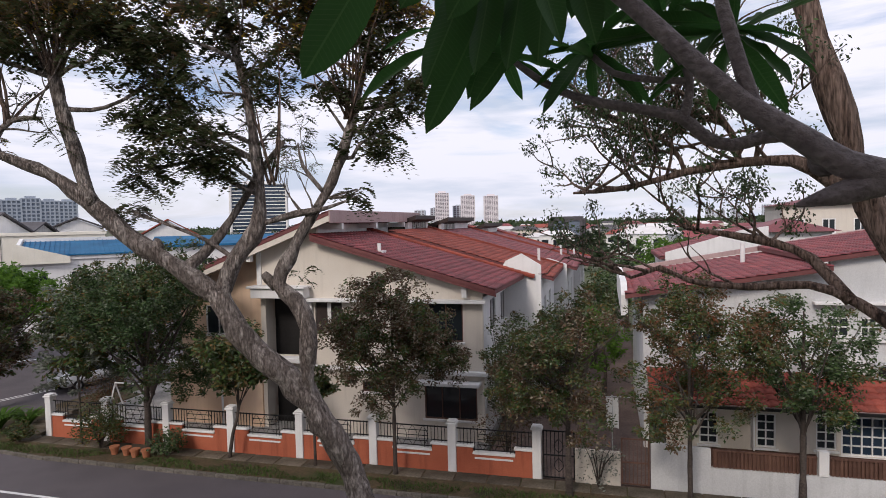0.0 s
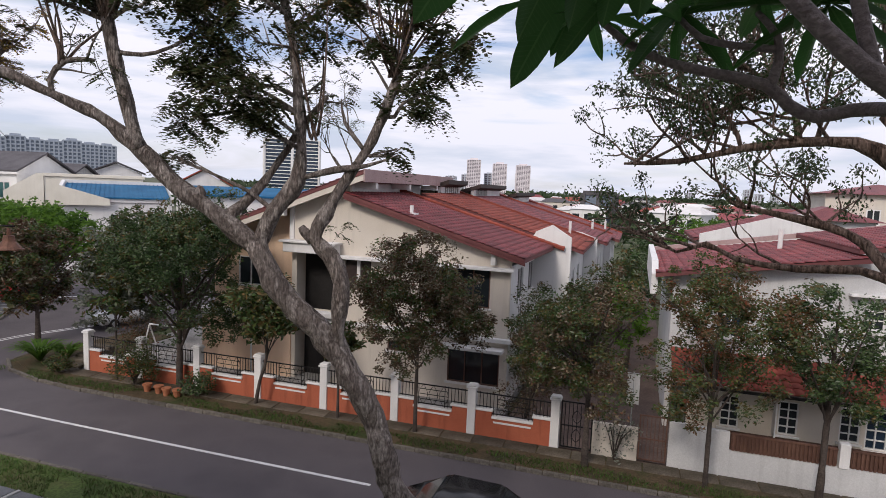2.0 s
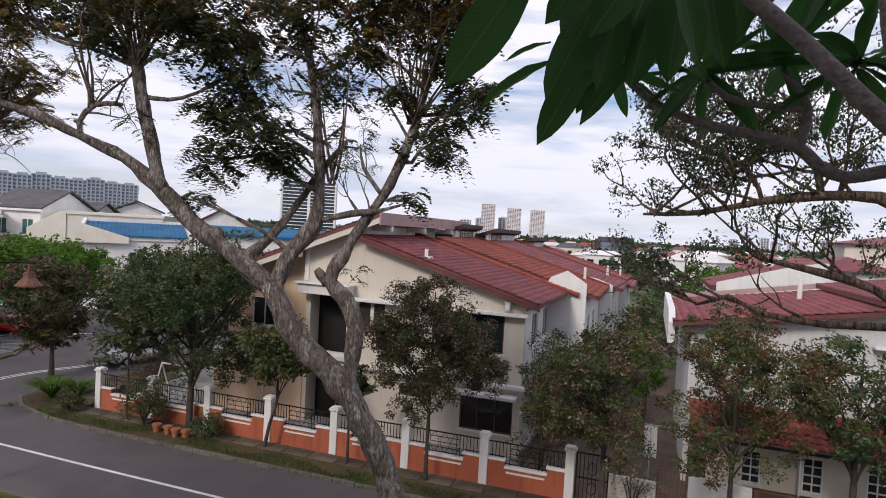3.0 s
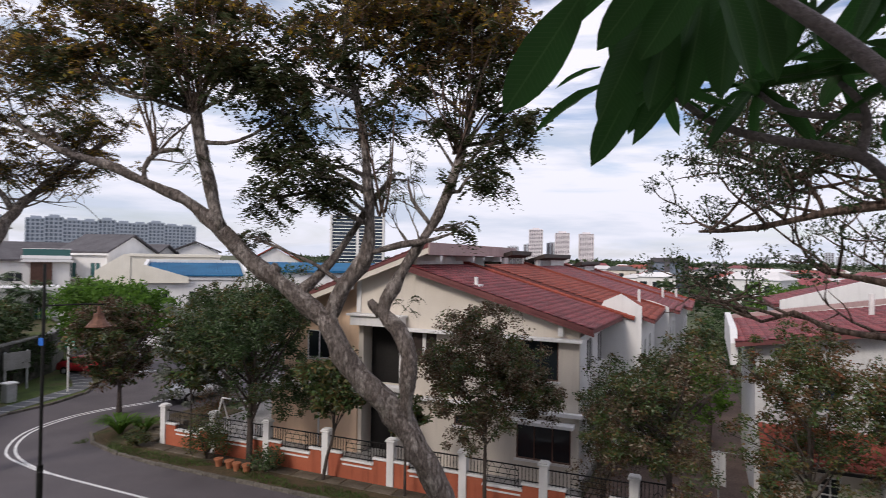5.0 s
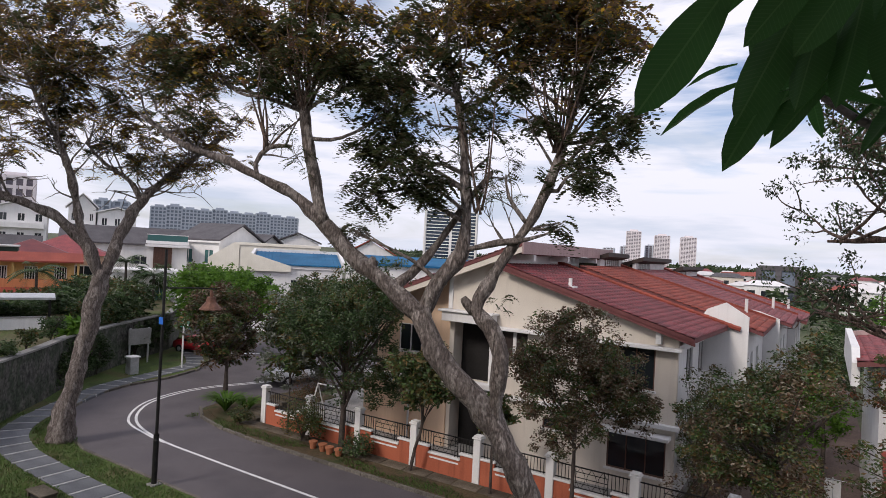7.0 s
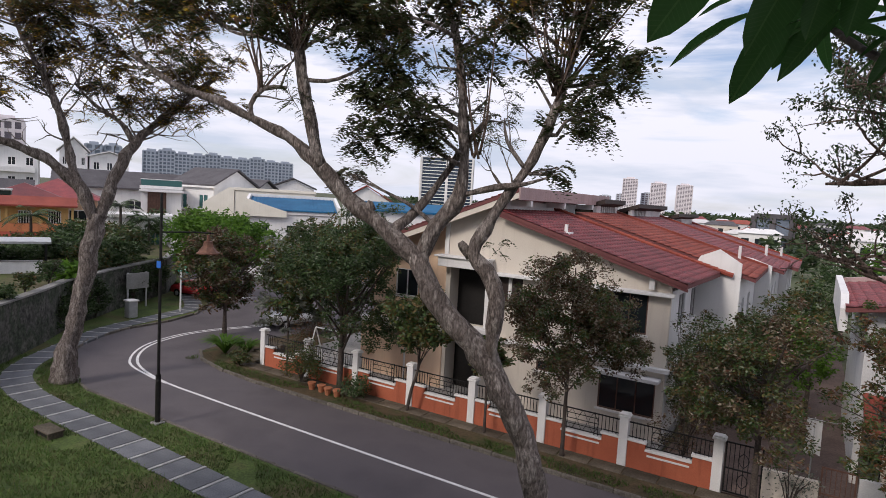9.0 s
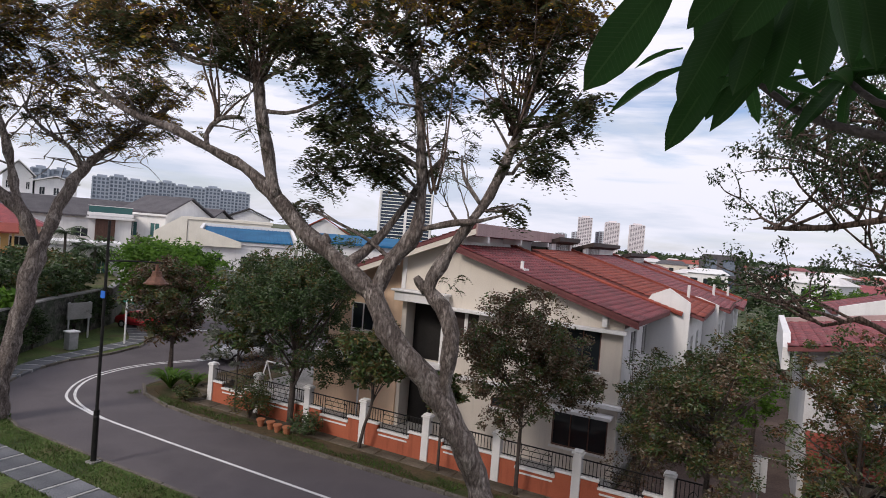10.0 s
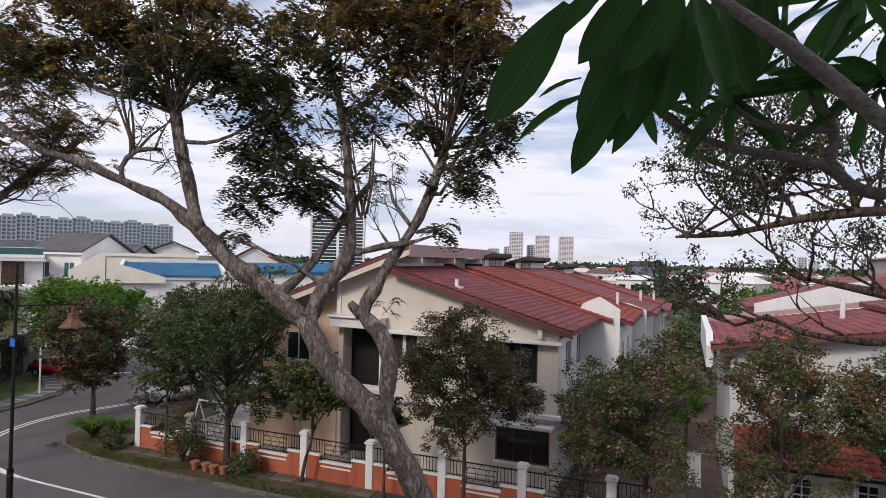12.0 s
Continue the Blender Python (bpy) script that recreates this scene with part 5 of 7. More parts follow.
tree("flame_tree", (3.6, 5.2, 0), C_limbs, "leaning tree with reddish fibrous bark and fine drooping leaves", BARKRED, LEAF_C, 41,
     [(1, 0.3, 1.0, 15), (5, 0.2, 1.0, 14), (6, 0.2, 1.0, 18), (3, 0.3, 1.0, 8), (2, 0.35, 0.95, 7)], length=0.62, level=1, second=LEAF_DARK, min_z=9.15, bare=0.2, leaf_size=0.034, count=46, clump=(0.07, 0.15), flat=0.9, droop=0.9)


def street_tree(x, y, h, r, low, leaf, seed, label, trunk_r=0.07, second=None, lean=0.0, count=46, squash=1.0, clumps=220, size=0.2):
    """A young pavement tree: slim stem that divides, and an uneven crown of clumps with gaps."""
    rng = np.random.default_rng(seed)
    e = thing("street_tree", x, y, 0, label, "tree", group="young trees along the fence")
    fork = low * 0.85
    part("trunk", tube([(x, y, 0), (x + lean * 0.4, y, fork * 0.5), (x + lean, y, fork), (x + lean, y, (low + h) / 2), (x + lean * 1.1, y, h - 0.4)], [trunk_r * 1.3, trunk_r, trunk_r * 0.9, trunk_r * 0.6, 0.02], 8, 0.2, seed), BARKTHIN, e, smooth=True)
    cx, cz, rz = x + lean, (low + h) / 2, (h - low) / 2 * squash
    tips = []
    tw = bmesh.new()
    for _ in range(14):
        a, b = rng.uniform(0, 2 * math.pi), rng.uniform(-0.5, 0.9)
        end = (cx + r * 0.8 * math.cos(a), y + r * 0.8 * math.sin(a), cz + rz * 0.8 * b)
        z0 = rng.uniform(fork * 0.95, cz)
        tube([(cx, y, z0), ((cx + end[0]) / 2, (y + end[1]) / 2, (z0 + end[2]) / 2 + 0.15), end], [trunk_r * 0.45, trunk_r * 0.3, 0.01], 5, bm=tw)
    tagged(part("branch", tw, BARKTHIN, e), kind="stuff")
    lobes = rng.normal(size=(13, 3))
    lobes /= np.linalg.norm(lobes, axis=1, keepdims=True)
    lobes *= rng.uniform(0.45, 0.78, (13, 1))
    pick = rng.integers(0, 13, clumps)
    c = rng.normal(size=(clumps, 3))
    c /= np.linalg.norm(c, axis=1, keepdims=True)
    c = lobes[pick] + c * rng.uniform(0.2, 1.0, (clumps, 1)) ** 0.6 * rng.uniform(0.3, 0.52, 13)[pick][:, None]
    c = c * np.array([r, r, rz]) * 1.12 + np.array([cx, y, cz])
    half = rng.random(clumps) < (0.4 if second else 0)
    for mask, m in ((~half, leaf), (half, second)):
        if mask.any():
            v, f = leaf_cloud(rng, c[mask], rng.uniform(0.16, 0.36, mask.sum()) * min(1.2, r / 1.3), count, size, 0.8, 0.35)
            tagged(raw("crown", v, f, m, e, (x, y, 0)), kind="stuff")
    return e


street_tree(-31.2, 25.4, 6.7, 2.75, 1.9, LEAF_MAROON, 51, "round-crowned bronze-green young tree on the corner island", 0.13, LEAF_STREET, clumps=420)
street_tree(-21.8, 21.7, 7.0, 2.0, 2.3, LEAF_STREET, 52, "slim pale-leaved young tree on the verge", 0.05, LEAF_GREY, clumps=240)
street_tree(-18.6, 22.0, 8.6, 3.5, 2.0, LEAF_DARK, 53, "dense dark green tree on the verge before the fence", 0.14, LEAF_STREET, clumps=720, size=0.13, count=76)
street_tree(-14.5, 21.7, 5.4, 1.5, 2.5, LEAF_STREET, 54, "thin leaning young tree with a loose crown", 0.06, None, 0.5, clumps=120)
street_tree(-10.7, 21.7, 4.2, 0.8, 2.4, LEAF_STREET, 55, "thin young tree behind the big trunk", 0.05, clumps=26)
street_tree(-7.4, 21.6, 7.5, 2.45, 2.35, LEAF_MAROON, 56, "round bronze-leaved young tree before the cream house", 0.075, LEAF_STREET, clumps=400, size=0.115, count=100)
street_tree(-1.1, 21.2, 6.7, 2.4, 2.5, LEAF_STREET, 57, "wide green tree with silvery patches beside the gate", 0.11, LEAF_MAROON, clumps=250, size=0.115, count=95)
street_tree(2.7, 21.2, 7.3, 2.65, 2.4, LEAF_STREET, 58, "red-tinged young tree on the verge", 0.08, LEAF_RED, clumps=250, size=0.115, count=95)
street_tree(6.0, 21.5, 6.8, 2.1, 2.9, LEAF_DARK, 59, "airy dark-leaved young tree on the verge", 0.09, LEAF_STREET, clumps=170, size=0.115, count=90)


def shrub(name, x, y, h, r, leaf, seed, label, count=60, clumps=26, size=0.11, z=0.1):
    rng = np.random.default_rng(seed)
    e = thing(name, x, y, z, label, "shrub")
    tw = bmesh.new()
    for _ in range(9):
        a, q = rng.uniform(0, 2 * math.pi), rng.uniform(0.3, 0.9)
        tube([(x, y, z), (x + r * q * 0.4 * math.cos(a), y + r * q * 0.4 * math.sin(a), z + h * 0.5), (x + r * q * math.cos(a), y + r * q * math.sin(a), z + h * rng.uniform(0.7, 1.0))], [0.025, 0.018, 0.006], 4, bm=tw)
    tagged(part("stem", tw, BARKTHIN, e), kind="stuff")
    c = rng.normal(size=(clumps, 3))
    c /= np.linalg.norm(c, axis=1, keepdims=True)
    c = c * rng.uniform(0.3, 1, (clumps, 1)) * np.array([r, r, h * 0.45]) + np.array([x, y, z + h * 0.55])
    v, f = leaf_cloud(rng, c, np.full(clumps, r * 0.38), count, size, 0.8, 0.0)
    tagged(raw("leaves", v, f, leaf, e, (x, y, z)), kind="stuff")
    return e


def fern(x, y, h, seed, leaf, label, blades=70, z=0.1):
    """A tuft of long arching blades."""
    rng = np.random.default_rng(seed)
    e = thing("fern", x, y, z, label, "plant")
    V, F = [], []
    for _ in range(blades):
        a, reach = rng.uniform(0, 2 * math.pi), h * rng.uniform(0.5, 1.1)
        ux, uy = math.cos(a), math.sin(a)
        for s in range(6):
            t = s / 5
            w = 0.05 * math.sin(math.pi * min(1, t * 0.9 + 0.1))
            px, pz = reach * t, h * (1.5 * t - 0.95 * t * t) * rng.uniform(0.95, 1.05)
            V += [(x + ux * px - uy * w, y + uy * px + ux * w, z + pz), (x + ux * px + uy * w, y + uy * px - ux * w, z + pz)]
            if s:
                b = len(V) - 4
                F.append((b, b + 1, b + 3, b + 2))
    tagged(raw("fronds", V, F, leaf, e, (x, y, z)), kind="stuff")
    return e


shrub("bush", -20.6, 21.5, 2.0, 1.15, LEAF_STREET, 61, "leafy green bush in front of the fence", clumps=50)
shrub("bush", -17.2, 21.4, 1.0, 0.8, LEAF_DARK, 62, "low dark green bush by clay pots")
shrub("bush", -24.9, 21.4, 0.9, 0.6, LEAF_STREET, 63, "small bush at the end of the fence")
shrub("bush", -0.15, 22.0, 1.7, 0.85, LEAF_GREY, 64, "twiggy pale shrub with few leaves against the wall", count=18)
shrub("bush", -3.6, 23.6, 2.5, 1.1, LEAF_MAROON, 65, "dark purplish potted shrub behind the railing")
shrub("bush", -4.1, 26.2, 5.4, 0.9, LEAF_STREET, 66, "tall leafy climber beside the house wall", clumps=60)
shrub("bush", -3.5, 28.6, 5.2, 1.1, LEAF_STREET, 68, "tall green shrub in the side garden", clumps=80, size=0.15)
shrub("bush", -2.6, 32.4, 5.0, 1.3, LEAF_DARK, 69, "tall dark green shrub along the alley wall", clumps=90, size=0.16)
shrub("bush", -1.9, 36.5, 4.2, 1.3, LEAF_STREET, 70, "leafy shrub along the alley wall", clumps=80, size=0.16)
shrub("bush", -24.5, 26.0, 2.2, 1.1, LEAF_RED, 67, "flowering shrub with pink blossoms in the garden")
fern(-27.2, 22.3, 1.5, 71, LEAF_BRIGHT, "bright green arching fern on the corner island", 110)
fern(-26.3, 23.0, 1.2, 72, LEAF_BRIGHT, "bright green fern beside the steps", 70)
flat("planting_island", [(-28.3, 21.9), (-26.5, 21.2), (-25.2, 21.3), (-25.2, 24.5), (-28.2, 24.5)], 0.05, 0.16, VERGE_SOIL, "soil bed of the corner island", "flower bed")
for n, (x, y) in enumerate(((-18.9, 21.1), (-18.4, 21.0), (-17.9, 21.05), (-19.5, 21.1))):
    e = thing("flower_pot", x, y, 0.1, "small terracotta flower pot on the verge", "flower pot", group="pots on the verge")
    pm = tube([(x, y, 0.1), (x, y, 0.36), (x, y, 0.37), (x, y, 0.44)], [0.12, 0.17, 0.2, 0.2], 12)
    part("pot", pm, POT, e)


def grass_field(name, poly_box, n, seed, z, h, label, keep=None):
    rng = np.random.default_rng(seed)
    x0, x1, y0, y1 = poly_box
    p = np.stack([rng.uniform(x0, x1, n), rng.uniform(y0, y1, n)], 1)
    if keep is not None:
        p = p[[keep(a, b) for a, b in p]]
    n = len(p)
    a = rng.uniform(0, 2 * np.pi, n)
    hh = h * rng.uniform(0.5, 1.3, n)
    w = 0.018
    base = np.c_[p, np.full(n, z)]
    d = np.c_[np.cos(a), np.sin(a), np.zeros(n)]
    lean = np.c_[rng.normal(0, 0.5, (n, 2)) * hh[:, None], hh]
    V = np.stack([base - d * w, base + d * w, base + lean], 1).reshape(-1, 3)
    ob = raw(name, V, np.arange(3 * n).reshape(-1, 3), GRASS)
    return tagged(ob, label, "grass", kind="stuff")


PATH_POINTS = np.array(along(PATH_LINE, 0.4))[:, :2]


def on_lawn(x, y):
    """True on the lawn between wall and road, off the footpath."""
    edge = 14.4 + max(0, (-26.5 - x)) * 0.45
    low = 13.0 + (-33.0 - x) * 1.2 if x < -31 else 6
    return low < y < edge and np.abs(PATH_POINTS - (x, y)).max(axis=1).min() > 0.6 and noise.noise(Vector((x * 0.35, y * 0.35, 9))) > -0.45


grass_field("grass", (-34, 4, 7.5, 16.5), 80000, 81, 0.1, 0.11, "short green lawn grass", on_lawn)
grass_field("grass", (-28, 9, 20.35, 21.15), 9000, 82, 0.1, 0.1, "thin verge grass along the fence", lambda x, y: noise.noise(Vector((x * 0.5, y, 3))) > -0.15)
grass_field("grass", (-46, -38.5, 19, 34), 6000, 83, 0.1, 0.16, "grass below the retaining wall", lambda x, y: y < 24.6 + (-42.2 - x) * 1.7 and y > 24.6 + (-42.2 - x) * 1.7 - 2.5)


# ---- frangipani in front of the lens ----
def blade_mesh(length, width, curl, seed):
    """A long oval leaf, folded along its midrib and drooping."""
    rng = random.Random(seed)
    V, F = [], []
    n = 9
    for i in range(n):
        t = i / (n - 1)
        w = width * (math.sin(math.pi * min(1, 0.06 + t * 0.94)) ** 0.75) * (0.72 + 0.45 * t) * 0.5
        z = -curl * length * t * t
        wav = 0.004 * math.sin(9 * t + rng.random() * 6)
        V += [(length * t, -w, z + 0.22 * w + wav), (length * t, -w * 0.5, z + 0.06 * w), (length * t, 0, z - 0.10 * w), (length * t, w * 0.5, z + 0.06 * w), (length * t, w, z + 0.22 * w - wav)]
        if i:
            b = 5 * (i - 1)
            F += [(b + k, b + k + 1, b + k + 6, b + k + 5) for k in range(4)]
    ob = raw("leaf", V, F, LEAF_NEAR)
    me = ob.data
    me.polygons.foreach_set("use_smooth", [True] * len(me.polygons))
    bpy.data.objects.remove(ob)
    return me


frang = thing("frangipani_tree", 1.4, 2.2, 0, "frangipani tree with smooth grey branches and long dark green leaves", "tree")
F_limbs = [
    (T((1.5, 2.1, 0.0), (1.5, 2.1, 4.0), (1.45, 2.1, 8.2), (1.15, 2.12, 9.0), (0.82, 2.1, 9.35), (0.63, 2.1, 9.41), (0.56, 2.1, 9.435), (0.5, 2.1, 9.478), (0.42, 2.1, 9.535), (0.34, 2.1, 9.61), (0.265, 2.1, 9.69), (0.18, 2.1, 9.775), (0.06, 2.1, 9.88), (-0.05, 2.15, 10.0)), [0.12, 0.1, 0.075, 0.06, 0.05, 0.045, 0.04, 0.036, 0.034, 0.029, 0.027, 0.025, 0.021, 0.016]),
    (T((0.54, 2.13, 9.44), (0.65, 2.55, 9.52), (0.71, 2.9, 9.58), (0.64, 3.0, 9.59), (0.55, 3.0, 9.57), (0.47, 3.0, 9.605), (0.4, 3.0, 9.67), (0.22, 3.0, 9.715), (0.08, 3.0, 9.755), (-0.04, 3.0, 9.82), (-0.16, 2.99, 9.92)), [0.045, 0.042, 0.038, 0.035, 0.032, 0.032, 0.03, 0.025, 0.023, 0.021, 0.016]),
    (T((0.43, 2.1, 9.52), (0.403, 2.1, 9.6), (0.38, 2.1, 9.685), (0.365, 2.1, 9.75), (0.35, 2.1, 9.9)), [0.024, 0.024, 0.022, 0.02, 0.017]),
    (T((0.41, 3.0, 9.66), (0.43, 3.0, 9.74), (0.42, 3.0, 9.82), (0.36, 3.02, 9.9)), [0.03, 0.026, 0.022, 0.016]),
    (T((0.42, 3.0, 9.78), (0.3, 3.02, 9.8), (0.2, 3.03, 9.83), (0.13, 3.05, 9.9)), [0.02, 0.02, 0.019, 0.018]),
    (T((0.64, 2.1, 9.41), (0.56, 2.1, 9.385), (0.52, 2.1, 9.375), (0.487, 2.1, 9.365)), [0.045, 0.034, 0.02, 0.006]),
]
for n, (pts, rad) in enumerate(F_limbs):
    part("trunk" if n == 0 else "branch", tube(pts, [r * 0.6 for r in rad], 12, 0.12, 90 + n), BARKNEAR, frang, smooth=True)
LEAVES = [blade_mesh(0.34, 0.092, 0.14, 1), blade_mesh(0.28, 0.075, 0.22, 2), blade_mesh(0.40, 0.14, 0.1, 3)]


def leaf_at(base, tip, mesh, length, roll, slim=1.0):
    b, t = Vector(base), Vector(tip)
    d = t - b
    ob = new("leaf", mesh)
    ob.parent = frang
    q = d.to_track_quat("X", "Z").to_matrix().to_4x4() @ Matrix.Rotation(radians(roll), 4, "X")
    s = d.length / length
    ob.matrix_local = Matrix.Translation(b - Vector(LOC[frang.name])) @ q @ Matrix.Diagonal((s, s * slim, s, 1))


def rosette(centre, axis, n, reach, seed, spread=(55, 105)):
    """A whorl of leaves round the end of a branch."""
    rng = random.Random(seed)
    c, ax = Vector(centre), Vector(axis).normalized()
    side = ax.orthogonal().normalized()
    for k in range(n):
        a = k * 2.39996 + rng.uniform(-0.2, 0.2)
        tilt = radians(rng.uniform(*spread))
        rad = Matrix.Rotation(a, 3, ax) @ side
        d = (ax * math.cos(tilt) + rad * math.sin(tilt)).normalized()
        m = rng.randrange(2)
        ln = (0.34, 0.28)[m]
        L = reach * rng.uniform(0.75, 1.15)
        leaf_at(c + ax * rng.uniform(-0.03, 0.02), c + d * L, LEAVES[m], ln, rng.uniform(-35, 35), 0.72)


rosette((0.13, 3.05, 9.91), (-0.1, 0.05, 1), 17, 0.29, 5, (40, 140))
rosette((0.56, 3.0, 9.93), (0.1, 0.05, 1), 18, 0.36, 6, (50, 125))
rosette((0.36, 3.02, 9.95), (0.1, 0.1, 1), 10, 0.28, 7, (40, 120))
rosette((0.42, 2.75, 10.14), (0.1, -0.1, 1), 10, 0.34, 10, (85, 140))
rosette((-0.16, 2.98, 9.93), (-0.3, 0.2, 1), 8, 0.24, 8, (80, 130))
rosette((-0.05, 2.2, 10.12), (-0.2, -0.2, 1), 8, 0.32, 9, (60, 100))
# the near bunch that hangs down
for base, tip, m, roll in (((-0.29, 2.2, 9.97), (-0.49, 2.19, 9.68), 2, 70), ((-0.32, 2.74, 9.89), (-0.56, 2.62, 9.77), 1, 20), ((-0.34, 2.72, 9.94), (-0.48, 2.66, 9.9), 1, 10),
                           ((-0.17, 2.6, 10.07), (-0.32, 2.62, 9.73), 2, 85), ((-0.2, 2.83, 10.0), (-0.39, 2.82, 9.635), 0, 75), ((-0.12, 2.6, 10.06), (-0.17, 2.63, 9.76), 2, 80),
                           ((-0.05, 2.94, 10.0), (-0.3, 2.94, 9.755), 1, 40), ((-0.04, 2.62, 10.05), (-0.08, 2.63, 9.76), 2, 95), ((0.03, 2.52, 10.03), (0.0, 2.52, 9.75), 2, 75),
                           ((-0.02, 2.3, 10.05), (-0.18, 2.3, 9.81), 2, 70), ((-0.2, 2.28, 10.04), (-0.37, 2.24, 9.9), 0, 50), ((-0.1, 2.2, 10.02), (-0.27, 2.24, 9.83), 2, 60),
                           ((0.0, 2.31, 10.0), (0.09, 2.36, 9.76), 2, 80), ((-0.14, 3.0, 10.1), (-0.3, 3.02, 9.78), 0, 60), ((0.08, 2.6, 10.1), (0.16, 2.6, 9.82), 2, 70)):
    leaf_at(base, tip, LEAVES[m], (0.34, 0.28, 0.40)[m], roll)
for k in range(9):
    leaf_at((-0.22 + 0.06 * k, 2.66 + 0.03 * (k % 3), 10.17), (-0.29 + 0.064 * k, 2.68, 9.9 - 0.03 * (k % 2)), LEAVES[2], 0.40, 60 + 14 * (k % 4))

# plants along the top of the retaining wall
for n, (x, y) in enumerate(((-33.6, 14.0), (-35.2, 15.9), (-37.4, 18.1), (-39.6, 20.6), (-41.0, 22.4))):
    shrub("bush", x - 0.5, y + 0.2, 0.9 + 0.3 * (n % 3), 0.7, (LEAF_DARK, LEAF_STREET)[n % 2], 170 + n, "small dark plant on top of the stone wall", clumps=20, size=0.16, z=3.0)


# dark creepers that hang over the wall behind the roadside tree
for n, (x, y, h) in enumerate(((-38.0, 18.9, 2.6), (-38.9, 20.1, 3.3), (-39.7, 21.3, 3.0), (-40.6, 22.5, 3.2), (-43.2, 26.6, 3.0), (-44.2, 28.2, 3.2), (-45.3, 30.0, 3.4))):
    shrub("creeper", x + 0.35, y - 0.2, h, 0.85, (LEAF_DARK, FAR_LEAF)[n % 2], 190 + n, "dark leafy creeper hanging over the stained wall", clumps=34, size=0.17, z=0.1)


# ---- houses beyond the bend ----
def block(name, x, y, w, d, h, rz, wall, label, category="house", group="", roof=None, roof_mat=None, pitch=1.8, floors=2, wins=3, glass=None, base=0.0, sides=True, over=0.5, win_h=1.2, lights=2):
    """A building of its own: walls with pierced windows on the two sides towards the road, roof with eaves."""
    e = thing(name, x, y, base, label, category, group, rz=rz, local=True)
    fh = (h - 0.2) / floors
    holes = [((-w / 2) + w * (k + 0.3) / wins, (-w / 2) + w * (k + 0.75) / wins, f * fh + fh * 0.36, f * fh + fh * 0.36 + min(win_h, fh * 0.5)) for f in range(floors) for k in range(wins)]
    part("front_wall", pierced(-w / 2, w / 2, -0.3, h, holes, -d / 2, -d / 2 + 0.2), wall, e)
    nside = max(1, int(d / 4))
    sh = [((-d / 2) + d * (k + 0.35) / nside, (-d / 2) + d * (k + 0.7) / nside, f * fh + fh * 0.36, f * fh + fh * 0.36 + min(win_h, fh * 0.5)) for f in range(floors) for k in range(nside)] if sides else []
    part("side_wall", pierced(-d / 2 + 0.2, d / 2, -0.3, h, sh, w / 2 - 0.2, w / 2, "x"), wall, e)
    part("side_wall", box(-w / 2, -d / 2 + 0.2, -0.3, -w / 2 + 0.2, d / 2, h), wall, e)
    part("back_wall", box(-w / 2 + 0.2, d / 2 - 0.2, -0.3, w / 2 - 0.2, d / 2, h), wall, e)
    # black block inside the walls, painted in place of room shade
    part("room_shade_fill", box(-w / 2 + 0.6, -d / 2 + 0.6, -0.3, w / 2 - 0.6, d / 2 - 0.6, h - 0.1), DARK, e)
    for q in holes:
        window(e, *q, -d / 2, cols=lights, rows=1, glass=glass, bar=0.09, sill=False)
    for q in sh:
        window(e, *q, w / 2, "x", 2, 1, 1, glass=glass, bar=0.09, sill=False)
    if roof == "gable":
        for sg in (-1, 1):
            part("roof", prism([(sg * (w / 2 + over), h - 0.1), (0, h + pitch), (0, h + pitch + 0.2), (sg * (w / 2 + over), h + 0.12)], -d / 2 - over, d / 2 + over), roof_mat, e)
        part("gable", prism([(-w / 2, h), (w / 2, h), (0, h + pitch - 0.12)], -d / 2, -d / 2 + 0.2), wall, e)
    elif roof == "gable_x":
        for sg in (-1, 1):
            part("roof", prism([(sg * (d / 2 + over), h - 0.1), (0, h + pitch), (0, h + pitch + 0.2), (sg * (d / 2 + over), h + 0.12)], -w / 2 - over, w / 2 + over, "x"), roof_mat, e)
        part("gable", prism([(-d / 2, h), (d / 2, h), (0, h + pitch - 0.12)], w / 2 - 0.2, w / 2, "x"), wall, e)
    elif roof == "hip":
        bm = bmesh.new()
        a, b, r = w / 2 + over, d / 2 + over, max(0.1, abs(w - d) / 2)
        lo = [bm.verts.new((sx * a, sy * b, h)) for sx, sy in ((-1, -1), (1, -1), (1, 1), (-1, 1))]
        ends = [bm.verts.new(q) for q in (((-r, 0, h + pitch), (r, 0, h + pitch)) if w >= d else ((0, -r, h + pitch), (0, r, h + pitch)))]
        if w >= d:
            bm.faces.new((lo[0], lo[1], ends[1], ends[0])), bm.faces.new((lo[1], lo[2], ends[1])), bm.faces.new((lo[2], lo[3], ends[0], ends[1])), bm.faces.new((lo[3], lo[0], ends[0]))
        else:
            bm.faces.new((lo[0], lo[1], ends[0])), bm.faces.new((lo[1], lo[2], ends[1], ends[0])), bm.faces.new((lo[2], lo[3], ends[1])), bm.faces.new((lo[3], lo[0], ends[0], ends[1]))
        bm.faces.new(lo)
        part("roof", bm, roof_mat, e)
    else:
        part("roof", box(-w / 2 - 0.15, -d / 2 - 0.15, h, w / 2 + 0.15, d / 2 + 0.15, h + 0.35, 0.02), wall, e, "flat parapet roof")
    return e


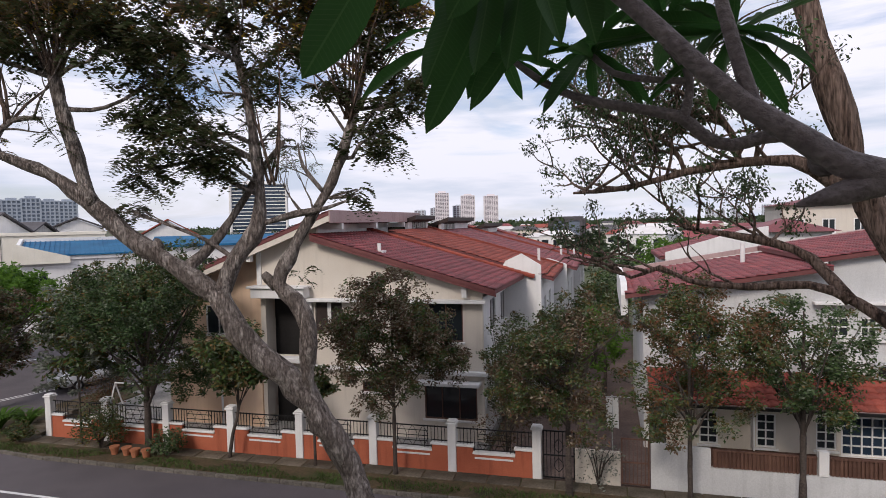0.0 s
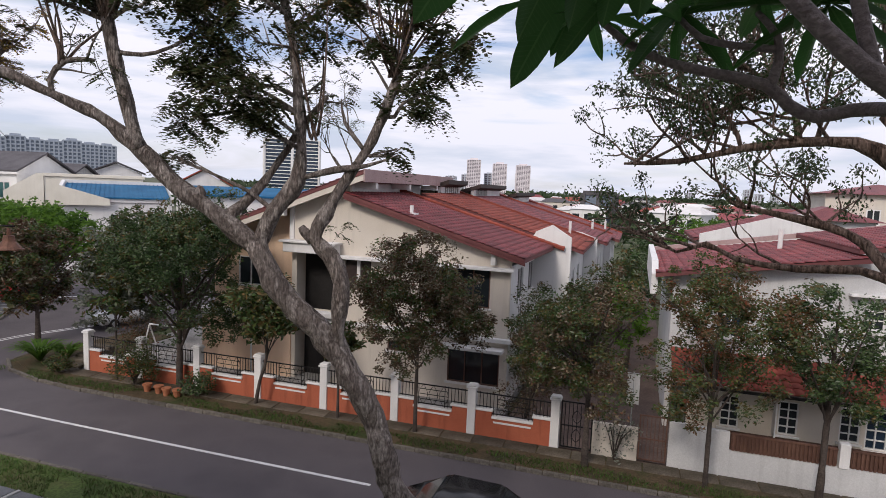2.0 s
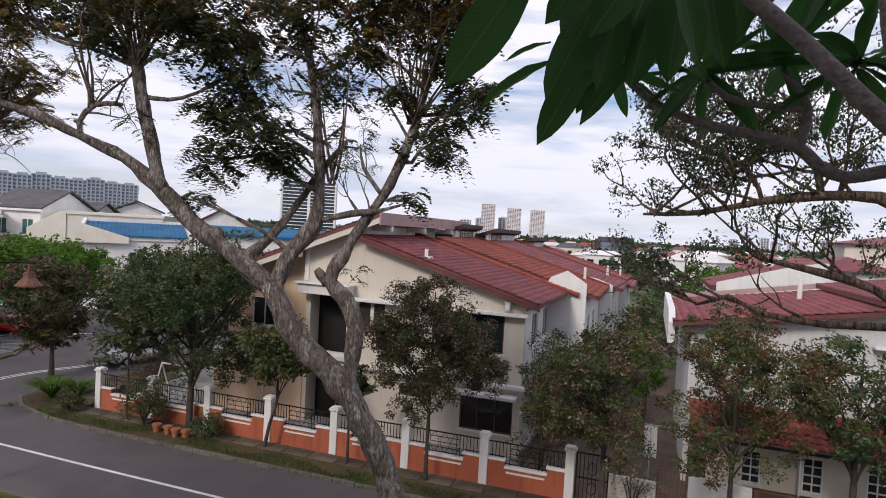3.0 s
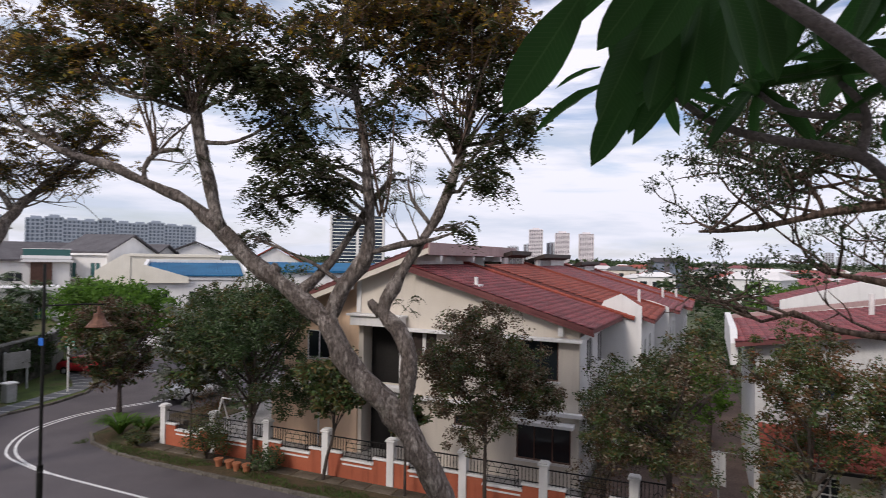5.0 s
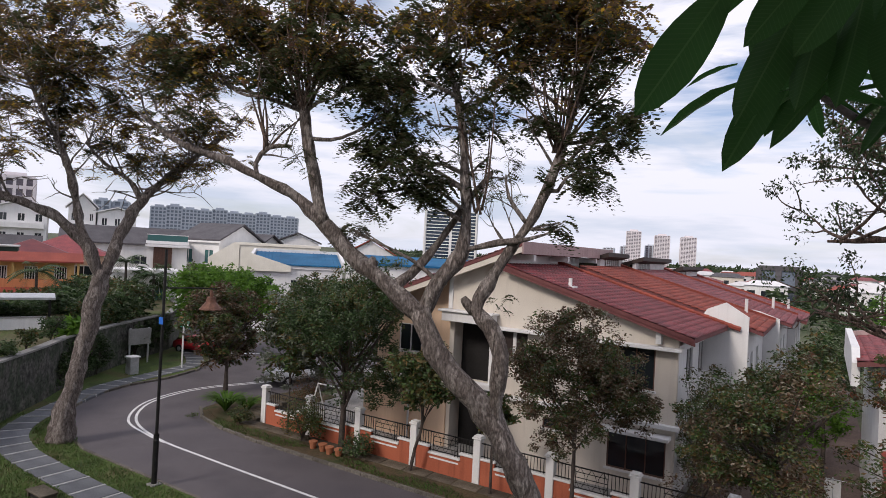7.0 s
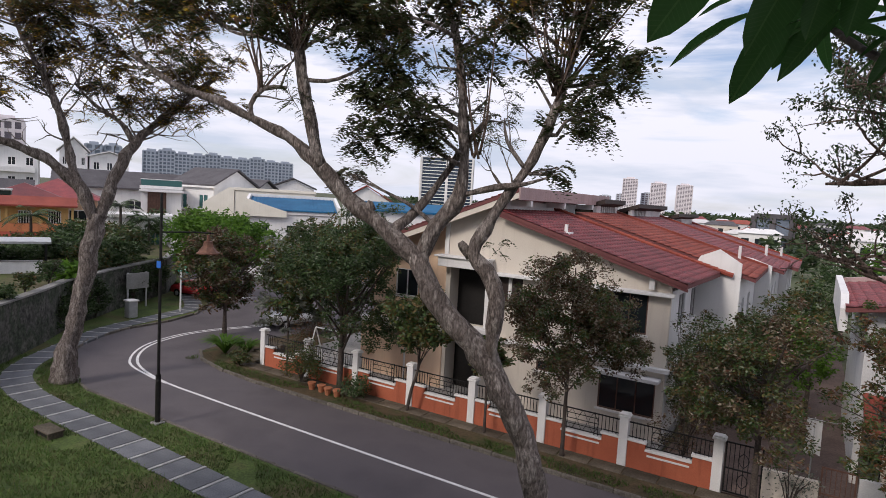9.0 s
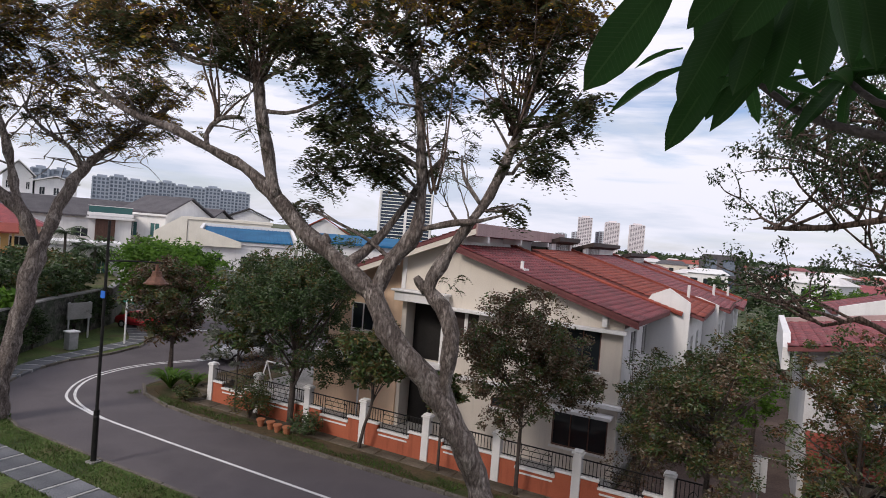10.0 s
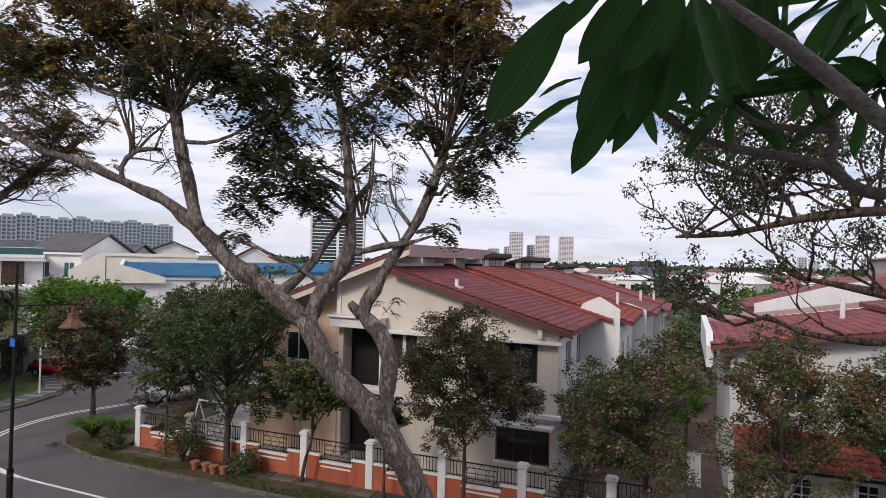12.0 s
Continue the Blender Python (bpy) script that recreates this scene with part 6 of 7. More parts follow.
# modern white house with grey gabled roof, and its neighbours down the hill
modern = block("modern_house", -71.2, 55.1, 6.6, 9.2, 9.3, 14, WHITE, "white modern house with dark grey pitched roof and green glass", roof="gable_x", roof_mat=GREYTILE, pitch=2.2, wins=2, glass=GREENGLASS, over=0.35, win_h=1.9)
part("balcony_slab", box(-3.4, -5.6, 6.0, 3.4, -4.62, 6.25, 0.02), WHITE, modern, "white balcony slab")
part("roof_edge", box(-3.7, -4.98, 8.95, 3.7, -4.64, 9.2, 0.02), WHITE, modern, "white eaves band")
wing = block("house_wing", -71.9, 47.5, 4.6, 5.0, 8.5, 56, WHITE, "white flat-roofed wing with brown screen and glass balustrade", floors=2, wins=0, sides=False)
part("screen", box(-1.55, -2.75, 2.6, 0.55, -2.55, 8.1), BROWNMETAL, wing, "brown timber screen")
for k in range(9):
    part("screen_slat", box(-1.53 + k * 0.235, -2.8, 2.6, -1.44 + k * 0.235, -2.755, 8.1), BROWNMETAL, wing)
part("canopy", box(-2.5, -3.2, 8.1, 2.6, -2.52, 8.35, 0.02), WHITE, wing, "white roof edge")
part("balustrade", box(-2.3, -2.6, 8.86, 2.3, -2.55, 9.6), GREENGLASS, wing, "glass balustrade")
part("balustrade_rail", box(-2.35, -2.63, 9.605, 2.35, -2.53, 9.68), WHITE, wing)
low = block("garden_annex", -60.6, 37.4, 6.4, 5.0, 5.6, 58, WHITE, "white annex with tall green glass windows behind palms", floors=1, wins=2, glass=GREENGLASS, win_h=2.4)
parapet_house = block("white_house", -62.0, 57.4, 9.8, 8, 8.9, 48, OFFWHITE, "plain cream-white house with high parapet walls", wins=0, sides=False)
part("stepped_parapet", prism([(-8.6, 0), (-4.95, 0), (-4.95, 9.2), (-5.6, 9.2), (-8.6, 7.2)], -4.1, 3.8), OFFWHITE, parapet_house, "cream-white wall with sloping parapet")
blue_house = block("blue_roofed_house", -50.3, 49.3, 9.6, 8.0, 6.7, 46, WHITE, "white building with a blue metal roof and parapet walls", wins=3, floors=2)
bl = thing("blue_roof", -50.3, 49.3, 6.7, "blue ribbed metal roof sheet between white parapets", "roof", rz=46)
part("sheet", prism([(-4.3, 0.37), (3.7, 1.5), (3.7, 1.62), (-4.3, 0.49)], -4.6, 4.6, "x"), BLUEROOF, bl)
for k in range(22):
    part("rib", prism([(-4.3, 0.49), (3.7, 1.62), (3.7, 1.69), (-4.3, 0.56)], -4.5 + k * 0.42, -4.44 + k * 0.42, "x"), BLUEROOF, bl)
for x in (-4.97, 4.7):
    part("parapet", prism([(-4.3, -0.2), (4.1, -0.2), (4.1, 1.95), (-4.3, 0.95)], x, x + 0.3, "x"), WHITE, bl)
part("sloping_parapet", prism([(-4.95, -0.3), (-0.6, -0.3), (-0.6, 0.3), (-4.95, 1.6)], -4.45, -4.31), OFFWHITE, bl, "cream-white wall with a sloping top")
part("parapet", box(-4.97, 3.75, -0.2, 5.0, 4.1, 1.95), WHITE, bl)
block("white_house", -42.5, 61.5, 13, 8, 7.5, 36, WHITE, "white building with blue awning behind the trees", wins=4, roof="gable_x", roof_mat=BLUEROOF, pitch=0.8)
block("white_house", -68.5, 84.5, 8, 8, 8.2, 38, WHITE, "white house with bright red gabled roof", roof="gable", roof_mat=ORTILE, pitch=2.5)
block("white_house", -79.0, 77.0, 7, 8, 9.6, 45, WHITE, "white gabled house on the hill", roof="gable", roof_mat=GREYTILE, pitch=1.6)
block("grey_roofed_house", -78.0, 66.5, 6, 7, 8.9, 20, GREYWALL, "pale house with slate-grey pitched roof", group="grey-roofed houses on the hill", roof="gable_x", roof_mat=GREYTILE, pitch=1.6, wins=2)
yel = block("yellow_house", -70.2, 31.0, 7.4, 9, 6.6, 66, YELLOWWALL, "yellow house with red tiled hip roof and balcony", roof="hip", roof_mat=REDTILE, pitch=1.9, wins=3, over=0.9, win_h=1.5, lights=5)
part("balcony", box(-4.2, -5.9, 3.7, 4.0, -4.52, 4.6, 0.02), BALCONY_ORANGE, yel, "orange rendered balcony")
part("balcony_roof", prism([(-6.3, 6.3), (-4.52, 7.1), (-4.52, 7.25), (-6.3, 6.45)], -4.6, 4.4, "x"), ORTILE, yel, "red tiled balcony roof")
for k in range(4):
    part("post", box(-4.15 + k * 2.68, -5.85, 4.6, -3.95 + k * 2.68, -5.65, 6.4), YELLOWWALL, yel)
part("porch_roof", prism([(-8.0, 2.9), (-5.92, 3.7), (-5.92, 3.85), (-8.0, 3.05)], -5.0, 4.6, "x"), ORTILE, yel, "red tiled porch roof")
block("yellow_house", -74.8, 36.4, 8, 9, 6.9, 62, PEACH, "peach house with red hip roof behind the yellow one", roof="hip", roof_mat=REDTILE, pitch=2.2, wins=2, over=0.8)
block("yellow_house", -75.5, 22.5, 9, 9, 6.9, 70, YELLOWWALL, "pale yellow house with dark red hip roof", roof="hip", roof_mat=REDTILE, pitch=2.2, wins=2, over=0.8)
for x, y, w, rz in ((-92.0, 36.5, 8.5, 66), (-86.6, 46.0, 7.5, 62), (-82.0, 53.0, 10.5, 57)):
    block("grey_roofed_house", x, y, w, 8.5, 8.2 if x > -90 else 6.3, rz, WHITE, "pale house with slate-grey pitched roof", group="grey-roofed houses on the hill", roof="gable_x", roof_mat=GREYTILE, pitch=2.2, wins=2)
for x, y, w, h, roof, pitch in ((-123.5, 41.5, 8.5, 13.0, None, 1), (-119.5, 50.5, 7.5, 13.1, "gable", 1.2), (-115.8, 58.6, 4.2, 13.9, "gable", 2.4), (-113.5, 63.6, 6.2, 13.2, "gable", 1.0)):
    tw = block("white_terrace", x, y, w, 9, h, 64, WHITE, "white three-storey terrace house with balconies and small gables", group="white terrace on the hill", roof=roof, roof_mat=WHITE, pitch=pitch, floors=4, wins=3, win_h=1.4)
    for z in (6.4, 9.7):
        part("balcony", box(-w / 2 + 0.4, -5.5, z, w / 2 - 0.4, -4.52, z + 0.9, 0.02), WHITE, tw)

# carport and low white wall on the raised lawn
cp = thing("carport", -47.5, 19.6, 2.95, "flat grey carport roof on thin dark posts", "carport", rz=66)
part("roof", box(-3.6, -1.8, 1.7, 3.0, 1.8, 1.88, 0.02), GALV, cp)
for x in (-3.3, 2.7):
    for y in (-1.6, 1.6):
        part("post", box(x - 0.06, y - 0.06, 0, x + 0.06, y + 0.06, 1.7), IRON, cp)
sh = thing("shelter", -44.2, 16.2, 2.95, "tall shelter with a dark green flat roof on a slim post", "shelter", rz=66)
part("roof", box(-7.5, -1.4, 5.05, 2.6, 1.4, 5.32, 0.03), DARKGREEN, sh, "dark green flat roof")
part("edge_trim", box(-7.55, -1.46, 5.325, 2.65, 1.46, 5.42, 0.02), GREYWALL, sh, "pale roof edge")
for x in (-6.5, -2.6):
    part("post", box(x - 0.07, -0.07, -0.05, x + 0.07, 0.07, 5.05), IRON, sh)
up = thing("utility_pole", -44.1, 17.3, 2.95, "tall dark utility pole behind the raised lawn", "pole")
part("pole", tube([(-44.1, 17.3, 2.9), (-43.85, 17.3, 7.0), (-43.7, 17.3, 11.0)], [0.2, 0.17, 0.14], 10), IRON, up, smooth=True)
part("band", tube([(-43.83, 17.3, 9.6), (-43.82, 17.3, 9.75)], [0.17, 0.17], 10), WHITE, up, "white marker band")
fr2 = thing("boundary_fence", -45.2, 16.4, 2.95, "dark metal fence with close bars", "fence", rz=66)
part("rail", box(-4.0, -0.03, 0.95, 0.0, 0.03, 1.02), IRON, fr2)
part("rail", box(-4.0, -0.03, 0.12, 0.0, 0.03, 0.18), IRON, fr2)
for k in range(21):
    part("bar", box(-4.0 + k * 0.197, -0.015, -0.05, -3.96 + k * 0.197, 0.015, 1.1), IRON, fr2)
lw = thing("low_white_wall", -43.6, 19.0, 2.95, "low white rendered wall at the edge of the raised lawn", "wall", rz=66)
part("wall", box(-2.6, -0.12, -0.2, 1.4, 0.12, 0.75, 0.02), WHITE, lw)
part("coping", box(-2.65, -0.16, 0.753, 1.45, 0.16, 0.82), CONCRETE, lw)


rngh = np.random.default_rng(171)
hedge = thing("hedge", -47.5, 21, 2.95, "dark clipped hedge across the raised lawn", "hedge")
hs = rngh.random(260)
hc = np.c_[-46.0 - hs * 6.0 + rngh.normal(0, 0.35, 260), 13.5 + hs * 13.5 + rngh.normal(0, 0.3, 260), 3.1 + rngh.random(260) * 0.8]
hv, hf = leaf_cloud(rngh, hc, np.full(260, 0.45), 40, 0.24, 0.8, 0.0)
tagged(raw("leaves", hv, hf, LEAF_DARK, hedge, (-47.5, 21, 2.95)), kind="stuff")


def palm(x, y, h, seed, base=0.0, label="slim palm with a ragged crown of fronds"):
    rng = np.random.default_rng(seed)
    e = thing("palm_tree", x, y, base, label, "palm", group="palms in the gardens")
    part("trunk", tube([(x, y, base), (x + 0.1, y, base + h * 0.5), (x, y, base + h)], [0.16, 0.13, 0.11], 8, 0.1, seed), BARKTHIN, e)
    V, F = [], []
    for k in range(22):
        a, rise = rng.uniform(0, 2 * math.pi), rng.uniform(-0.3, 1.3)
        ux, uy = math.cos(a), math.sin(a)
        for s in range(1, 17):
            t = s / 16
            px, pz = 2.1 * t, rise * t * 1.5 - 1.3 * t * t
            for sg in (-1, 1):
                lw = 0.5 * math.sin(math.pi * min(1, t * 0.85 + 0.12))
                b = Vector((x + ux * px, y + uy * px, base + h + pz))
                q = b + Vector((-uy * sg * lw + ux * 0.25, ux * sg * lw + uy * 0.25, -0.2))
                n0 = len(V)
                V += [b, b + Vector((ux * 0.13, uy * 0.13, 0)), q]
                F.append((n0, n0 + 1, n0 + 2))
    tagged(raw("fronds", [list(v) for v in V], F, LEAF_DARK, e, (x, y, base)), kind="stuff")
    return e


palm(-57.3, 33.7, 6.9, 101)
palm(-56.0, 35.8, 5.7, 102)
palm(-60.5, 27.3, 5.8, 103)


def round_tree(x, y, h, r, leaf, seed, label, base=0.0, clumps=140, size=0.3, count=26, low=None, name="garden_tree"):
    rng = np.random.default_rng(seed)
    e = thing(name, x, y, base, label, "tree", group="trees in the gardens")
    low = h * 0.3 if low is None else low
    part("trunk", tube([(x, y, base), (x + 0.1, y, base + low), (x, y, base + h * 0.8)], [0.05 * h * 0.5 + 0.05, 0.04 * h * 0.5, 0.02], 8, 0.2, seed), BARKTHIN, e)
    c = rng.normal(size=(clumps, 3))
    c /= np.linalg.norm(c, axis=1, keepdims=True)
    c *= rng.uniform(0.3, 1, (clumps, 1)) ** 0.5
    c *= 1 + 0.25 * np.sin(c[:, :1] * 4 + seed)
    c = c * np.array([r, r, (h - low) / 2]) + np.array([x, y, base + (h + low) / 2])
    v, f = leaf_cloud(rng, c, rng.uniform(0.25, 0.45, clumps) * r * 0.5, count, size, 0.8, 0.1)
    tagged(raw("crown", v, f, leaf, e, (x, y, base)), kind="stuff")
    return e


round_tree(-41.0, 32.8, 7.4, 3.7, LEAF_BRIGHT, 111, "bright green spreading tree behind the corner", clumps=420, size=0.32, count=44, low=2.6)
round_tree(-31.7, 31.3, 6.9, 2.0, LEAF_GREY, 112, "silvery grey-leaved tree beside the garden", clumps=120, size=0.2)
round_tree(-28.0, 30.5, 7.0, 2.2, LEAF_RED, 113, "tree with reddish new leaves behind the fence", clumps=120, size=0.2)
round_tree(-24.5, 29.0, 6.4, 2.2, LEAF_STREET, 114, "green garden tree behind the fence", clumps=120, size=0.2)
for n, (x, y, h, r) in enumerate(((-49.8, 26.6, 2.6, 2.0), (-52.5, 29.0, 3.2, 2.2), (-55.5, 31.0, 2.2, 2.2), (-54.0, 24.5, 1.2, 1.8), (-57.5, 26.0, 1.4, 2.0), (-60.5, 31.5, 2.0, 2.2), (-47.0, 24.0, 2.0, 1.6), (-62.0, 23.0, 1.6, 2.2), (-51.0, 21.0, 1.0, 1.5), (-58.5, 37.5, 3.4, 2.0), (-55.0, 40.5, 4.0, 2.4))):
    round_tree(x, y, h, r, (LEAF_DARK, LEAF_STREET, LEAF_DARK)[n % 3], 130 + n, "dark leafy garden bush on the raised ground", base=2.9, clumps=80, size=0.3, count=34, low=0.2, name="garden_bush")
round_tree(-39.5, 20.3, 4.3, 0.8, LEAF_BRIGHT, 117, "broad-leaved bright green plant on the wall", clumps=26, size=0.6)
round_tree(-0.6, 40.0, 5.8, 1.7, LEAF_STREET, 120, "green tree in the alley behind the houses", clumps=140, size=0.22)
round_tree(0.6, 46.0, 6.0, 1.9, LEAF_DARK, 121, "dark tree in the alley behind the houses", clumps=140, size=0.22)
round_tree(0.0, 33.5, 4.4, 1.3, LEAF_BRIGHT, 122, "bright small tree in the alley", clumps=90, size=0.2)
round_tree(1.8, 54.0, 6.3, 2.2, LEAF_DARK, 123, "dark tree in the alley", clumps=120)
round_tree(6.7, 70.0, 7.7, 3.2, LEAF_BRIGHT, 124, "green tree behind the neighbouring roofs", clumps=140)

for n, (x, y, h) in enumerate(((-43.6, 25.2, 2.4), (-45.0, 26.6, 3.0), (-46.4, 28.2, 2.8), (-43.0, 23.2, 1.6))):
    round_tree(x, y, h, 1.5, (LEAF_DARK, LEAF_STREET)[n % 2], 150 + n, "dark leafy bush behind the stone wall", base=2.9, clumps=90, size=0.24, count=36, low=0.2, name="garden_bush")

# roofs behind the neighbour's house
bh = thing("back_house", 6.0, 42, 0, "white terrace house with a rising gable behind the neighbour's roof", "house")
part("gable_wall", prism([(3.7, -0.2), (9.4, -0.2), (9.4, 8.7), (8.0, 8.5), (3.7, 7.2)], 40, 40.25), WHITE, bh)
part("side_wall", box(3.7, 40.25, -0.2, 3.9, 48, 6.9), WHITE, bh)
slope(bh, 3.4, 6.9, 9.4, 8.5, 40.26, 48, REDTILE)
block("back_house", 12.4, 49.0, 4.4, 6, 8.2, 0, WHITE, "white house with a small red roof", roof="hip", roof_mat=REDTILE, pitch=0.9, wins=2)
block("back_house", 18.5, 59.0, 8.4, 10, 10.1, -6, CREAM, "cream house with a row of windows under flat eaves", roof="hip", roof_mat=REDTILE, pitch=0.9, wins=4, floors=3)
block("back_house", 27.0, 64.0, 9, 10, 9.6, -10, CREAM, "tall cream house with flat eaves and red roof", roof="hip", roof_mat=REDTILE, pitch=1.0, wins=4, floors=3)

# ---- the town in the distance ----
rngc = random.Random(77)
for k in range(175):
    yy = 135 + 330 * rngc.random() ** 0.8
    xx = rngc.uniform(-0.33, 0.6) * yy + rngc.uniform(-6, 6)
    w, d = rngc.uniform(7, 12), rngc.uniform(7, 10)
    tall = rngc.uniform(3.6, 6.6)
    e = thing("town_house", xx, yy, 0, "distant pale house with a red or orange roof", "house", "distant town houses", rz=rngc.uniform(-35, 35))
    part("wall", box(-w / 2, -d / 2, -0.3, w / 2, d / 2, tall), rngc.choice((WHITE, CITYWALL, CREAM, WHITE)), e)
    rm = rngc.choice((REDTILE, ORTILE, REDTILE, ORTILE, CITYWALL, GREYTILE, WHITE))
    bm = bmesh.new()
    a, b, h2 = w / 2 + 0.4, d / 2 + 0.4, rngc.uniform(1.0, 1.8)
    lo = [bm.verts.new((sx * a, sy * b, tall)) for sx, sy in ((-1, -1), (1, -1), (1, 1), (-1, 1))]
    r0, r1 = bm.verts.new((-a * 0.6, 0, tall + h2)), bm.verts.new((a * 0.6, 0, tall + h2))
    for f in ((lo[0], lo[1], r1, r0), (lo[1], lo[2], r1), (lo[2], lo[3], r0, r1), (lo[3], lo[0], r0), tuple(lo)):
        bm.faces.new(f)
    part("roof", bm, rm, e)
    for q in range(3):
        u = -w / 2 + w * (q + 0.5) / 3
        part("window", box(u - 0.8, -d / 2 - 0.03, tall * 0.55, u + 0.8, -d / 2 + 0.02, tall * 0.8), GLASS, e)

rngt = np.random.default_rng(5)
n = 520
ty = 75 + 825 * rngt.random(n) ** 1.6
tx = ty * rngt.uniform(-0.75, 0.8, n)
ok = ~((ty < 95) & (tx > -22) & (tx < 22))
tc = np.c_[tx[ok], ty[ok], rngt.uniform(1.0, 3.2, ok.sum())]
cl = (tc[:, None] + rngt.normal(0, 1, (len(tc), 9, 3)) * np.array([3.0, 2.0, 1.5])).reshape(-1, 3)
v, f = leaf_cloud(rngt, cl, rngt.uniform(1.0, 2.2, len(cl)), 20, 1.2, 0.7, 0.0)
tagged(raw("distant_trees", v, f, FAR_LEAF), "dark green tree tops of the distant town", "trees", kind="stuff")
n = 260
ty = rngt.uniform(900, 2200, n)
tx = ty * rngt.uniform(-0.8, 0.9, n)
v, f = leaf_cloud(rngt, np.c_[tx, ty, np.full(n, 3.0)], rngt.uniform(14, 40, n), 40, 9.0, 0.16, 0.0)
tagged(raw("distant_woods", v, f, FAR_LEAF), "dark wooded ridge on the horizon", "trees", kind="stuff")


def tower(name, x, y, w, d, h, rz, label, floors, bays, wall, glass, group="", band=0.55, pier=0.16):
    """A far high-rise: core, floor bands and window columns that stand out from it."""
    e = thing(name, x, y, 0, label, "tower block", group, rz=rz, local=True)
    part("core", box(-w / 2 + 0.4, -d / 2 + 0.4, -1, w / 2 - 0.4, d / 2 - 0.4, h - 0.5), glass, e)
    bands = bmesh.new()
    for k in range(floors + 1):
        z = h * k / floors
        bx(bands, -w / 2, -d / 2, z - band, w / 2, d / 2, z + band)
    tagged(part("cladding", bands, wall, e), kind="stuff")
    piers = bmesh.new()
    for k in range(bays + 1):
        x0 = -w / 2 + w * k / bays
        pw = w / bays * pier
        bx(piers, x0 - pw, -d / 2 - 0.2, -1, x0 + pw, -d / 2 + 0.6, h)
        bx(piers, x0 - pw, d / 2 - 0.6, -1, x0 + pw, d / 2 + 0.2, h)
    for k in range(4):
        y0 = -d / 2 + d * k / 3
        bx(piers, w / 2 - 0.6, y0 - d * 0.09, -1, w / 2 + 0.2, y0 + d * 0.09, h)
        bx(piers, -w / 2 - 0.2, y0 - d * 0.05, -1, -w / 2 + 0.6, y0 + d * 0.05, h)
    tagged(part("framework", piers, wall, e), kind="stuff")
    part("roof_house", box(-w * 0.28, -d * 0.28, h, w * 0.28, d * 0.28, h + h * 0.06), wall, e)
    return e


WINB = surface("far_window_band", [(0.12, 0.15, 0.20), (0.19, 0.22, 0.27)], 0.4, 0.2, 2, 0.2, 0.0)
PINKWIN = surface("far_pink_shadow", [(0.12, 0.11, 0.14), (0.20, 0.175, 0.20)], 0.5, 0.2, 2, 0.2, 0.0)
# distance haze is mixed into these three wall colours
PALE = surface("haze_paled_tower_paint", [(0.68, 0.63, 0.66), (0.76, 0.71, 0.73)], 0.85, 0.02, 1, 0.1, 0.0)
HAZE = surface("haze_tinted_paint", [(0.50, 0.54, 0.60), (0.62, 0.65, 0.70)], 0.85, 0.02, 1, 0.1, 0.0)
HAZE_DARK = surface("dark_haze_tinted_paint", [(0.30, 0.34, 0.41), (0.40, 0.44, 0.50)], 0.85, 0.02, 1, 0.1, 0.0)
for x, y, h in ((-405, 1508, 84), (-341, 1524, 76), (-283, 1536, 74)):
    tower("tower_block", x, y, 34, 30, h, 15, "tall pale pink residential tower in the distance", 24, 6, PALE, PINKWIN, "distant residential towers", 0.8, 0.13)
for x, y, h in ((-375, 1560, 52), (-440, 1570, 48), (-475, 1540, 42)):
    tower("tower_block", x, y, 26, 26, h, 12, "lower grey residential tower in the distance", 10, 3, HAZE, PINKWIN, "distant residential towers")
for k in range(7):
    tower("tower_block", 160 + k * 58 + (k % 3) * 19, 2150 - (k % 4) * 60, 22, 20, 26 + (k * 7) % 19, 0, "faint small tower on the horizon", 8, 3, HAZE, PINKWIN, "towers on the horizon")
tower("office_tower", -343, 553, 54, 30, 52, 32, "blue glass office tower with white bands", 15, 2, WHITE, BLUEGLASS, band=0.4, pier=0.05)
for k in range(10):
    s = k / 9
    tower("apartment_block", -478 + s * 68, 302 + s * 84, 12.2, 12, 34.8 - 2.6 * s + (1.6 if k % 3 == 1 else 0), 54, "long blue-grey apartment block on the hill", 12, 4, HAZE_DARK, WINB, "long row of apartment blocks")
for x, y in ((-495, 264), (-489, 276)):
    tower("apartment_block", x, y, 11, 12, 36.5, 58, "long blue-grey apartment block on the hill", 9, 2, HAZE_DARK, WINB, "long row of apartment blocks")
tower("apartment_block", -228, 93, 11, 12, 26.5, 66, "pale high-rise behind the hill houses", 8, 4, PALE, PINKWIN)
tower("office_building", -9.5, 165, 8, 10, 9.6, 0, "black glass office block among the town roofs", 2, 2, GREYTILE, WINB)

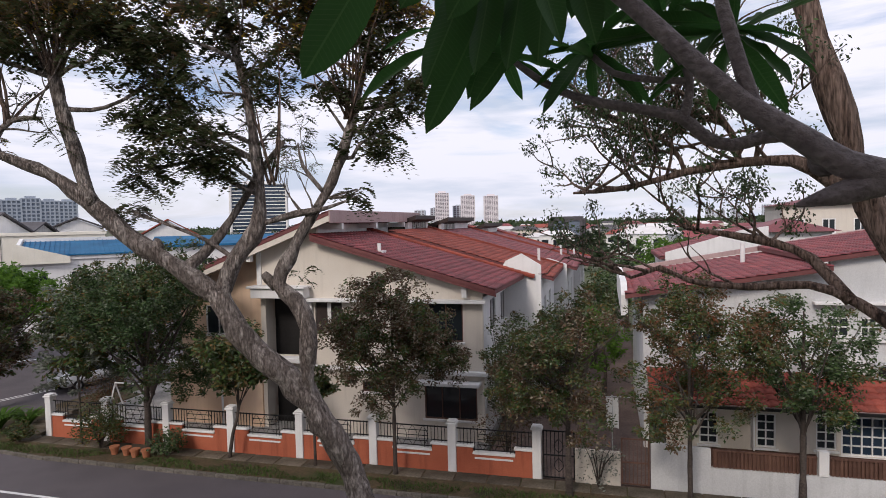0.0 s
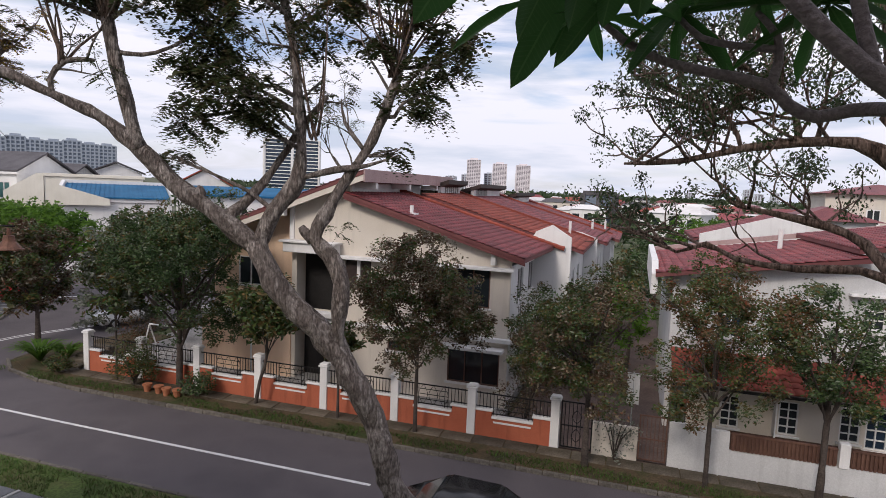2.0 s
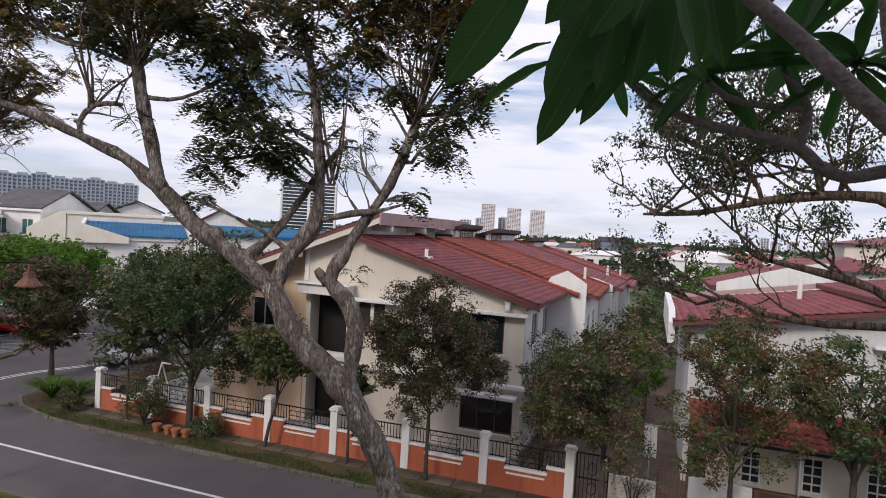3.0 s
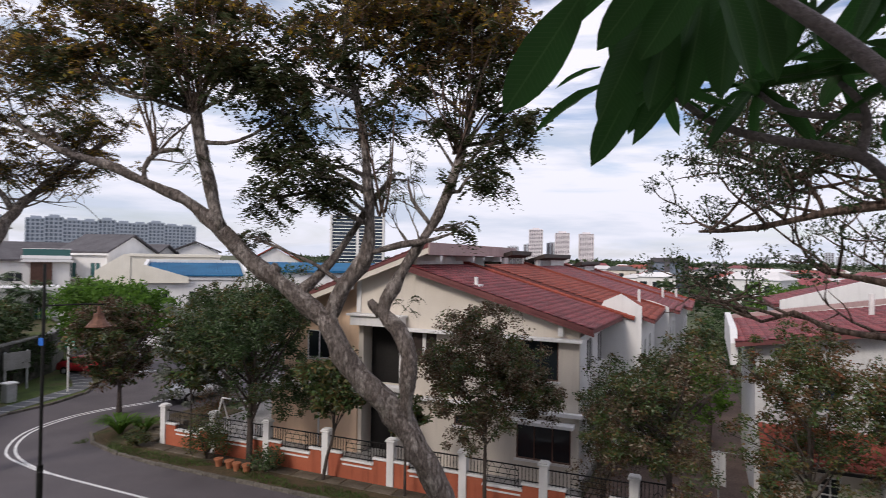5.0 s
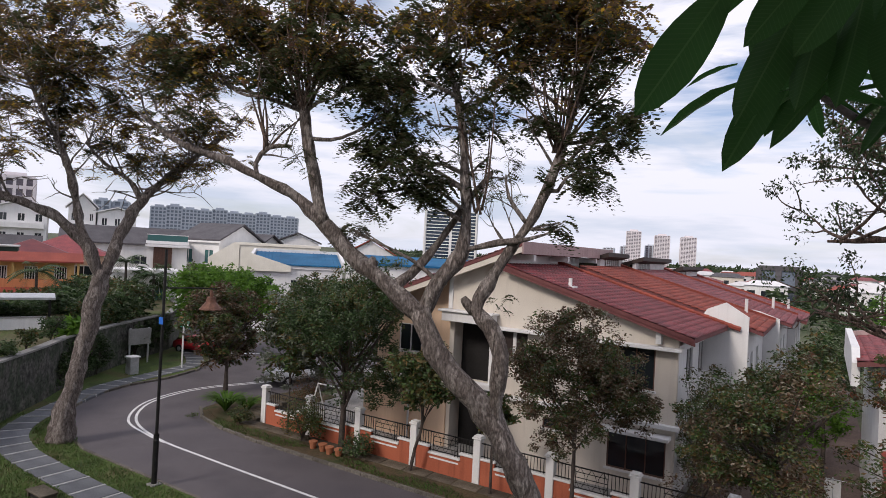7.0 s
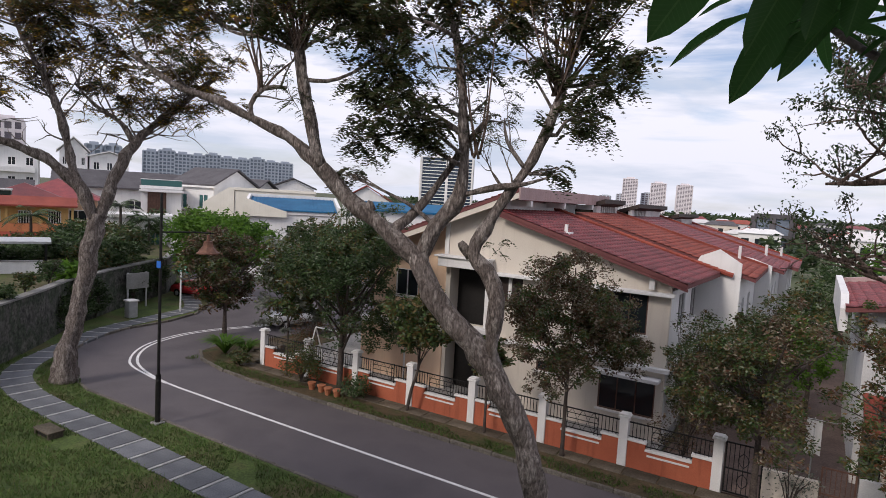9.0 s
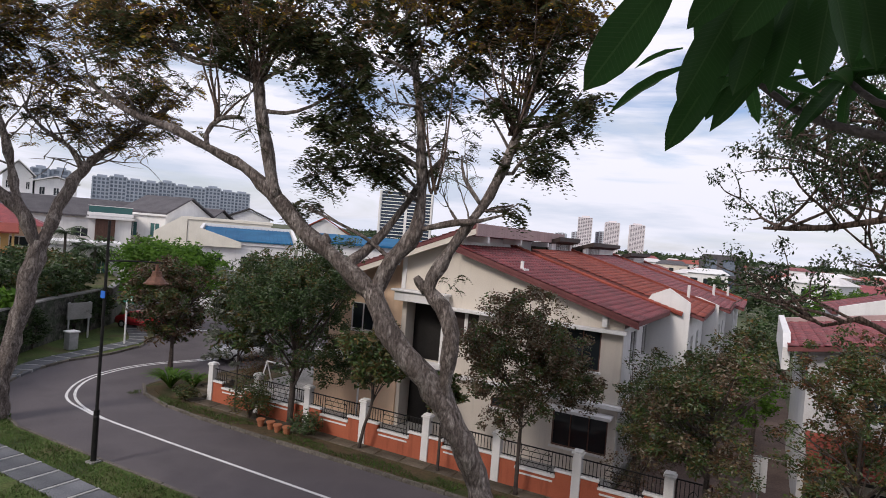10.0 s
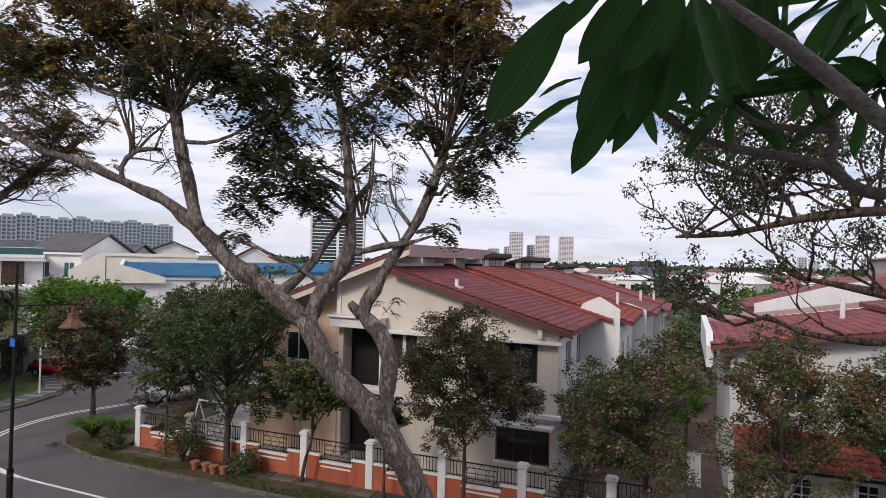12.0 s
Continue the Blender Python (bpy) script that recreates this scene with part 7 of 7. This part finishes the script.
# ---- vehicles ----
def car(x, y, rz, paint, label):
    e = thing("car", x, y, 0.0, label, "car", rz=rz, local=True)
    prof = [(-2.1, 0.35), (-2.15, 0.75), (-1.95, 0.95), (-1.3, 1.0), (-0.75, 1.42), (0.75, 1.46), (1.5, 1.0), (2.05, 0.85), (2.15, 0.6), (2.1, 0.35)]
    bm = prism(prof, -0.85, 0.85)
    bmesh.ops.bevel(bm, geom=list(bm.edges), offset=0.07, segments=2, affect="EDGES")
    part("body", bm, paint, e, smooth=True)
    for s in (-1, 1):
        part("side_window", prism([(-1.1, 0.98), (-0.7, 1.34), (0.68, 1.38), (1.25, 1.0)], s * 0.845, s * 0.862), GLASS, e)
    part("windscreen", prism([(0.82, 1.40), (1.42, 1.04), (1.46, 1.06), (0.86, 1.42)], -0.7, 0.7), GLASS, e)
    part("rear_window", prism([(-0.82, 1.36), (-1.24, 1.04), (-1.28, 1.06), (-0.86, 1.39)], -0.7, 0.7), GLASS, e)
    for wx in (-1.35, 1.35):
        for s in (-1, 1):
            wm = tube([(wx, s * 0.7, 0.32), (wx, s * 0.9, 0.32)], [0.32, 0.32], 18)
            wheel = part("wheel", wm, IRON, e, "black tyre")
            part("rim", tube([(wx, s * 0.9, 0.32), (wx, s * 0.92, 0.32)], [0.19, 0.17], 14), GALV, wheel)
    for s in (-1, 1):
        part("headlight", box(2.0, s * 0.6 - 0.18, 0.66, 2.17, s * 0.6 + 0.18, 0.8, 0.02), GALV, e)
    return e


car(-43.4, 32.3, 12, CAR_RED, "red hatchback parked past the junction")
car(-3.6, 15.45, 180, CAR_BLACK, "black saloon parked at the near kerb")
car(-30.2, 30.5, 80, CAR_WHITE, "white car parked in the side road")

# garden swing frame behind the fence
sw = thing("swing_frame", -21.8, 24.6, 0.06, "white tubular garden swing frame behind the fence", "swing")
for x in (-22.7, -20.9):
    for dy in (-0.7, 0.7):
        part("leg", tube([(x, 24.6, 2.0), (x, 24.6 + dy, 0.06)], [0.035, 0.035], 6), WHITE, sw)
part("top_bar", tube([(-22.7, 24.6, 2.0), (-20.9, 24.6, 2.0)], [0.04, 0.04], 6), WHITE, sw)
# steps beside the corner island, and a drain sump by the footpath
st = thing("stone_steps", -25.4, 22.4, 0.1, "dark mossy stone steps rising beside the corner bed", "steps")
for k in range(5):
    part("tread", box(-25.95, 22.35 + k * 0.42, 0.08, -24.75, 22.35 + (k + 1) * 0.42 - 0.01, 0.2 + k * 0.12, 0.015), MOSSY, st)
ds = thing("drain_sump", -22.7, 11.25, 0.1, "low concrete drain sump with a dark open side", "drain")
part("block", pierced(-23.2, -22.2, 0.05, 0.3, [(-23.1, -22.3, 0.11, 0.27)], 11.0, 11.5), MOSSY, ds)
# black block painted for the shade inside the sump
part("opening", box(-23.09, 11.06, 0.115, -22.31, 11.45, 0.265), DARK, ds, "black fill in place of the shade in the opening")
part("lid", box(-23.25, 10.96, 0.303, -22.15, 11.54, 0.36, 0.015), MOSSY, ds)
# laundry beside the gate
ln = thing("hanging_cloth", 0.35, 24.2, 0, "white cloth hanging on a line behind the gate", "cloth")
cm = bmesh.new()
bmesh.ops.create_grid(cm, x_segments=8, y_segments=12, size=0.5, matrix=Matrix.Translation((0.35, 24.2, 2.05)) @ Matrix.Rotation(radians(90), 4, "X") @ Matrix.Diagonal((0.45, 1.15, 1, 1)))
for v in cm.verts:
    v.co.y += 0.06 * math.sin(v.co.x * 18) * (2.7 - v.co.z)
cl = part("cloth", cm, WHITE, ln)
sol = cl.modifiers.new("thickness", "SOLIDIFY")
sol.thickness = 0.015
part("pole", tube([(0.35, 24.22, 0), (0.35, 24.22, 2.72)], [0.025, 0.025], 6), GALV, ln)
part("cross_bar", tube([(-0.3, 24.22, 2.66), (1.0, 24.22, 2.66)], [0.015, 0.015], 5), GALV, ln)

# the unseen block of flats that the camera looks out from closes the near side
# 16 m high so that its shadow falls on the frangipani
flat("home_block", [(-20, -8), (20, -8), (20, -2.2), (-20, -2.2)], -0.2, 16, CREAM, "unseen cream block of flats behind the viewer that shades the near leaves", "building")
